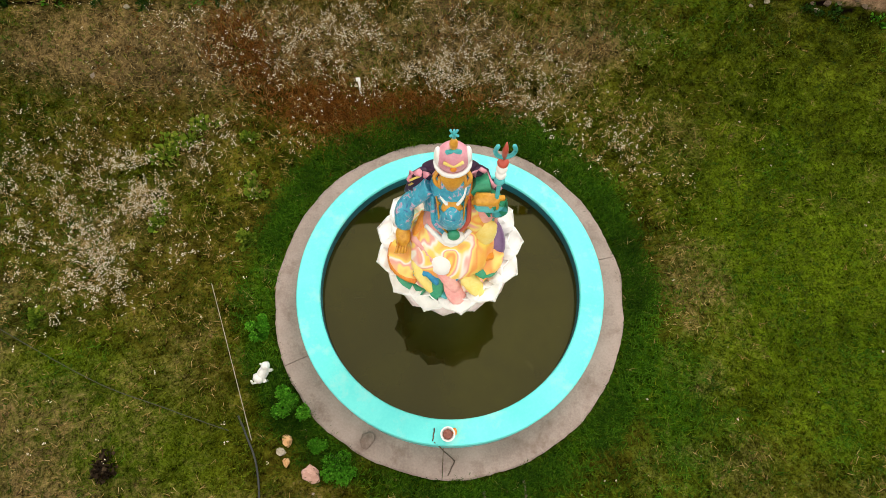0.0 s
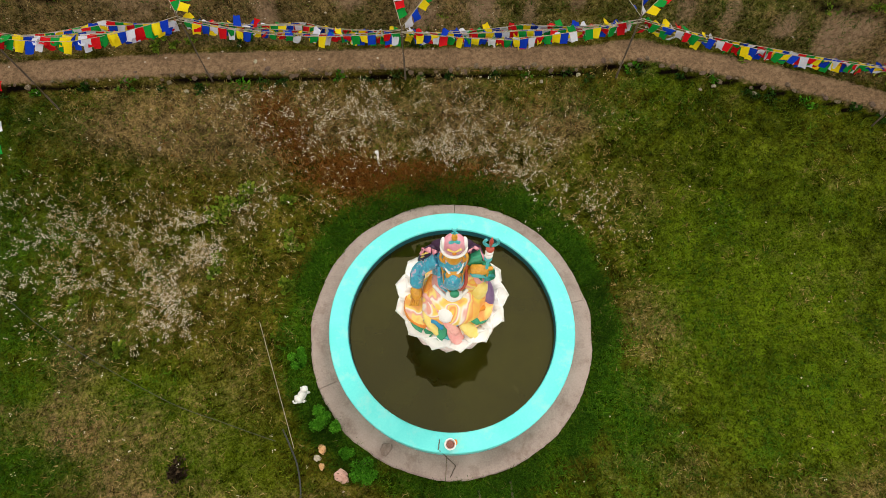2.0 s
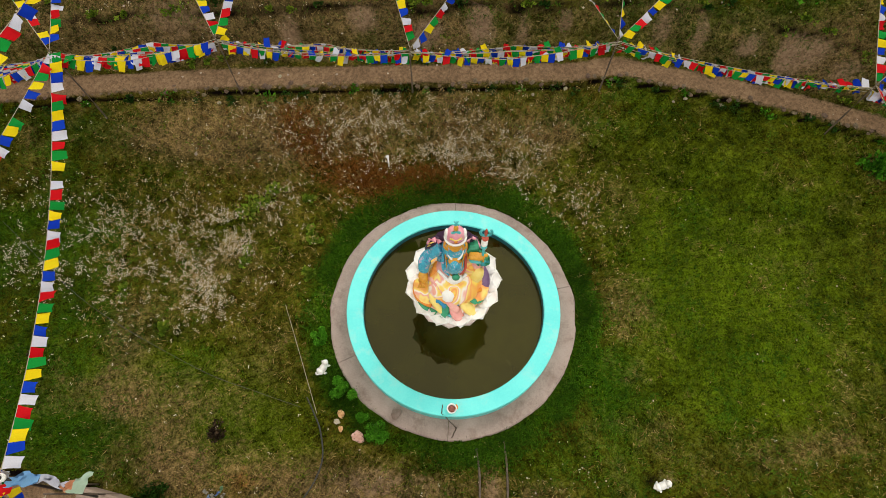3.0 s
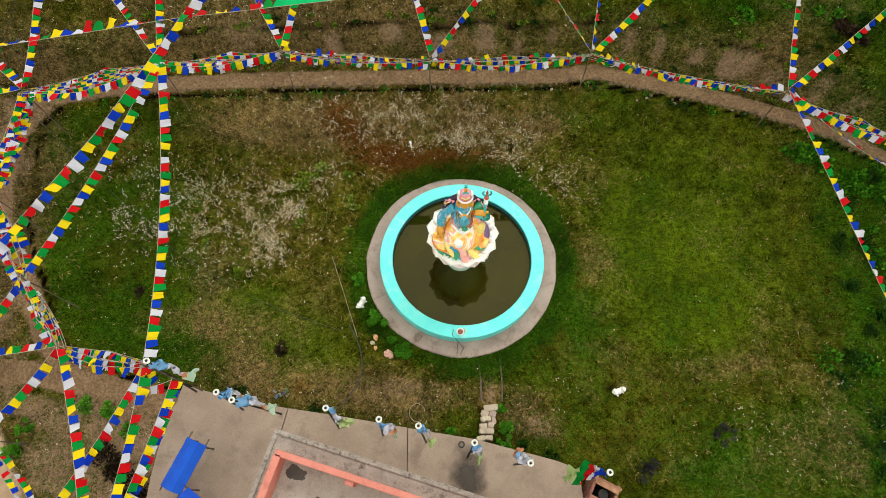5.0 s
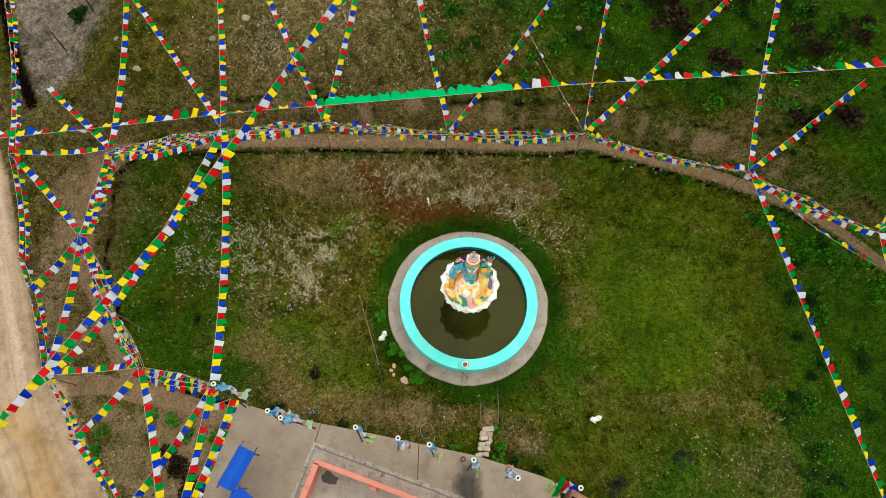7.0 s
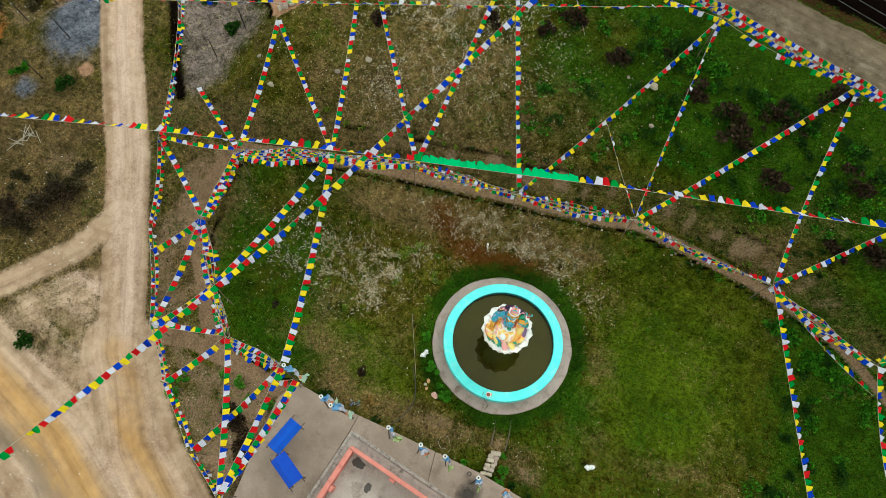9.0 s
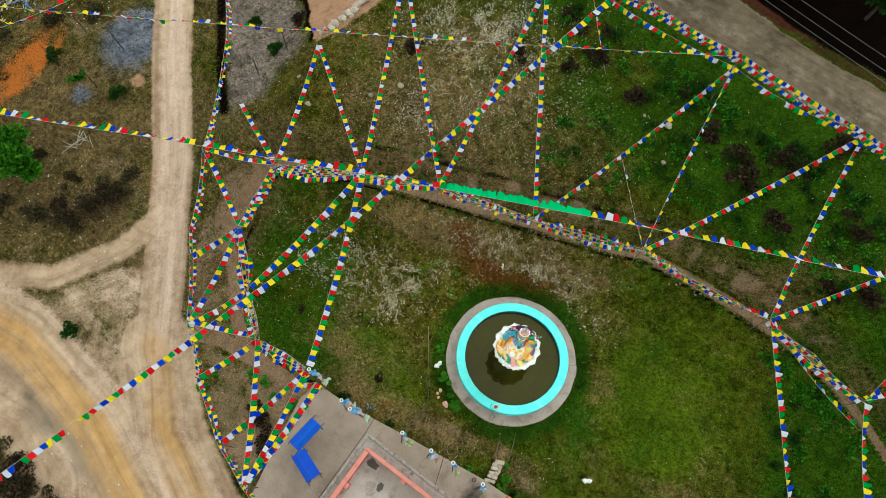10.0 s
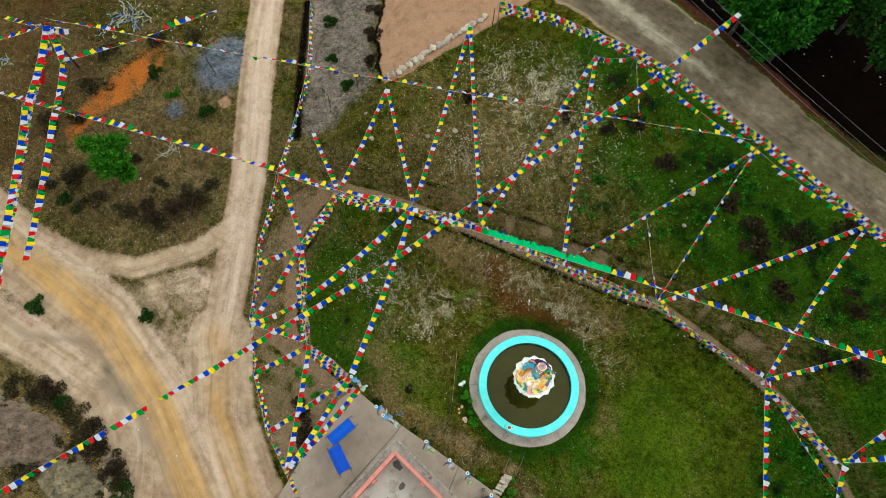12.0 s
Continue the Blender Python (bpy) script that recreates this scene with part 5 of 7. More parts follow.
flag_string([MAST, (-38.5, 1.4, 6.9), (-33.5, -8.2, 6.4), (-31, -13, 6)], 0.25, 0.36, 0.50, 66, **MASTED)
flag_string([MAST, (-38.9, 1.7, 6.7), (-33.9, -8.0, 6.1), (-31.6, -13, 5.8)], 0.3, 0.34, 0.46, 40, **MASTED)
flag_string([MAST, (-39.1, 5.9, 6.4), (-37.0, 1.8, 6.2), (-33.0, -7.4, 5.0)], 0.2, 0.33, 0.46, 60, **MASTED)
flag_string([(-39.1, 5.9, 6.4), (-33.0, 16.0, 4.6)], 0.3, 0.42, 0.5, 62, wind=(0.1, 1, 0), **MASTED)
flag_string([MAST, (-46.5, 5.2, 5.5)], 0.3, 0.36, 0.42, 60, **MASTED)
flag_string([MAST, (-47.5, 8.2, 4.5)], 0.3, 0.36, 0.42, 60, **MASTED)
for k in range(6):
    a = radians(60 * k + 10)
    flag_string([(-41.3, 7.7, 7.3), (-41.3 + 1.5 * math.cos(a), 7.7 + 1.3 * math.sin(a), 6.2 - 0.3 * k)], 0.15, 0.34, 0.42, 45, group="flag strings from the mast", loose=25)

# ---------------------------------------------------------------- on the terrace
def banner_pole(base, top, turn, stripes, length=1.7, width=0.55):
    """A dark pole with a white ringed finial and a tall streamer tied along its upper part."""
    ob = thing("banner_pole", *base, "dark pole with white ring top and pale streamer on the terrace", "flag pole", "banner poles")
    b, t = Vector((0, 0, 0)), Vector(top) - Vector(base)
    bm = bmesh.new()
    tube(bm, [b.lerp(t, k / 4) for k in range(5)], 0.035, 10)
    part("pole", bm, METAL_BLACK, ob)
    bm = bmesh.new()
    lathe(bm, [(0.05, -0.05), (0.045, 0.03), (0.085, 0.06), (0.105, 0.0), (0.09, -0.07)], 24, close=True)
    for v in bm.verts:
        v.co += t
    part("ring_top", bm, PLASTERWHITE, ob, "white ring finial")
    bm = bmesh.new()
    ball(bm, t.x, t.y, t.z + 0.03, 0.04, 0.04, 0.07, seg=10)
    part("finial_knob", bm, METAL_BLACK, ob)
    side = Vector((math.cos(radians(turn)), math.sin(radians(turn)), 0))
    across = (b - t).normalized()
    for s, (mat, share) in enumerate(stripes):
        a0, a1 = sum(x[1] for x in stripes[:s]), sum(x[1] for x in stripes[:s + 1])
        bm = bmesh.new()
        grid = []
        for i in range(9):
            v = a0 + (a1 - a0) * i / 8
            row = []
            for j in range(8):
                u = j / 7
                w = 0.5 + 0.5 * math.sin(5 * v + turn)
                p = t + across * (0.15 + width * u) + side * 0.62 * length * v * (1 - 0.22 * u * w) - Vector((0, 0, 1.55 * length * v + 0.12 * w * u))
                crumple = noise.noise((6 * v + base[0], 3.5 * u, base[1] + 0.5 * s))
                p = p + Vector((0.16 * noise.noise((5 * u + base[0], 7 * v, 3.1)), 0.16 * noise.noise((5 * u, 7 * v + base[1], 7.7)), 0.14 * crumple))
                row.append(bm.verts.new(p + Vector((-side.y, side.x, 0)) * (width * 0.85 * (u - 0.3) * (0.4 + 0.6 * v) + 0.10 * math.sin(7 * v + 2.5 * u + turn) + 0.12 * crumple)))
            grid.append(row)
        for i in range(8):
            for j in range(7):
                bm.faces.new((grid[i][j], grid[i + 1][j], grid[i + 1][j + 1], grid[i][j + 1])).smooth = True
        part("streamer", bm, mat, ob)
    return ob


SKY_CLOTH = cloth("pale_blue_cotton", (0.16, 0.36, 0.66), (0.22, 0.44, 0.72))
ORANGE_CLOTH = cloth("faded_orange_cotton", (0.62, 0.26, 0.14), (0.66, 0.34, 0.2))
LIME_CLOTH = cloth("faded_lime_cotton", (0.34, 0.50, 0.16), (0.46, 0.56, 0.26))
MINT_CLOTH = cloth("pale_green_cotton", (0.35, 0.52, 0.40), (0.45, 0.58, 0.46))
PALE = [(SKY_CLOTH, 0.34), (FLAGS[1], 0.30), (ORANGE_CLOTH, 0.14), (MINT_CLOTH, 0.22)]
PALE_B = [(SKY_CLOTH, 0.30), (FLAGS[1], 0.36), (LIME_CLOTH, 0.34)]
VIVID = [(FLAGS[0], 0.2), (FLAGS[1], 0.12), (FLAGS[2], 0.14), (FLAGS[3], 0.2), (LIME_CLOTH, 0.34)]
banner_pole((-10.15, -5.35, 0.9), (-10.34, -4.97, 4.9), -8, PALE, 1.25, 0.38)
banner_pole((-8.33, -6.03, 0.9), (-8.25, -5.88, 4.2), 10, PALE, 0.95, 0.36)
banner_pole((-6.89, -6.21, 0.9), (-7.59, -6.19, 4.6), 4, PALE, 1.3, 0.34)
banner_pole((-4.72, -6.73, 0.9), (-4.60, -6.48, 4.6), -38, PALE_B, 1.0, 0.26)
banner_pole((-3.08, -7.03, 0.9), (-2.90, -6.86, 4.7), -42, PALE, 1.0, 0.28)
banner_pole((-1.50, -7.29, 0.9), (-1.66, -7.08, 4.8), -40, PALE_B, 1.0, 0.26)
banner_pole((0.02, -7.80, 0.9), (0.07, -7.60, 4.7), -60, PALE_B, 0.9, 0.3)
banner_pole((1.69, -8.10, 0.9), (1.75, -8.22, 4.8), 110, [(FLAGS[1], 0.5), (SKY_CLOTH, 0.3), (ORANGE_CLOTH, 0.2)], 0.9, 0.4)
banner_pole((3.90, -8.43, 0.9), (4.11, -8.52, 4.9), 165, VIVID, 1.35, 0.8)


def blue_stall(cx, cy, turn, length, width, mat):
    """A low stall under a bent blue sheet: four legs, two rails and the ridged sheet."""
    ob = thing("blue_canopy", cx, cy, 0.9, "low blue sheet canopy on short posts beside the terrace", "canopy", "blue canopies")
    ob.rotation_euler.z = radians(turn)
    bm = bmesh.new()
    prof = [(-width / 2, 0.98), (-width / 6, 1.16), (width / 8, 1.18), (width / 2, 1.0)]
    cols = [[bm.verts.new((x, y, z + 0.012 * math.sin(9 * x) + dz)) for y, z in prof] for dz in (0.0, -0.02) for x in [length * (i / 10 - 0.5) for i in range(11)]]
    top, low = cols[:11], cols[11:]
    for i in range(10):
        for j in range(3):
            bm.faces.new((top[i][j], top[i + 1][j], top[i + 1][j + 1], top[i][j + 1]))
            bm.faces.new((low[i][j], low[i][j + 1], low[i + 1][j + 1], low[i + 1][j]))
        for j in (0, 3):
            bm.faces.new((top[i][j], low[i][j], low[i + 1][j], top[i + 1][j]))
    for i in (0, 10):
        for j in range(3):
            bm.faces.new((top[i][j], top[i][j + 1], low[i][j + 1], low[i][j]))
    bmesh.ops.recalc_face_normals(bm, faces=bm.faces)
    part("sheet", bm, mat, ob)
    for sx in (-1, 1):
        for sy in (-1, 1):
            bm = bmesh.new()
            tube(bm, [(sx * (length / 2 - 0.08), sy * (width / 2 - 0.06), 0.0), (sx * (length / 2 - 0.08), sy * (width / 2 - 0.06), 0.97)], 0.03, 8)
            part("leg", bm, WOODPOST, ob)
    for sy in (-1, 1):
        bm = bmesh.new()
        tube(bm, [(-length / 2 - 0.15, sy * (width / 2 - 0.05), 0.955), (length / 2 + 0.22, sy * (width / 2 - 0.05), 0.955)], 0.03, 8)
        part("rail", bm, WOODPOST, ob)


blue_stall(-9.88, -8.02, 66, 1.75, 0.78, BLUE_SHEET)
blue_stall(-9.22, -9.55, -36, 1.65, 0.85, BLUE_DARK)

m, nt, bsdf = material("soft_soot_stain")
nt.links.new(mix(nt, noise_tex(nt, 3.0, 5), (0.035, 0.027, 0.022), (0.08, 0.064, 0.054)), bsdf.inputs["Base Color"])
bsdf.inputs["Roughness"].default_value = 0.8
grow = nt.nodes.new("ShaderNodeAttribute")
grow.attribute_name = "depth"
edge_fac = calc(nt, "ADD", grow.outputs["Fac"], calc(nt, "MULTIPLY", calc(nt, "SUBTRACT", noise_tex(nt, 2.2, 6, 0.65), 0.5), 0.9))
nt.links.new(ramp(nt, edge_fac, ((0.12, (0, 0, 0)), (0.75, (0.85, 0.85, 0.85)))), bsdf.inputs["Alpha"])
bm = bmesh.new()
lathe(bm, [(0.0, 0.0), (0.25, 0.0), (0.5, 0.0), (0.75, 0.0), (1.0, 0.0)], 40)
bmesh.ops.remove_doubles(bm, verts=bm.verts, dist=0.001)
depth = [max(0.0, 1 - v.co.length) for v in bm.verts]
for v in bm.verts:
    v.co = Vector((0.0 + 0.85 * v.co.x, -8.5 + 1.35 * v.co.y, 0.906))
film = part("damp_stain", bm, m, terrace)
film.data.attributes.new("depth", "FLOAT", "POINT").data.foreach_set("value", depth)

# coiled hoop lying on the terrace edge
bm = bmesh.new()
tube(bm, [(0.10 * math.cos(2 * math.pi * k / 20), 0.10 * math.sin(2 * math.pi * k / 20), 0.02) for k in range(21)], 0.022, 8)
hoop = part("rubber_ring", bm, HOSE)
hoop.location = (-0.2, -7.38, 0.9)
tagged(hoop, "small black rubber ring lying on the concrete terrace", "ring")


def boulder(name, x, y, r, mat, label, flat=0.6, seed=0, z=None, group="", category="stone", sub=2):
    bm = bmesh.new()
    bmesh.ops.create_icosphere(bm, subdivisions=sub, radius=1.0)
    rr = random.Random(seed)
    ox = rr.uniform(0, 50)
    for v in bm.verts:
        k = 1 + 0.55 * noise.noise(v.co * 1.1 + Vector((ox, 0, 0))) + 0.16 * noise.noise(v.co * 3.1 + Vector((0, ox, 0)))
        v.co = Vector((v.co.x * r * k * rr.uniform(0.97, 1.03), v.co.y * r * 0.82 * k, v.co.z * r * flat * k))
    ob = part(name, bm, mat)
    ob.location = (x, y, (ground_z(x, y) if z is None else z) + r * flat * 0.42)
    ob.rotation_euler.z = rr.uniform(0, 6.28)
    return tagged(ob, label, category, group)


STONE_FLAT = surface("grey_brown_stone", (0.15, 0.105, 0.085), (0.27, 0.20, 0.17), 0.9, 5, 30, 0.01)
STONE_DULL = surface("dull_field_stone", (0.20, 0.17, 0.12), (0.38, 0.32, 0.24), 0.9, 4, 30, 0.01, dirt=(0.10, 0.09, 0.04), vary=0.2)
STONE_BANK = surface("bank_stone", (0.040, 0.027, 0.016), (0.25, 0.175, 0.112), 0.95, 1.2, 7, 0.15, dirt=(0.03, 0.026, 0.010), vary=0.15)

# rubble steps up to the terrace
steps = thing("stone_steps", 0.95, -6.4, 0.0, "rough rubble steps from the lawn up to the terrace", "steps")
rr = random.Random(5)
for i in range(6):
    y = 0.40 - 0.23 * i
    x = -0.26 - 0.055 * i + rr.uniform(-0.03, 0.03)
    end = x + rr.uniform(0.52, 0.62)
    while x < end - 0.1:
        w = min(rr.choice((0.28, 0.40, 0.58)), end - x)
        bm = bmesh.new()
        box(bm, 0, 0, 0, w, rr.uniform(0.2, 0.25), 0.16 + 0.13 * i, 0.03)
        for v in bm.verts:
            v.co += Vector((0.06 * noise.noise(v.co * 6 + Vector((i, x, 0))), 0.06 * noise.noise(v.co * 6 + Vector((0, i, x))), 0.03 * noise.noise(v.co * 5 + Vector((x, 3, i)))))
        ob = part("step_stone", bm, STONE, steps)
        ob.location = (x + w / 2, y + rr.uniform(-0.03, 0.03), 0.065 + 0.065 * i)
        ob.rotation_euler.z = rr.uniform(-0.25, 0.25)
        x += w + 0.03


def border(points, label):
    """Thin rotting edging poles laid end to end."""
    bm = bmesh.new()
    tube(bm, smooth_curve(points, 5), 0.032, 8)
    return tagged(part("edging_pole", bm, WOODPOST), label, "pole", "edging poles")


border([(0.58, -4.25, 0.03), (0.64, -4.9, 0.03), (0.62, -5.7, 0.03)], "thin rotting pole edging the walk to the pond")
border([(1.42, -4.05, 0.03), (1.47, -4.8, 0.03), (1.44, -5.75, 0.03)], "thin rotting pole edging the walk to the pond")


# brick incense burner at the corner of the terrace
burner = thing("brick_burner", 4.72, -9.15, 0.0, "small weathered red brick incense burner", "incense burner")
burner.rotation_euler.z = radians(-28)
bm = bmesh.new()
lathe(bm, [(0.17, 0.0), (0.17, 1.30), (0.0, 1.30)], 16)
part("flue", bm, SOOT, burner, "soot-black flue")
brick_me = bpy.data.meshes.new("brick")
bm = bmesh.new()
box(bm, 0, 0, 0, 0.22, 0.10, 0.065, 0.006)
bm.to_mesh(brick_me)
bm.free()
brick_me.materials.append(BRICK)
for course in range(18):
    z = 0.04 + 0.075 * course
    for side in range(4):
        for k in range(4):
            ob = new("brick", brick_me)
            ob.parent = burner
            off = -0.35 + 0.235 * k + (0.117 if course % 2 else 0.0)
            ob.matrix_local = pose(0, 0, z, 0, 0, 90 * side) @ pose(off - 0.06, 0.42, 0, 0, rr.uniform(-2, 2), rr.uniform(-3, 3))
for k in range(4):
    bm = bmesh.new()
    box(bm, 0, 0.29 - 0.19 * k, 1.41, 0.86, 0.17, 0.05, 0.01)
    if k in (1, 2):
        bm.free()
        continue
    part("cap_slab", bm, BRICK, burner)


# ---------------------------------------------------------------- round the pond
def small_statue(x, y, turn, label):
    """A small crouching creature in white plaster, kept plain."""
    bm = bmesh.new()
    ball(bm, 0, 0, 0.16, 0.24, 0.13, 0.15, (0, -12, 0))
    ball(bm, 0.20, 0, 0.30, 0.12, 0.11, 0.12)
    ball(bm, 0.28, 0, 0.27, 0.06, 0.06, 0.05)
    ball(bm, -0.18, 0.02, 0.15, 0.13, 0.14, 0.13)
    for sx, sy in ((0.16, 0.10), (0.16, -0.10), (-0.16, 0.13), (-0.16, -0.13)):
        tube(bm, [(sx, sy, 0.16), (sx + 0.06, sy * 1.2, 0.02)], [0.05, 0.04], 8)
    tube(bm, smooth_curve([(-0.28, 0, 0.16), (-0.36, 0.05, 0.22), (-0.32, 0.1, 0.30)], 4), 0.03, 8)
    ball(bm, 0.18, 0.09, 0.40, 0.03, 0.03, 0.05)
    ball(bm, 0.18, -0.09, 0.40, 0.03, 0.03, 0.05)
    bmesh.ops.scale(bm, vec=(0.78, 0.9, 0.9), verts=bm.verts)
    ob = part("garden_statue", bm, PLASTERWHITE)
    ob.location, ob.rotation_euler = (x, y, ground_z(x, y) - 0.01), (0, 0, radians(turn))
    return tagged(ob, label, "statue", "white garden statues")


small_statue(-4.14, -1.72, 60, "small white plaster creature statue in the grass by the pond")
small_statue(6.02, -5.42, 20, "small white plaster creature statue on a dug patch of lawn")

pot = thing("offering_pot", -0.15, -3.16, 0.725, "small white pot with dark contents on the pond rim", "pot")
bm = bmesh.new()
lathe(bm, [(0.0, 0.0), (0.09, 0.0), (0.13, 0.10), (0.15, 0.2), (0.13, 0.2), (0.115, 0.12), (0.0, 0.11)], 28)
part("bowl", bm, WHITE, pot, "", True)
bm = bmesh.new()
ball(bm, 0, 0, 0.13, 0.10, 0.10, 0.06)
part("contents", bm, surface("burnt_offering", (0.10, 0.03, 0.02), (0.32, 0.12, 0.09), 0.9, 20, 60, 0.004), pot)
bm = bmesh.new()
ball(bm, 0.14, 0.05, 0.10, 0.05, 0.08, 0.05)
part("ornament", bm, PAINTS[SLOT["orange"]], pot, "orange ornament")

for pts, label in (([(-0.42, -3.02, 0.735), (-0.46, -3.3, 0.735)], "thin dry stick lying on the pond rim"), ([(-0.42, -3.3, 0.74), (-0.02, -3.66, 0.12)], "thin dry stick leaning on the pond rim"), ([(0.0, -3.62, 0.115), (-0.16, -3.95, 0.105)], "thin dry stick lying on the apron")):
    bm = bmesh.new()
    tube(bm, [Vector(pts[0]).lerp(Vector(pts[1]), k / 4) + Vector((0.01 * (k % 2), 0.006 * k, 0)) for k in range(5)], 0.013, 6)
    tagged(part("stick", bm, WOODPOST), label, "stick", "sticks by the pond")

boulder("flat_stone", -1.85, -3.17, 0.17, STONE_FLAT, "flat grey-brown stone lying on the pond apron", 0.3, 9, 0.10, "stones by the pond")
boulder("orange_stone", -3.55, -3.12, 0.13, STONE_ORANGE, "orange-brown field stone in the grass by the pond", 0.6, 1, group="stones by the pond")
boulder("pale_stone", -3.67, -3.36, 0.10, STONE, "pale field stone in the grass by the pond", 0.6, 2, group="stones by the pond")
boulder("pale_stone", -3.53, -3.58, 0.09, STONE_ORANGE, "small tan field stone in the grass by the pond", 0.6, 3, group="stones by the pond")
boulder("pink_stone", -2.98, -3.82, 0.20, STONE_PINK, "rough pink stone lying beside the pond apron", 0.5, 4, group="stones by the pond")

bm = bmesh.new()
box(bm, 0, 0, 0.25, 0.06, 0.04, 0.50, 0.008)
box(bm, -0.02, 0.0, 0.47, 0.11, 0.05, 0.09, 0.008)
marker = part("marker_post", bm, PLASTERWHITE)
marker.location, marker.rotation_euler = (-2.1, 5.2, ground_z(-2.1, 5.2) - 0.05), (radians(-58), radians(4), radians(10))
tagged(marker, "small leaning white marker post among the seed heads", "marker")


def line_thing(name, pts, r, mat, label, category, lift=0.03):
    pts = [(x, y, ground_z(x, y) + lift) for x, y in pts]
    bm = bmesh.new()
    tube(bm, smooth_curve(pts, 10), r, 8)
    return tagged(part(name, bm, mat), label, category)


line_thing("garden_hose", [(-4.62, -2.6), (-4.42, -3.0), (-4.16, -3.6), (-4.05, -4.4), (-4.25, -5.05), (-4.62, -5.6), (-4.95, -5.95)], 0.022, HOSE, "black rubber hose curving through the grass to the terrace", "hose")
line_thing("cord", [(-5.47, 0.37), (-5.1, -0.7), (-4.62, -2.1), (-4.27, -3.12)], 0.008, ROPE, "pale cord stretched across the grass", "cord", 0.12)
line_thing("cable", [(-18.2, 6.2), (-16.6, 4.7), (-15.2, 3.4), (-12, 0.6), (-8.2, -1.6), (-6.2, -2.4), (-4.8, -2.9)], 0.008, HOSE, "dark cable running over the lawn", "cable", 0.03)
line_thing("cable", [(-21.6, 9.3), (-19.8, 7.6), (-18.2, 6.2)], 0.018, HOSE, "dark cable running down the bank", "cable", 0.1)
bm = bmesh.new()
tube(bm, [(0.30 * math.cos(2 * math.pi * k / 32), 0.34 * math.sin(2 * math.pi * k / 32), 0.02) for k in range(28)], 0.008, 6)
loop = part("wire_loop", bm, ROPE)
loop.location = (-1.86, -6.12, ground_z(-1.86, -6.12) + 0.02)
tagged(loop, "open loop of pale wire lying on dry ground", "wire")


# ---------------------------------------------------------------- plants
def leaves(bm, centre, radius, count, size, rr, flat=0.8, spread=1.0):
    """Loose leaf blades through a lumpy volume."""
    lumps = [Vector((rr.gauss(0, 0.5), rr.gauss(0, 0.5), rr.uniform(0.1, 0.9))) for _ in range(7)]
    for _ in range(count):
        l = rr.choice(lumps)
        d = Vector((rr.gauss(0, 1), rr.gauss(0, 1), rr.gauss(0, 1))).normalized() * rr.uniform(0.5, 1.0) * 0.5
        p = Vector(centre) + Vector(((l.x + d.x) * radius * spread, (l.y + d.y) * radius * spread, max(0.02, (l.z + d.z) * radius * flat)))
        out = Vector((l.x + d.x, l.y + d.y, 0.7)).normalized()
        a = (out + Vector((rr.gauss(0, 0.5), rr.gauss(0, 0.5), rr.gauss(0, 0.3)))).normalized()
        b = a.cross(Vector((rr.gauss(0, 1), rr.gauss(0, 1), rr.gauss(0, 1)))).normalized()
        s = size * rr.uniform(0.6, 1.3)
        q = [bm.verts.new(p - b * s * 0.28), bm.verts.new(p + a * s * 0.5 - b * s * 0.36), bm.verts.new(p + a * s), bm.verts.new(p + a * s * 0.5 + b * s * 0.36)]
        bm.faces.new(q)


def bush(x, y, r, mat, label, count=420, size=0.11, flat=0.8, group="shrubs", name="shrub", category="shrub", stems=True, z=None):
    rr = random.Random(int(x * 131 + y * 977) & 0xffff)
    ob = thing(name, x, y, (ground_z(x, y) if z is None else z) - 0.03, label, category, group)
    bm = bmesh.new()
    leaves(bm, (0, 0, 0), r, count, size, rr, flat)
    part("foliage", bm, mat, ob)
    if stems:
        bm = bmesh.new()
        for _ in range(5):
            a, t = rr.uniform(0, 6.28), rr.uniform(0.3, 0.7)
            tube(bm, [(0, 0, 0), (0.4 * r * t * math.cos(a), 0.4 * r * t * math.sin(a), 0.4 * r * flat), (r * t * math.cos(a), r * t * math.sin(a), 0.8 * r * flat)], [0.03 * r, 0.022 * r, 0.01 * r], 5)
        part("stem", bm, BARK, ob)
    return ob


POND_BUSH = "bright green leafy shrub beside the pond apron"
for x, y, r, n in ((-4.29, -0.76, 0.22, 300), (-3.52, -2.47, 0.31, 520), (-2.44, -3.57, 0.32, 480), (-2.93, -3.2, 0.17, 200)):
    bush(x, y, 1.05 * r, LEAF_SHRUB, POND_BUSH, 6 * n, 0.055, 1.1)
for x, y, r in ((1.45, -6.05, 0.17), (1.50, -6.68, 0.28), (1.46, -7.25, 0.22), (-0.6, -6.85, 0.2)):
    bush(x, y, r, LEAF_SHRUB, "bright green leafy shrub beside the stone steps", 1300, 0.055, 1.1)
WEED = "low yellow-green weed clump in the meadow"
for x, y, r in ((-6.9, 3.75, 0.40), (-6.45, 4.1, 0.34), (-5.95, 4.45, 0.28), (-4.95, 4.15, 0.16), (-4.65, 2.82, 0.22), (-6.85, 2.12, 0.30), (-10.9, 0.9, 0.22), (-9.4, -0.4, 0.15), (-4.8, 1.5, 0.15)):
    bush(x, y, r, LEAF_YELLOW, WEED, 260, 0.12, 0.45, "weed clumps", "weed_clump", "weed", False)
for x, y, r in ((-14.7, -5.85, 0.38), (-13.7, -5.98, 0.30), (-16.9, -6.4, 0.25), (-17.0, -7.3, 0.35), (-12.9, -6.6, 0.3), (-11.6, -6.7, 0.28)):
    bush(x, y, r, LEAF_SHRUB, "green leafy shrub on the slope below the path", 600, 0.08)
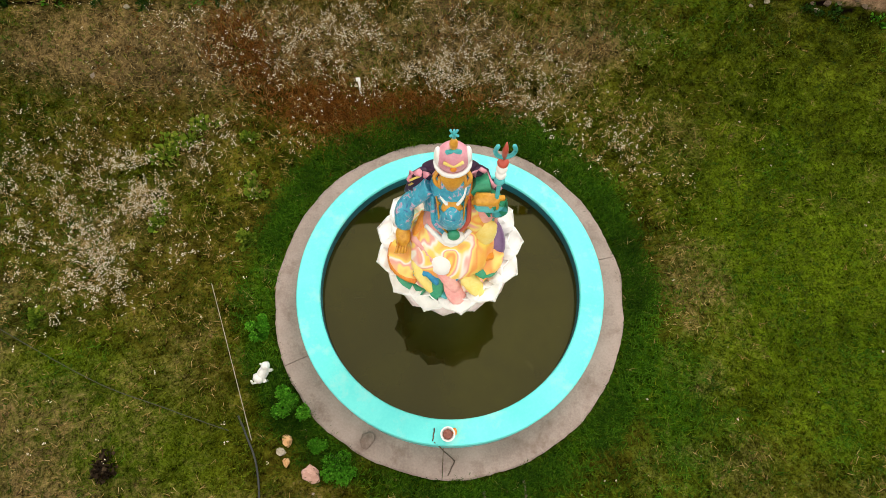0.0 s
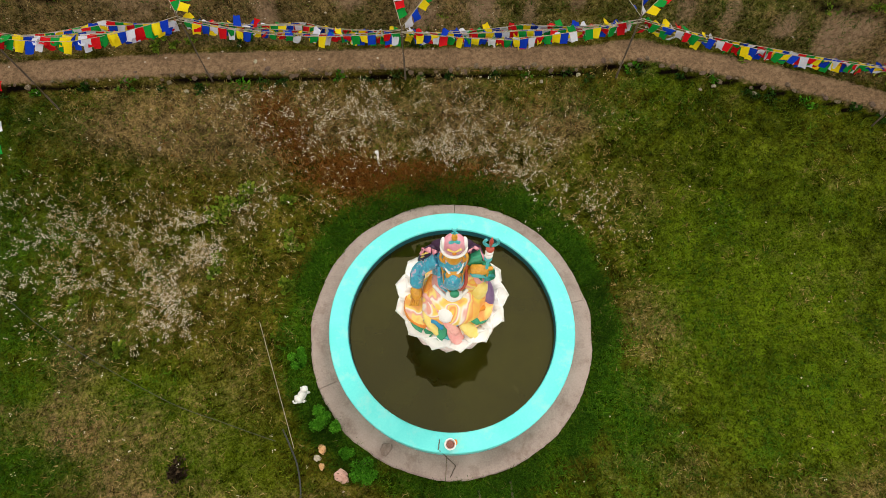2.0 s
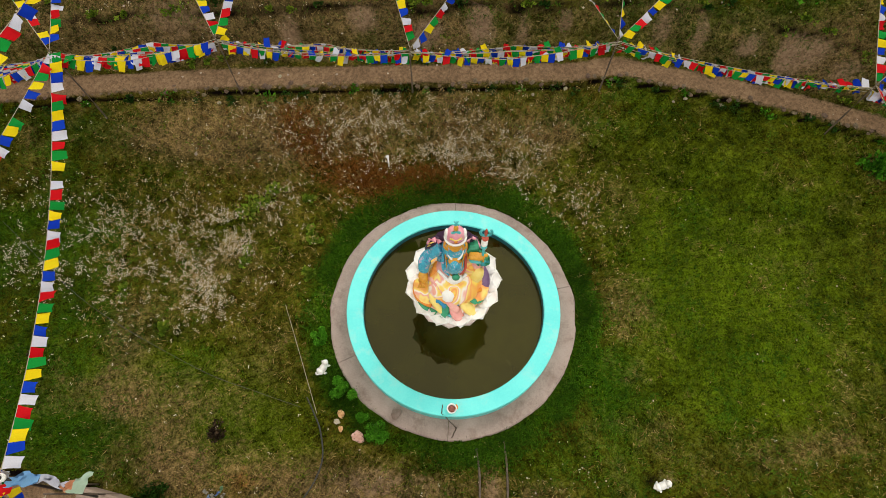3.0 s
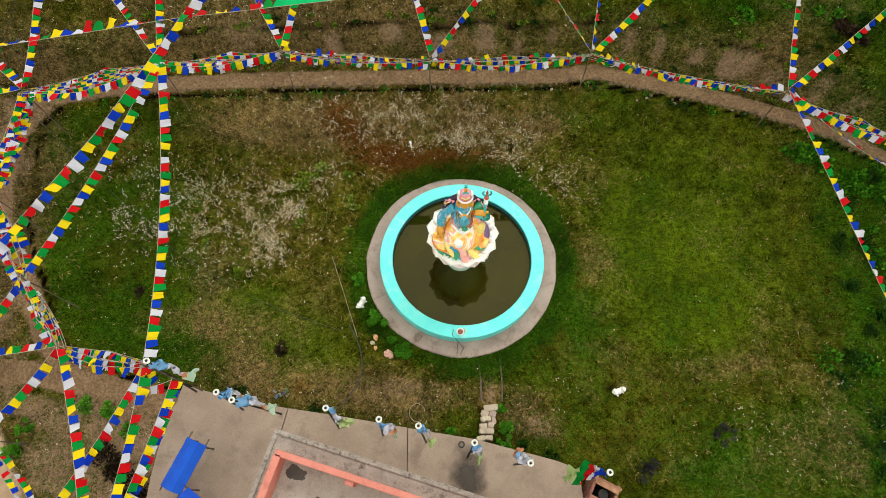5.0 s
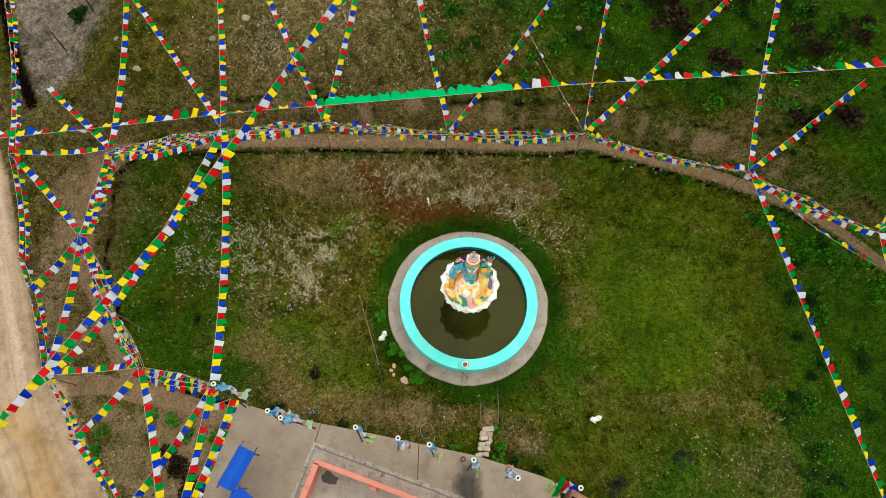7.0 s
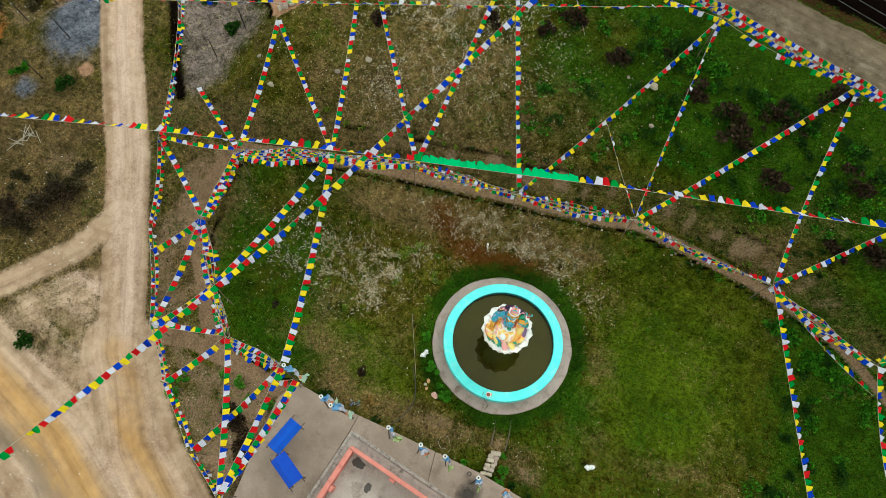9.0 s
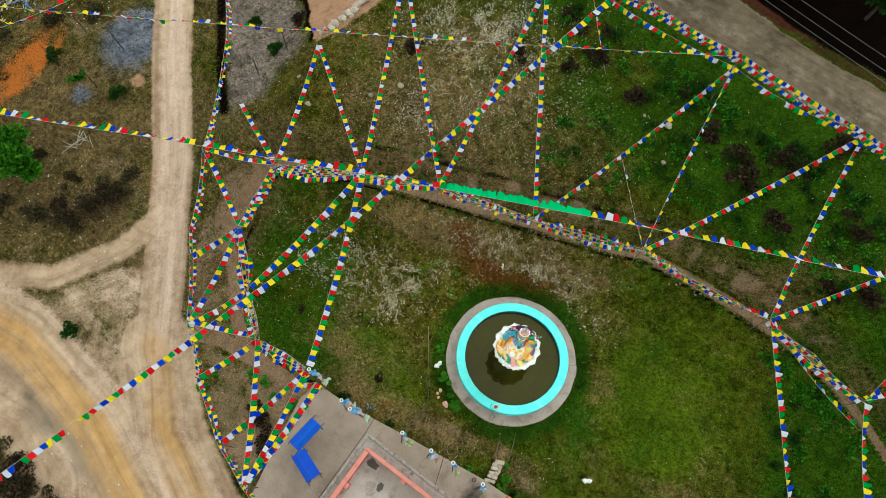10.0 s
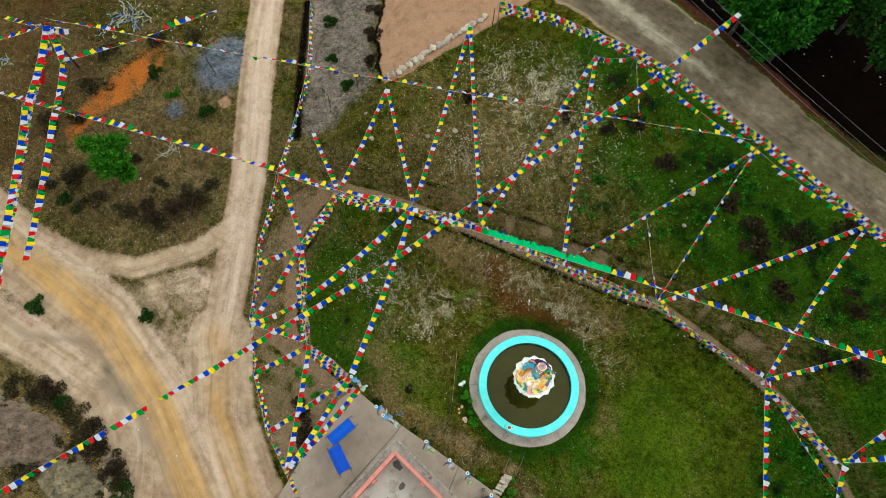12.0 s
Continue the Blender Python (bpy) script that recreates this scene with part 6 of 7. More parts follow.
for x, y, r in ((-7.33, -3.53, 0.28), (6.75, -8.2, 0.38), (9.83, -6.98, 0.30), (-13.4, -1.1, 0.14)):
    bush(x, y, r, TWIG if x < 0 else SOOT, "dark withered clump on the lawn", 220, 0.12, 0.35, "withered clumps", "withered_clump", "withered plant", False)
for x, y, r in ((-9.2, -5.35, 0.3), (-8.9, -5.2, 0.24), (-5.8, -5.9, 0.2), (2.2, -7.45, 0.22), (3.3, -7.75, 0.25)):
    bush(x, y, r, LEAF_DARK, "low green weeds along the terrace edge", 240, 0.10, 0.5, "weed clumps", "weed_clump", "weed", False)
rr = random.Random(31)
for i in range(26):
    t = i / 25
    x = 14.6 + 5.6 * t + rr.gauss(0, 0.35)
    y = float(path_line(x)) - 1.1 - 0.5 * rr.random() + rr.gauss(0, 0.35)
    bush(x, y, rr.uniform(0.22, 0.42), LEAF, "broad-leaved green weeds below the path", 120, 0.17, 0.5, "weeds below the path", "weed_clump", "weed", False)
for i in range(40):
    x, y = rr.uniform(14.5, 21.5), rr.uniform(-9, 3.5)
    if y > float(path_line(x)) - 0.8:
        continue
    bush(x, y, rr.uniform(0.25, 0.5), LEAF_DARK if i % 3 else LEAF, "broad-leaved dark weeds at the end of the lawn", 150, 0.15, 0.45, "weeds below the path", "weed_clump", "weed", False)
for i in range(34):
    x = -16 + 34 * i / 33 + rr.gauss(0, 0.3)
    bush(x, float(path_line(x)) - 0.22 + rr.gauss(0, 0.08), rr.uniform(0.10, 0.24), LEAF_DARK if i % 3 else LEAF, "small green weeds along the foot path", 70, 0.10, 0.6, "weeds along the path", "weed_clump", "weed", False)
for i in range(70):
    x = rr.uniform(-14, 19)
    bush(x, float(path_line(x)) + rr.choice((1.2, 1.35, 2.3, 2.6)) + rr.gauss(0, 0.12), rr.uniform(0.12, 0.26), LEAF_YELLOW if i % 3 else LEAF_DARK, "small yellow-green weeds on the bank above the path", 90, 0.11, 0.5, "weeds on the bank", "weed_clump", "weed", False)
for i in range(90):
    x, y = rr.uniform(-2, 19), rr.uniform(9, 20.5)
    if y < float(path_line(x)) + 3 or y > 22.4 - 0.42 * max(0.0, x + 2.0):
        continue
    bush(x, y, rr.uniform(0.25, 0.6), LEAF_DARK if i % 2 else LEAF, "leafy green weeds on the hillside", 150, 0.16, 0.5, "hillside weeds", "weed_clump", "weed", False)
for i in range(46):
    x = rr.uniform(-3, 21)
    y = 22.9 - 0.42 * max(0.0, x + 2.0) - rr.uniform(0.3, 1.9) + rr.gauss(0, 0.2)
    bush(x, y, rr.uniform(0.3, 0.6), (LEAF_DARK, LEAF_DARK, TWIG, LEAF)[i % 4], "dark tangled weeds below the road fence", 160, 0.16, 0.5, "weeds below the fence", "weed_clump", "weed", False)
for i in range(70):
    x, y = rr.uniform(3, 20), rr.uniform(8.5, 18)
    if y < float(path_line(x)) + 2.6 or y > 22.0 - 0.42 * (x + 2.0):
        continue
    bush(x, y, rr.uniform(0.14, 0.34), LEAF if i % 2 else LEAF_DARK, "small broad-leaved weeds on the hillside", 90, 0.13, 0.5, "hillside weeds", "weed_clump", "weed", False)
for x, y, r in ((2.86, 17.2, 0.7), (7.4, 15.8, 0.7), (9.76, 15.1, 0.9), (-5.1, 17.9, 0.5), (-1.9, 17.9, 0.5), (10.4, 13.6, 0.8), (12.4, 12.0, 0.7), (15.05, 17.5, 0.8), (16.5, 8.8, 0.6), (18.4, 8.8, 0.7), (-0.2, 19.2, 0.6), (12.2, 15.6, 0.7), (17.0, 12.2, 0.8), (-12.0, 16.8, 0.4)):
    bush(x, y, r, TWIG, "dark withered bush on the hillside", 420, 0.22, 0.5, "withered bushes", "withered_bush", "bush", True)
for x, y, r, m in ((-28.4, 1.0, 1.6, TWIG), (-27.2, 2.0, 1.0, TWIG), (-36.2, -2.0, 0.8, LEAF_DARK), (-35.4, 9.7, 0.5, LEAF_DARK), (-33.3, 8.7, 0.35, LEAF), (-30.0, 8.4, 0.6, LEAF_DARK), (-36.8, -0.4, 0.8, TWIG), (-30.2, 0.2, 1.1, TWIG),
                   (-26.4, -6.7, 0.5, LEAF_DARK), (-33.9, -9.6, 0.6, LEAF_DARK), (-29.2, -13.7, 1.0, TWIG), (-28.2, -14.2, 0.6, LEAF_DARK), (-24.2, -15.6, 1.0, TWIG), (-22.0, -16.3, 0.9, TWIG), (-25.6, -14.4, 0.8, TWIG), (-20.9, -17.0, 0.6, LEAF_DARK),
                   (-25.3, 19.6, 0.5, LEAF_DARK), (-23.4, 16.4, 0.35, LEAF_DARK), (-21.1, 14.7, 0.45, LEAF_DARK), (-20.7, 17.6, 0.6, TWIG), (-21.6, 19.8, 0.6, TWIG), (-22.4, 22, 0.6, TWIG), (-12.2, -8.6, 0.7, TWIG), (-10.6, -10.6, 0.8, TWIG), (-11.6, -9.8, 0.6, TWIG), (-13.4, -7.6, 0.6, TWIG)):
    bush(x, y, r, m, "dry brown scrub by the lane" if m is TWIG else "dark green shrub by the lane", 800, 0.14, 0.5, "scrub by the lane", "scrub", "bush", True)


def tree(x, y, height, radius, mat, label, count=2600, leaf=0.30, z=None, lean=(0, 0)):
    """Tapered trunk, forking limbs and a ragged crown of separate leaf sprays."""
    rr = random.Random(int(x * 57 + y * 331) & 0xffff)
    ob = thing("tree", x, y, (ground_z(x, y) if z is None else z) - 0.1, label, "tree", "trees")
    bm = bmesh.new()
    tube(bm, [(0, 0, 0), (0.1 + lean[0] * 0.3, 0.05 + lean[1] * 0.3, height * 0.35), (lean[0] * 0.7, lean[1] * 0.7, height * 0.7), (lean[0], lean[1], height * 0.95)], [0.05 * radius + 0.08, 0.045 * radius + 0.06, 0.03 * radius + 0.03, 0.02], 10)
    tips = []
    for k in range(11):
        a, h = rr.uniform(0, 6.28), rr.uniform(0.35, 0.8)
        s = Vector((lean[0] * h, lean[1] * h, height * h))
        e = s + Vector((math.cos(a) * radius * rr.uniform(0.55, 1.0), math.sin(a) * radius * rr.uniform(0.55, 1.0), height * rr.uniform(0.05, 0.22)))
        tube(bm, [s, s.lerp(e, 0.5) + Vector((0, 0, 0.08 * height)), e], [0.05 + 0.012 * radius, 0.035, 0.015], 6)
        tips += [e, s.lerp(e, 0.6) + Vector((0, 0, 0.1 * height))]
    tips.append(Vector((lean[0], lean[1], height)))
    part("trunk", bm, BARK, ob)
    bm = bmesh.new()
    for i in range(count):
        c = tips[rr.randrange(len(tips))]
        d = Vector((rr.gauss(0, 1), rr.gauss(0, 1), rr.gauss(0, 0.7))).normalized()
        p = c + d * radius * 0.36 * rr.uniform(0.35, 1.0)
        a = (d + Vector((rr.gauss(0, 0.4), rr.gauss(0, 0.4), 0.1))).normalized()
        b = a.cross(Vector((rr.gauss(0, 1), rr.gauss(0, 1), rr.gauss(0, 1)))).normalized()
        s = leaf * rr.uniform(0.6, 1.4)
        bm.faces.new([bm.verts.new(p - b * s * 0.2), bm.verts.new(p + a * s * 0.5 - b * s * 0.3), bm.verts.new(p + a * s), bm.verts.new(p + a * s * 0.5 + b * s * 0.3)])
    part("crown", bm, mat, ob)
    return ob


tree(-33.0, 1.2, 3.6, 1.55, LEAF, "young green tree with feathery foliage on waste ground", 5200, 0.26, lean=(-0.9, 0.9))
for x, y, h, r, m in ((7.0, 28.4, 4.6, 1.6, LEAF_FOREST), (5.6, 27.6, 3.8, 1.1, LEAF_FOREST), (3.7, 29.4, 4.6, 1.5, LEAF_FOREST), (7.8, 31.2, 5.0, 1.6, LEAF_FOREST), (5.4, 31.0, 5.0, 1.5, LEAF_FOREST), (15.8, 27.6, 3.6, 0.9, LEAF_DARK), (13.6, 30.5, 4.4, 1.4, LEAF_DARK), (1.6, 36.5, 7.0, 2.2, LEAF_DARK), (11.0, 33.0, 5.0, 1.6, LEAF_DARK)):
    tree(x, y, h, r, m, "broadleaved tree with bright crown above the dark slope", 3000, 0.34)

# ---------------------------------------------------------------- stones, litter and poles
rr = random.Random(77)
for x, y, r in ((3.5, 16.1, 0.22), (5.4, 13.65, 0.30), (5.0, 15.9, 0.55), (-11.9, 14.0, 0.45), (3.28, 12.0, 0.26), (-13.6, 13.0, 0.35), (-8.9, 5.85, 0.14), (-8.2, 7.75, 0.16), (-6.05, 8.7, 0.14), (8.6, 7.6, 0.15), (9.85, 7.3, 0.16), (8.15, 7.5, 0.12), (4.3, 8.12, 0.15), (3.1, 7.9, 0.13), (-17.4, 11.3, 0.4), (-18.6, 12.8, 0.25)):
    boulder("field_stone", x, y, r * 0.52, STONE_DULL, "weathered pale field stone in the grass", 0.55, int(x * 10 + 500), group="field stones")
for i in range(14):
    x, y = -31 + 11 * rr.random(), -19 + 4 * rr.random()
    boulder("bank_rock", x, y, rr.uniform(0.2, 0.5), STONE_BANK, "brown weathered rock on the roadside bank", 0.3, 600 + i, group="bank rocks")

def outcrop(cx, cy, rx, ry, high, label, seed):
    """A ledge of layered rock breaking out of the bank, sunk into the ground at its rim."""
    n = 64
    u = np.linspace(-1.15, 1.15, n)
    U, V = np.meshgrid(u, u, indexing="ij")
    X, Y = cx + rx * U, cy + ry * V
    edge = 1 - ease(0.55, 1.1, np.hypot(U, V) + 0.16 * fractal(X, Y, 1.1, seed))
    steps_h = np.abs(fractal(X, Y, 0.8, seed + 1)) * 0.6 + 0.4 * (np.floor(3 * (V + 0.5 * U + 0.3 * fractal(X, Y, 0.9, seed + 2))) / 3)
    Z = land(X, Y) - 0.25 + edge * (0.35 + high * (0.5 + 0.6 * steps_h) + 0.20 * fractal(X, Y, 3.0, seed + 3) + 0.10 * fractal(X, Y, 7.0, seed + 4))
    idx = np.arange(n * n).reshape(n, n)
    quads = np.stack([idx[:-1, :-1], idx[1:, :-1], idx[1:, 1:], idx[:-1, 1:]], -1).reshape(-1, 4)
    me = mesh_from("rock_outcrop", np.stack([X, Y, Z], -1).reshape(-1, 3).tolist(), quads.tolist(), STONE_BANK)
    return tagged(new("rock_outcrop", me), label, "rock", "rock outcrops")


outcrop(-29.2, -17.0, 3.6, 2.0, 0.9, "brown layered rock ledge on the roadside bank", 41)
outcrop(-24.2, -18.0, 2.6, 1.5, 0.7, "low brown rock ledge on the roadside bank", 47)
outcrop(-33.6, -16.2, 2.2, 1.6, 0.8, "weathered rock ledge on the roadside bank", 53)
for x, y, r in ((-31.9, -14.7, 0.8), (-30.2, -14.4, 0.8), (-28.7, -14.0, 0.8), (-27.4, -14.3, 0.7), (-26.0, -14.8, 0.9), (-25.2, -15.7, 0.9), (-24.0, -15.9, 0.8), (-22.6, -16.2, 0.7), (-21.6, -17.0, 0.8), (-26.4, -16.4, 0.9), (-26.9, -18.2, 0.9), (-21.9, -18.6, 0.8), (-29.8, -17.6, 0.6), (-28.2, -16.2, 0.5), (-31.2, -16.6, 0.7), (-24.9, -17.4, 0.5), (-32.4, -15.6, 0.7), (-27.8, -18.4, 0.6)):
    bush(x, y, r, SCRUBGRASS, "dark matted scrub round the rock ledge", 900, 0.14, 0.3, "matted scrub", "scrub", "bush", False)
for x, y, r in ((-36.5, 0.4, 1.0), (-28.9, 0.6, 0.9), (-27.6, 2.4, 0.8), (-29.4, -0.4, 0.9), (-33.4, 3.2, 0.5), (-39.9, 6.8, 1.1), (-38.9, 4.1, 0.8), (-36.8, 12.1, 0.9), (-34.1, 13.7, 0.8), (-39.7, 9.7, 1.0), (-34.6, -1.2, 0.9), (-31.8, -0.9, 0.8), (-26.6, 3.4, 0.6), (-30.6, 2.2, 0.5), (-41.2, 3.0, 1.0), (-38.4, -1.4, 0.9)):
    bush(x, y, r, SCRUBGRASS, "dark low scrub on waste ground", 900, 0.14, 0.28, "low scrub", "scrub", "bush", False)
edge_meshes = []
for k in range(5):
    bm = bmesh.new()
    bmesh.ops.create_icosphere(bm, subdivisions=1, radius=1.0)
    for v in bm.verts:
        v.co = v.co * (1 + 0.5 * noise.noise(v.co * 1.3 + Vector((9 * k, 0, 0))))
        v.co.z *= 0.6
    me = bpy.data.meshes.new("edge_stone")
    bm.to_mesh(me)
    bm.free()
    me.materials.append(STONE_BANK)
    edge_meshes.append(me)
for i in range(130):
    x = -15.5 + 36 * i / 129 + rr.gauss(0, 0.08)
    y = float(path_line(x)) + 0.02 + rr.gauss(0, 0.07)
    s = rr.uniform(0.03, 0.10)
    ob = new("edge_stone", edge_meshes[i % 5])
    ob.matrix_world = pose(x, y, ground_z(x, y) + 0.02, 0, 0, rr.uniform(0, 360)) @ Matrix.Diagonal((s * 1.3, s, s, 1))
    tagged(ob, "weathered stone set along the edge of the path", "stone", "path edge stones")
for i in range(30):
    t = i / 29
    x = -18.2 + 4.4 * t + rr.gauss(0, 0.1)
    y = 16.0 + 8.0 * t + rr.gauss(0, 0.12)
    boulder("wall_stone", x, y, rr.uniform(0.22, 0.36), STONE, "pale stone of a tumbled boundary wall", 0.8, 700 + i, group="boundary wall stones", sub=1)

for x, y, lean in ((-34.0, 11.9, -0.5), (-30.9, 11.4, -0.5), (-34.7, 9.1, -0.5), (-31.5, 8.4, -0.45), (-36.4, 3.4, -0.4), (-32.8, 13.6, -0.4), (-20.2, 14.6, 0.1), (-21.4, 12.4, 0.1), (-13.0, 23.4, 0.1)):
    post("stake", x, y, ground_z(x, y) - 0.2, ground_z(x, y) + 1.9, 0.035, METAL_BLACK, "thin dark stake standing in waste ground", "stakes", lean * 0.3)

# brushwood heap
heap = thing("brushwood_heap", -31.0, 4.6, ground_z(-31.0, 4.6), "heap of pale dry branches on waste ground", "branches")
for k in range(14):
    a = rr.uniform(0, 6.28)
    p = Vector((rr.gauss(0, 0.35), rr.gauss(0, 0.35), rr.uniform(0.03, 0.25)))
    d = Vector((math.cos(a), math.sin(a), rr.uniform(-0.1, 0.15))) * rr.uniform(0.4, 0.8)
    bm = bmesh.new()
    tube(bm, [p - d, p + Vector((0, 0, 0.03)), p + d], [0.02, 0.025, 0.012], 5)
    part("branch", bm, ROPE, heap)

# heaps of old flags and white rags by the mast
RAG = cloth("dirty_white_cotton", (0.30, 0.29, 0.26), (0.42, 0.41, 0.38))


def rag_heap(x, y, size, n, label):
    heap = thing("rag_heap", x, y, ground_z(x, y), label, "rags", "rag heaps")
    for k in range(n):
        p = Vector((rr.gauss(0, 0.45) * size, rr.gauss(0, 0.35) * size, rr.uniform(0.03, 0.3)))
        a, w = rr.uniform(0, 6.28), rr.uniform(0.02, 0.06)
        rows = []
        bm = bmesh.new()
        for i in range(6):
            a += rr.gauss(0, 0.5)
            p = p + Vector((math.cos(a), math.sin(a), rr.gauss(0, 0.2))) * 0.16 * size
            p.z = min(0.45, max(0.03, p.z))
            rows.append([bm.verts.new(p + Vector((-math.sin(a) * w * j, math.cos(a) * w * j, 0.05 * math.sin(2 * i + j)))) for j in (-1, 0, 1)])
        for q0, q1 in zip(rows, rows[1:]):
            for j in (0, 1):
                bm.faces.new((q0[j], q1[j], q1[j + 1], q0[j + 1]))
        part("rag", bm, [RAG, RAG, FADED[0], RAG, FADED[4], FADED[3]][rr.randrange(6)], heap)


rag_heap(-39.9, 13.2, 1.3, 40, "heap of old white rags and torn flags on scrub")
rag_heap(-40.6, 11.0, 0.7, 10, "small heap of torn flags below the mast")
rag_heap(-47.2, 5.9, 0.9, 10, "tangle of white cloth strips on waste ground")
rag_heap(-7.17, -5.39, 0.22, 6, "crumpled white rag at the edge of the terrace")
bm = bmesh.new()
rows = []
for i in range(14):
    t = i / 13
    rows.append([bm.verts.new((-41.5 - 0.9 * t + 0.05 * math.sin(5 * t + j), 7.6 - 2.6 * t + 0.08 * math.sin(9 * t), 7.1 - 3.6 * t - 0.16 * j + 0.05 * math.sin(11 * t + 2 * j))) for j in range(5)])
for q0, q1 in zip(rows, rows[1:]):
    for j in range(4):
        bm.faces.new((q0[j], q1[j], q1[j + 1], q0[j + 1])).smooth = True
for v in bm.verts:
    v.co.x += 0.12 * noise.noise(v.co * 1.7)
tagged(part("red_drape", bm, FLAGS[2]), "long red cloth drape hanging from the mast", "cloth")

# power lines over the road
for k, (a, b) in enumerate((((-6.5, 29.6, 10.9), (25.5, 12.3, 11.0)), ((-6.2, 29.5, 11.4), (25.2, 12.6, 11.5)), ((-5.4, 29.4, 11.9), (25.0, 12.9, 12.0)))):
    bm = bmesh.new()
    tube(bm, [Vector(a).lerp(Vector(b), i / 24) - Vector((0, 0, 4 * 0.5 * (i / 24) * (1 - i / 24))) for i in range(25)], 0.009, 6)
    tagged(part("power_line", bm, surface("grey_wire", (0.09, 0.09, 0.09), (0.16, 0.16, 0.16), 0.6, 5, 20, 0.0, 0.3)), "grey overhead electric wire above the road", "wire", "power lines")


def scatter_bits(name, n, region, size, mat, label, category, seed, high=0.0):
    """Many small loose bits in one mesh: too many to count."""
    r0 = np.random.RandomState(seed)
    verts, faces = [], []
    made = 0
    while made < n:
        x, y = r0.uniform(region[0], region[1]), r0.uniform(region[2], region[3])
        if math.hypot(x, y) < 4.15 or (-10.9 < x < 4.1 and y < -5.0 - 0.24 * (x + 10.7) + 0.15):
            continue
        z = ground_z(x, y) + 0.03 + high
        s, a = size * r0.uniform(0.5, 1.5), r0.uniform(0, 6.28)
        u, v = s * math.cos(a), s * math.sin(a)
        b = len(verts)
        h = s * 0.5
        verts += [(x + u, y + v, z), (x - v * 0.8, y + u * 0.8, z), (x - u, y - v, z), (x + v * 0.8, y - u * 0.8, z), (x + 0.2 * u, y + 0.2 * v, z + h)]
        faces += [(b, b + 1, b + 4), (b + 1, b + 2, b + 4), (b + 2, b + 3, b + 4), (b + 3, b, b + 4)]
        made += 1
    return tagged(new(name, mesh_from(name, verts, faces, mat)), label, category, kind="stuff")


scatter_bits("pebbles", 130, (-16, 16, -8, 8), 0.026, STONE, "small pale pebbles strewn over the lawn", "pebbles", 1)
scatter_bits("pebbles", 45, (1.5, 4.5, -6.5, -4.0), 0.026, STONE, "small pale pebbles strewn beside the walk", "pebbles", 2)
scatter_bits("litter", 170, (-38, -25, -3.5, 4), 0.035, PLASTERWHITE, "scattered white litter on waste ground", "litter", 3)
scatter_bits("litter", 30, (-27, -19, -16, -12), 0.03, PLASTERWHITE, "scattered pale litter on the roadside", "litter", 4)
scatter_bits("litter", 80, (-41, -33, 12, 18), 0.04, PLASTERWHITE, "white rags and litter strewn on waste ground", "litter", 7)
scatter_bits("rubble", 300, (-17, 18, 8.6, 20), 0.045, STONE, "pale rubble strewn over the hillside", "rubble", 5)
scatter_bits("rubble", 30, (0, 18, 28.5, 33), 0.08, STONE, "pale rubble below the trees", "rubble", 6)


# ---------------------------------------------------------------- grass, straw and seed heads
def meadow(name, n, region, weight, mat, label, length, width, lean, seed, blades=3, up=0.0):
    """Tufts of narrow blades over a region, thinned by the ground cover."""
    r0 = np.random.RandomState(seed)
    x, y = r0.uniform(region[0], region[1], n), r0.uniform(region[2], region[3], n)
    c = cover(x, y)
    blocked = np.clip(c["sand"] * 1.3 + c["bare"] + c["trail"] * 1.2 + c["gravel"] * 0.9 + c["orange"] + c["slate"] + c["forest"], 0, 1)
    keep = (r0.rand(n) < weight(x, y, c) * (1 - blocked)) & (np.hypot(x, y) > 3.98)
    keep &= in_shape(x, y, [(-10.85, -5.2), (-8.47, -5.72), (-4.9, -6.32), (0.3, -7.25), (3.8, -8.25), (4.1, -9.4), (4.1, -22), (-12, -22), (-11.1, -7)]) < 0.5
    keep &= (y < 40) & ~((np.abs(x - 0.95) < 0.5) & (np.abs(y + 6.3) < 0.95))
    x, y = np.repeat(x[keep], blades), np.repeat(y[keep], blades)
    m = len(x)
    loose = 0.028 if up else 0.035
    x, y = x + r0.normal(0, loose, m), y + r0.normal(0, loose, m)
    z = land(x, y) + 0.01 + up * r0.uniform(0.4, 1.0, m)
    a, t, L = r0.uniform(0, 6.28, m), np.radians(r0.uniform(lean[0], lean[1], m)), length * r0.uniform(0.5, 1.3, m)
    dx, dy, dz = np.sin(t) * np.cos(a) * L, np.sin(t) * np.sin(a) * L, np.cos(t) * L
    wx, wy = -np.sin(a) * width * 0.5, np.cos(a) * width * 0.5
    v = np.empty((m, 3, 3))
    v[:, 0] = np.stack([x - wx, y - wy, z], -1)
    v[:, 1] = np.stack([x + wx, y + wy, z], -1)
    v[:, 2] = np.stack([x + dx, y + dy, z + dz], -1)
    if up:
        v = np.concatenate([v[:, :2], np.stack([x + dx + wx, y + dy + wy, z + dz], -1)[:, None], np.stack([x + dx - wx, y + dy - wy, z + dz], -1)[:, None]], 1)
    k = v.shape[1]
    me = bpy.data.meshes.new(name)
    me.vertices.add(m * k)
    me.vertices.foreach_set("co", v.reshape(-1))
    me.loops.add(m * k)
    me.loops.foreach_set("vertex_index", np.arange(m * k, dtype=np.int32))
    me.polygons.add(m)
    me.polygons.foreach_set("loop_start", np.arange(0, m * k, k, dtype=np.int32))
    me.update(calc_edges=True)
    me.materials.append(mat)
    return tagged(new(name, me), label, "grass", kind="stuff")


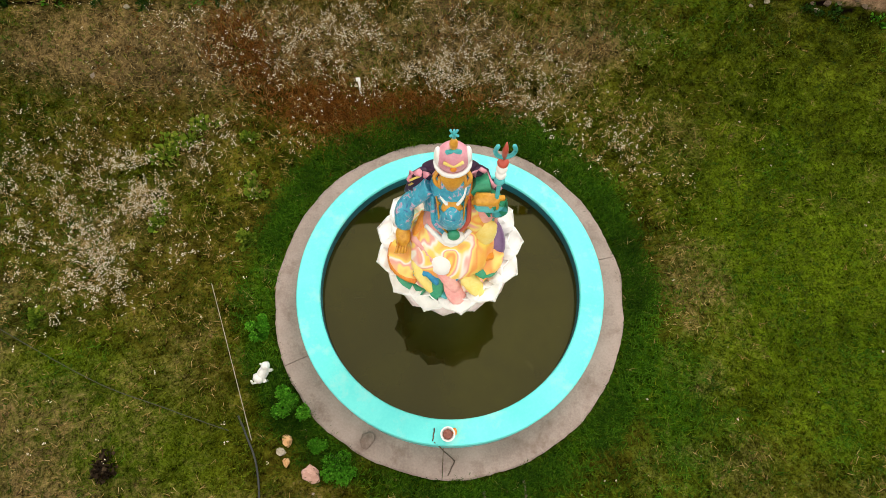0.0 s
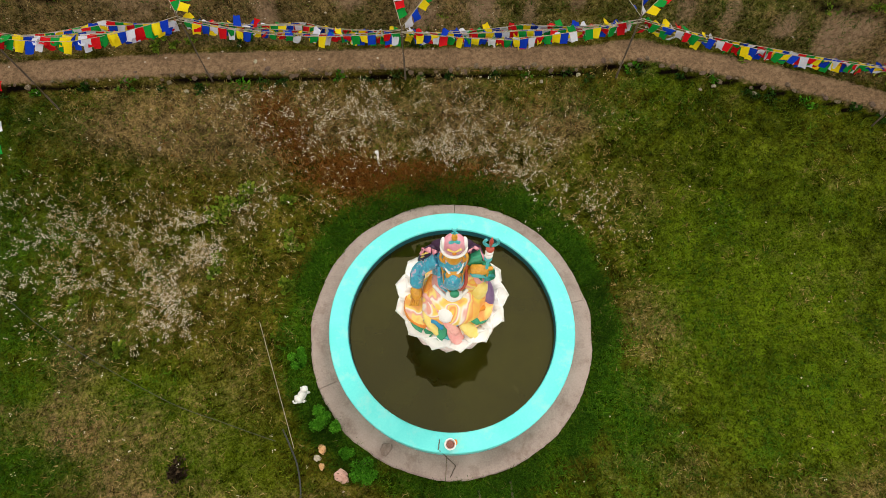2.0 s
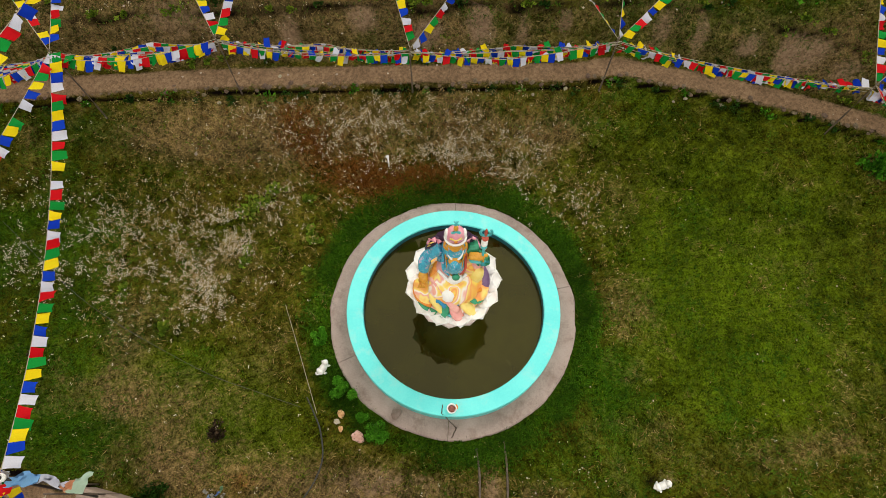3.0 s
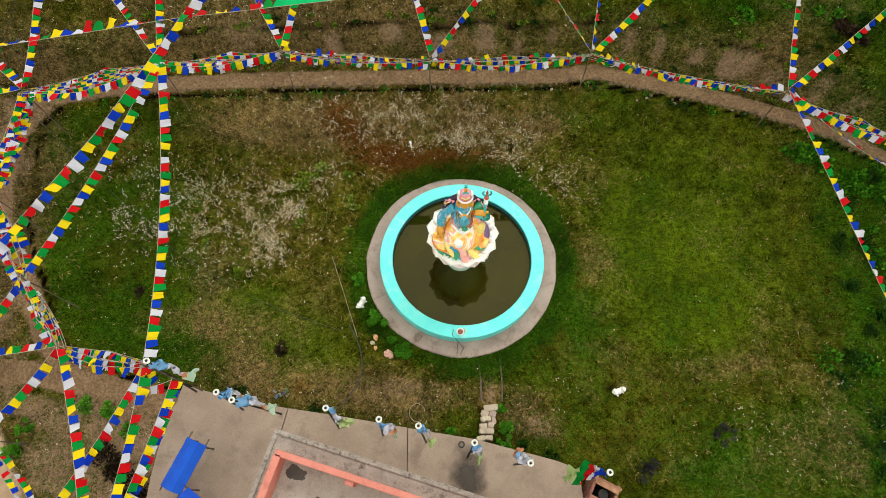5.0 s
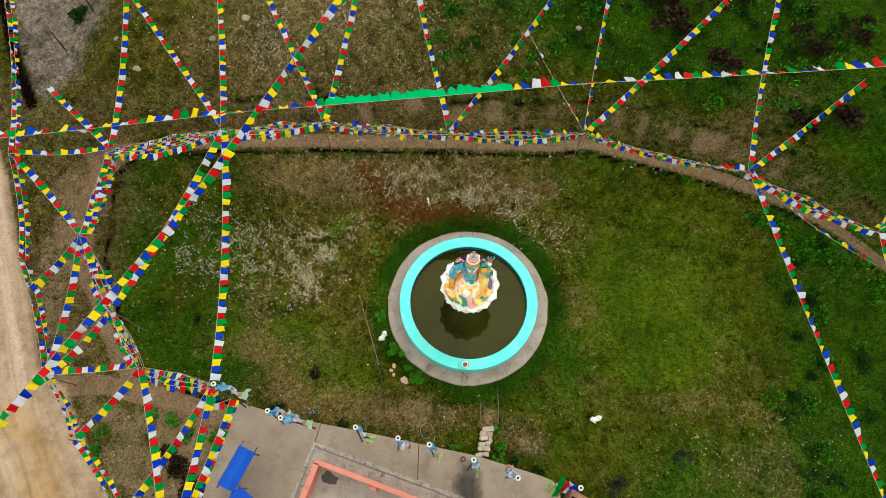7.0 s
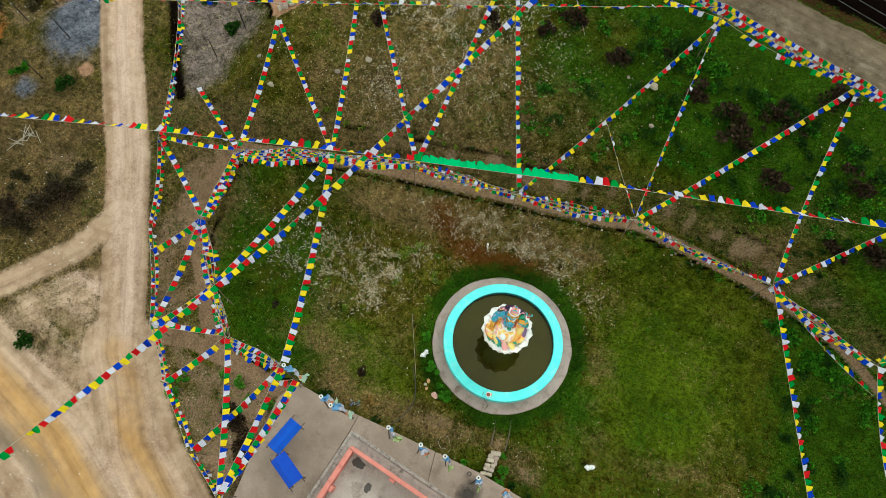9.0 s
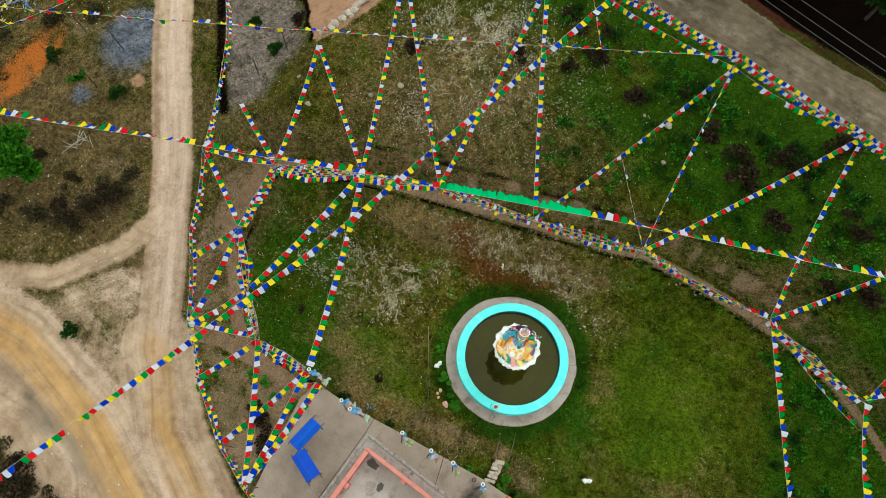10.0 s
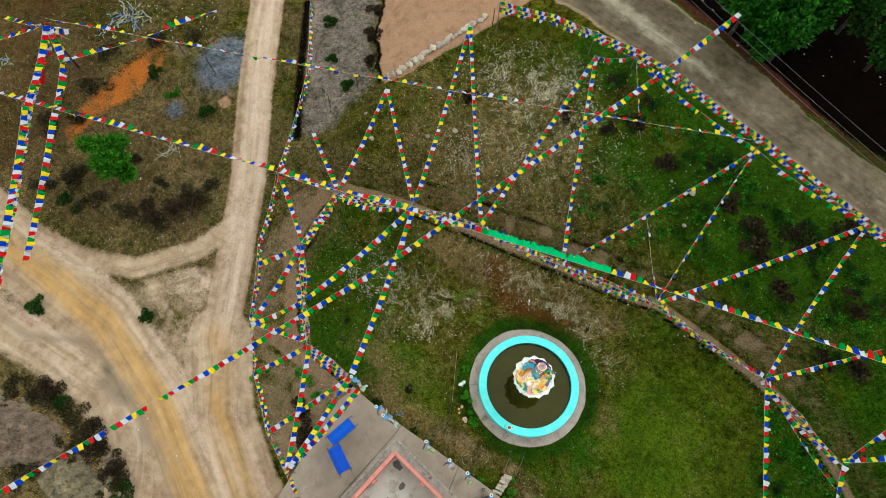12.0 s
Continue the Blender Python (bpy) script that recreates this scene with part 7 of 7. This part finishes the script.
AREA = (-26, 22, -10, 25)
patch = lambda x, y, k, s: blotch(x, y, 1.3 / k, s)
meadow("grass", 190000, AREA, lambda x, y, c: np.clip(0.55 + 0.35 * patch(x, y, 0.9, 21) - 0.5 * c["dry"] - 0.7 * c["rust"] - 0.35 * c["lush"], 0.04, 1), GRASS, "short olive-green meadow grass", 0.13, 0.018, (35, 80), 1)
meadow("lush_grass", 150000, AREA, lambda x, y, c: np.clip(1.1 * c["lush"] + 0.15 * patch(x, y, 0.7, 22) - 0.1, 0, 1), GRASS_LUSH, "deep green grass in the damp parts of the meadow", 0.17, 0.02, (30, 78), 2)
meadow("dry_grass", 90000, AREA, lambda x, y, c: np.clip(0.55 * c["dry"] + 0.16 * patch(x, y, 1.3, 23) + 0.25 * blob(x, y, 4.5, 4.2, 3, 1.2) + 0.3 * blob(x, y, 13, -6, 4, 3) - 0.08, 0, 1), STRAW, "dry straw-coloured grass", 0.17, 0.016, (35, 85), 3)
meadow("pond_grass", 60000, (-5.4, 5.4, -5.4, 5.6), lambda x, y, c: np.clip(1.3 * np.exp(-((np.hypot(x, y) - 4.35) / 0.4) ** 2) * (1.7 * patch(x, y, 1.5, 63) - 0.2 + 0.06 * y) * (np.hypot(x, y) > 4.07), 0, 1), GRASS_LUSH, "rank dark green grass crowding the pond apron", 0.20, 0.022, (25, 70), 9)
meadow("rust_grass", 45000, (-9, 5, 2.5, 9), lambda x, y, c: np.clip(1.3 * c["rust"] + 0.08 * patch(x, y, 1.5, 24) * blob(x, y, -2, 6.5, 6, 2), 0, 1), RUSTBLADE, "rust-brown dead grass", 0.20, 0.018, (20, 75), 4)


def heads(x, y, c):
    w = 1.2 * blob(x, y, -7.6, 3.0, 0.85, 0.75) + 0.55 * blob(x, y, -10.2, 2.3, 2.6, 1.7) + 0.45 * blob(x, y, -8.4, 0.9, 1.5, 0.8) + 0.85 * blob(x, y, -0.2, 5.75, 2.4, 0.65) + 0.55 * blob(x, y, -2.6, 6.9, 3.4, 0.9)
    w = w + 0.35 * blob(x, y, 2.8, 4.6, 2.2, 1.0, -35) + 0.35 * blob(x, y, -5.2, 3.9, 1.2, 0.8) + 0.30 * blob(x, y, -14.0, 3.0, 1.6, 1.6) + 0.8 * blob(x, y, -8.0, 19.5, 3.6, 2.2) + 0.25 * blob(x, y, -6, 15, 5, 3) + 0.25 * blob(x, y, -10.5, 12.5, 2.6, 1.5) + 0.03 * blob(x, y, 13.5, -6.5, 3.5, 2.2)
    w = (w + 0.006 * (x < 4)) * (0.06 + 0.94 * ease(4.7, 5.3, np.hypot(x, y)))
    return np.clip(w * np.clip(1.1 * patch(x, y, 1.1, 25) + 1.5 * patch(x, y, 4.0, 28) - 0.85, 0.05, 1.5), 0, 1)


meadow("seed_heads", 400000, (-20, 18, -9, 23), heads, FLOWER, "whitish grass seed heads above the meadow", 0.026, 0.020, (60, 88), 5, 4, 0.20)
meadow("seed_heads", 60000, (-12, 6, -1, 9), lambda x, y, c: 0.4 * heads(x, y, c) + 0.12 * patch(x, y, 1.2, 29) * ease(4.7, 5.3, np.hypot(x, y)), STRAW, "straw-coloured seed heads above the meadow", 0.075, 0.010, (40, 88), 6, 4, 0.22)
meadow("roadside_grass", 60000, (-46, -18, -14, 22), lambda x, y, c: np.clip(0.45 + 0.3 * patch(x, y, 0.8, 26), 0, 1), SCRUBGRASS, "thin grass on waste ground by the lane", 0.17, 0.026, (40, 85), 7)
meadow("dry_roadside_grass", 50000, (-46, -16, -20, 22), lambda x, y, c: np.clip(0.22 * patch(x, y, 0.9, 27) + 0.12 * c["dry"], 0, 1), STRAW, "dry grass on waste ground by the lane", 0.18, 0.024, (40, 88), 8)
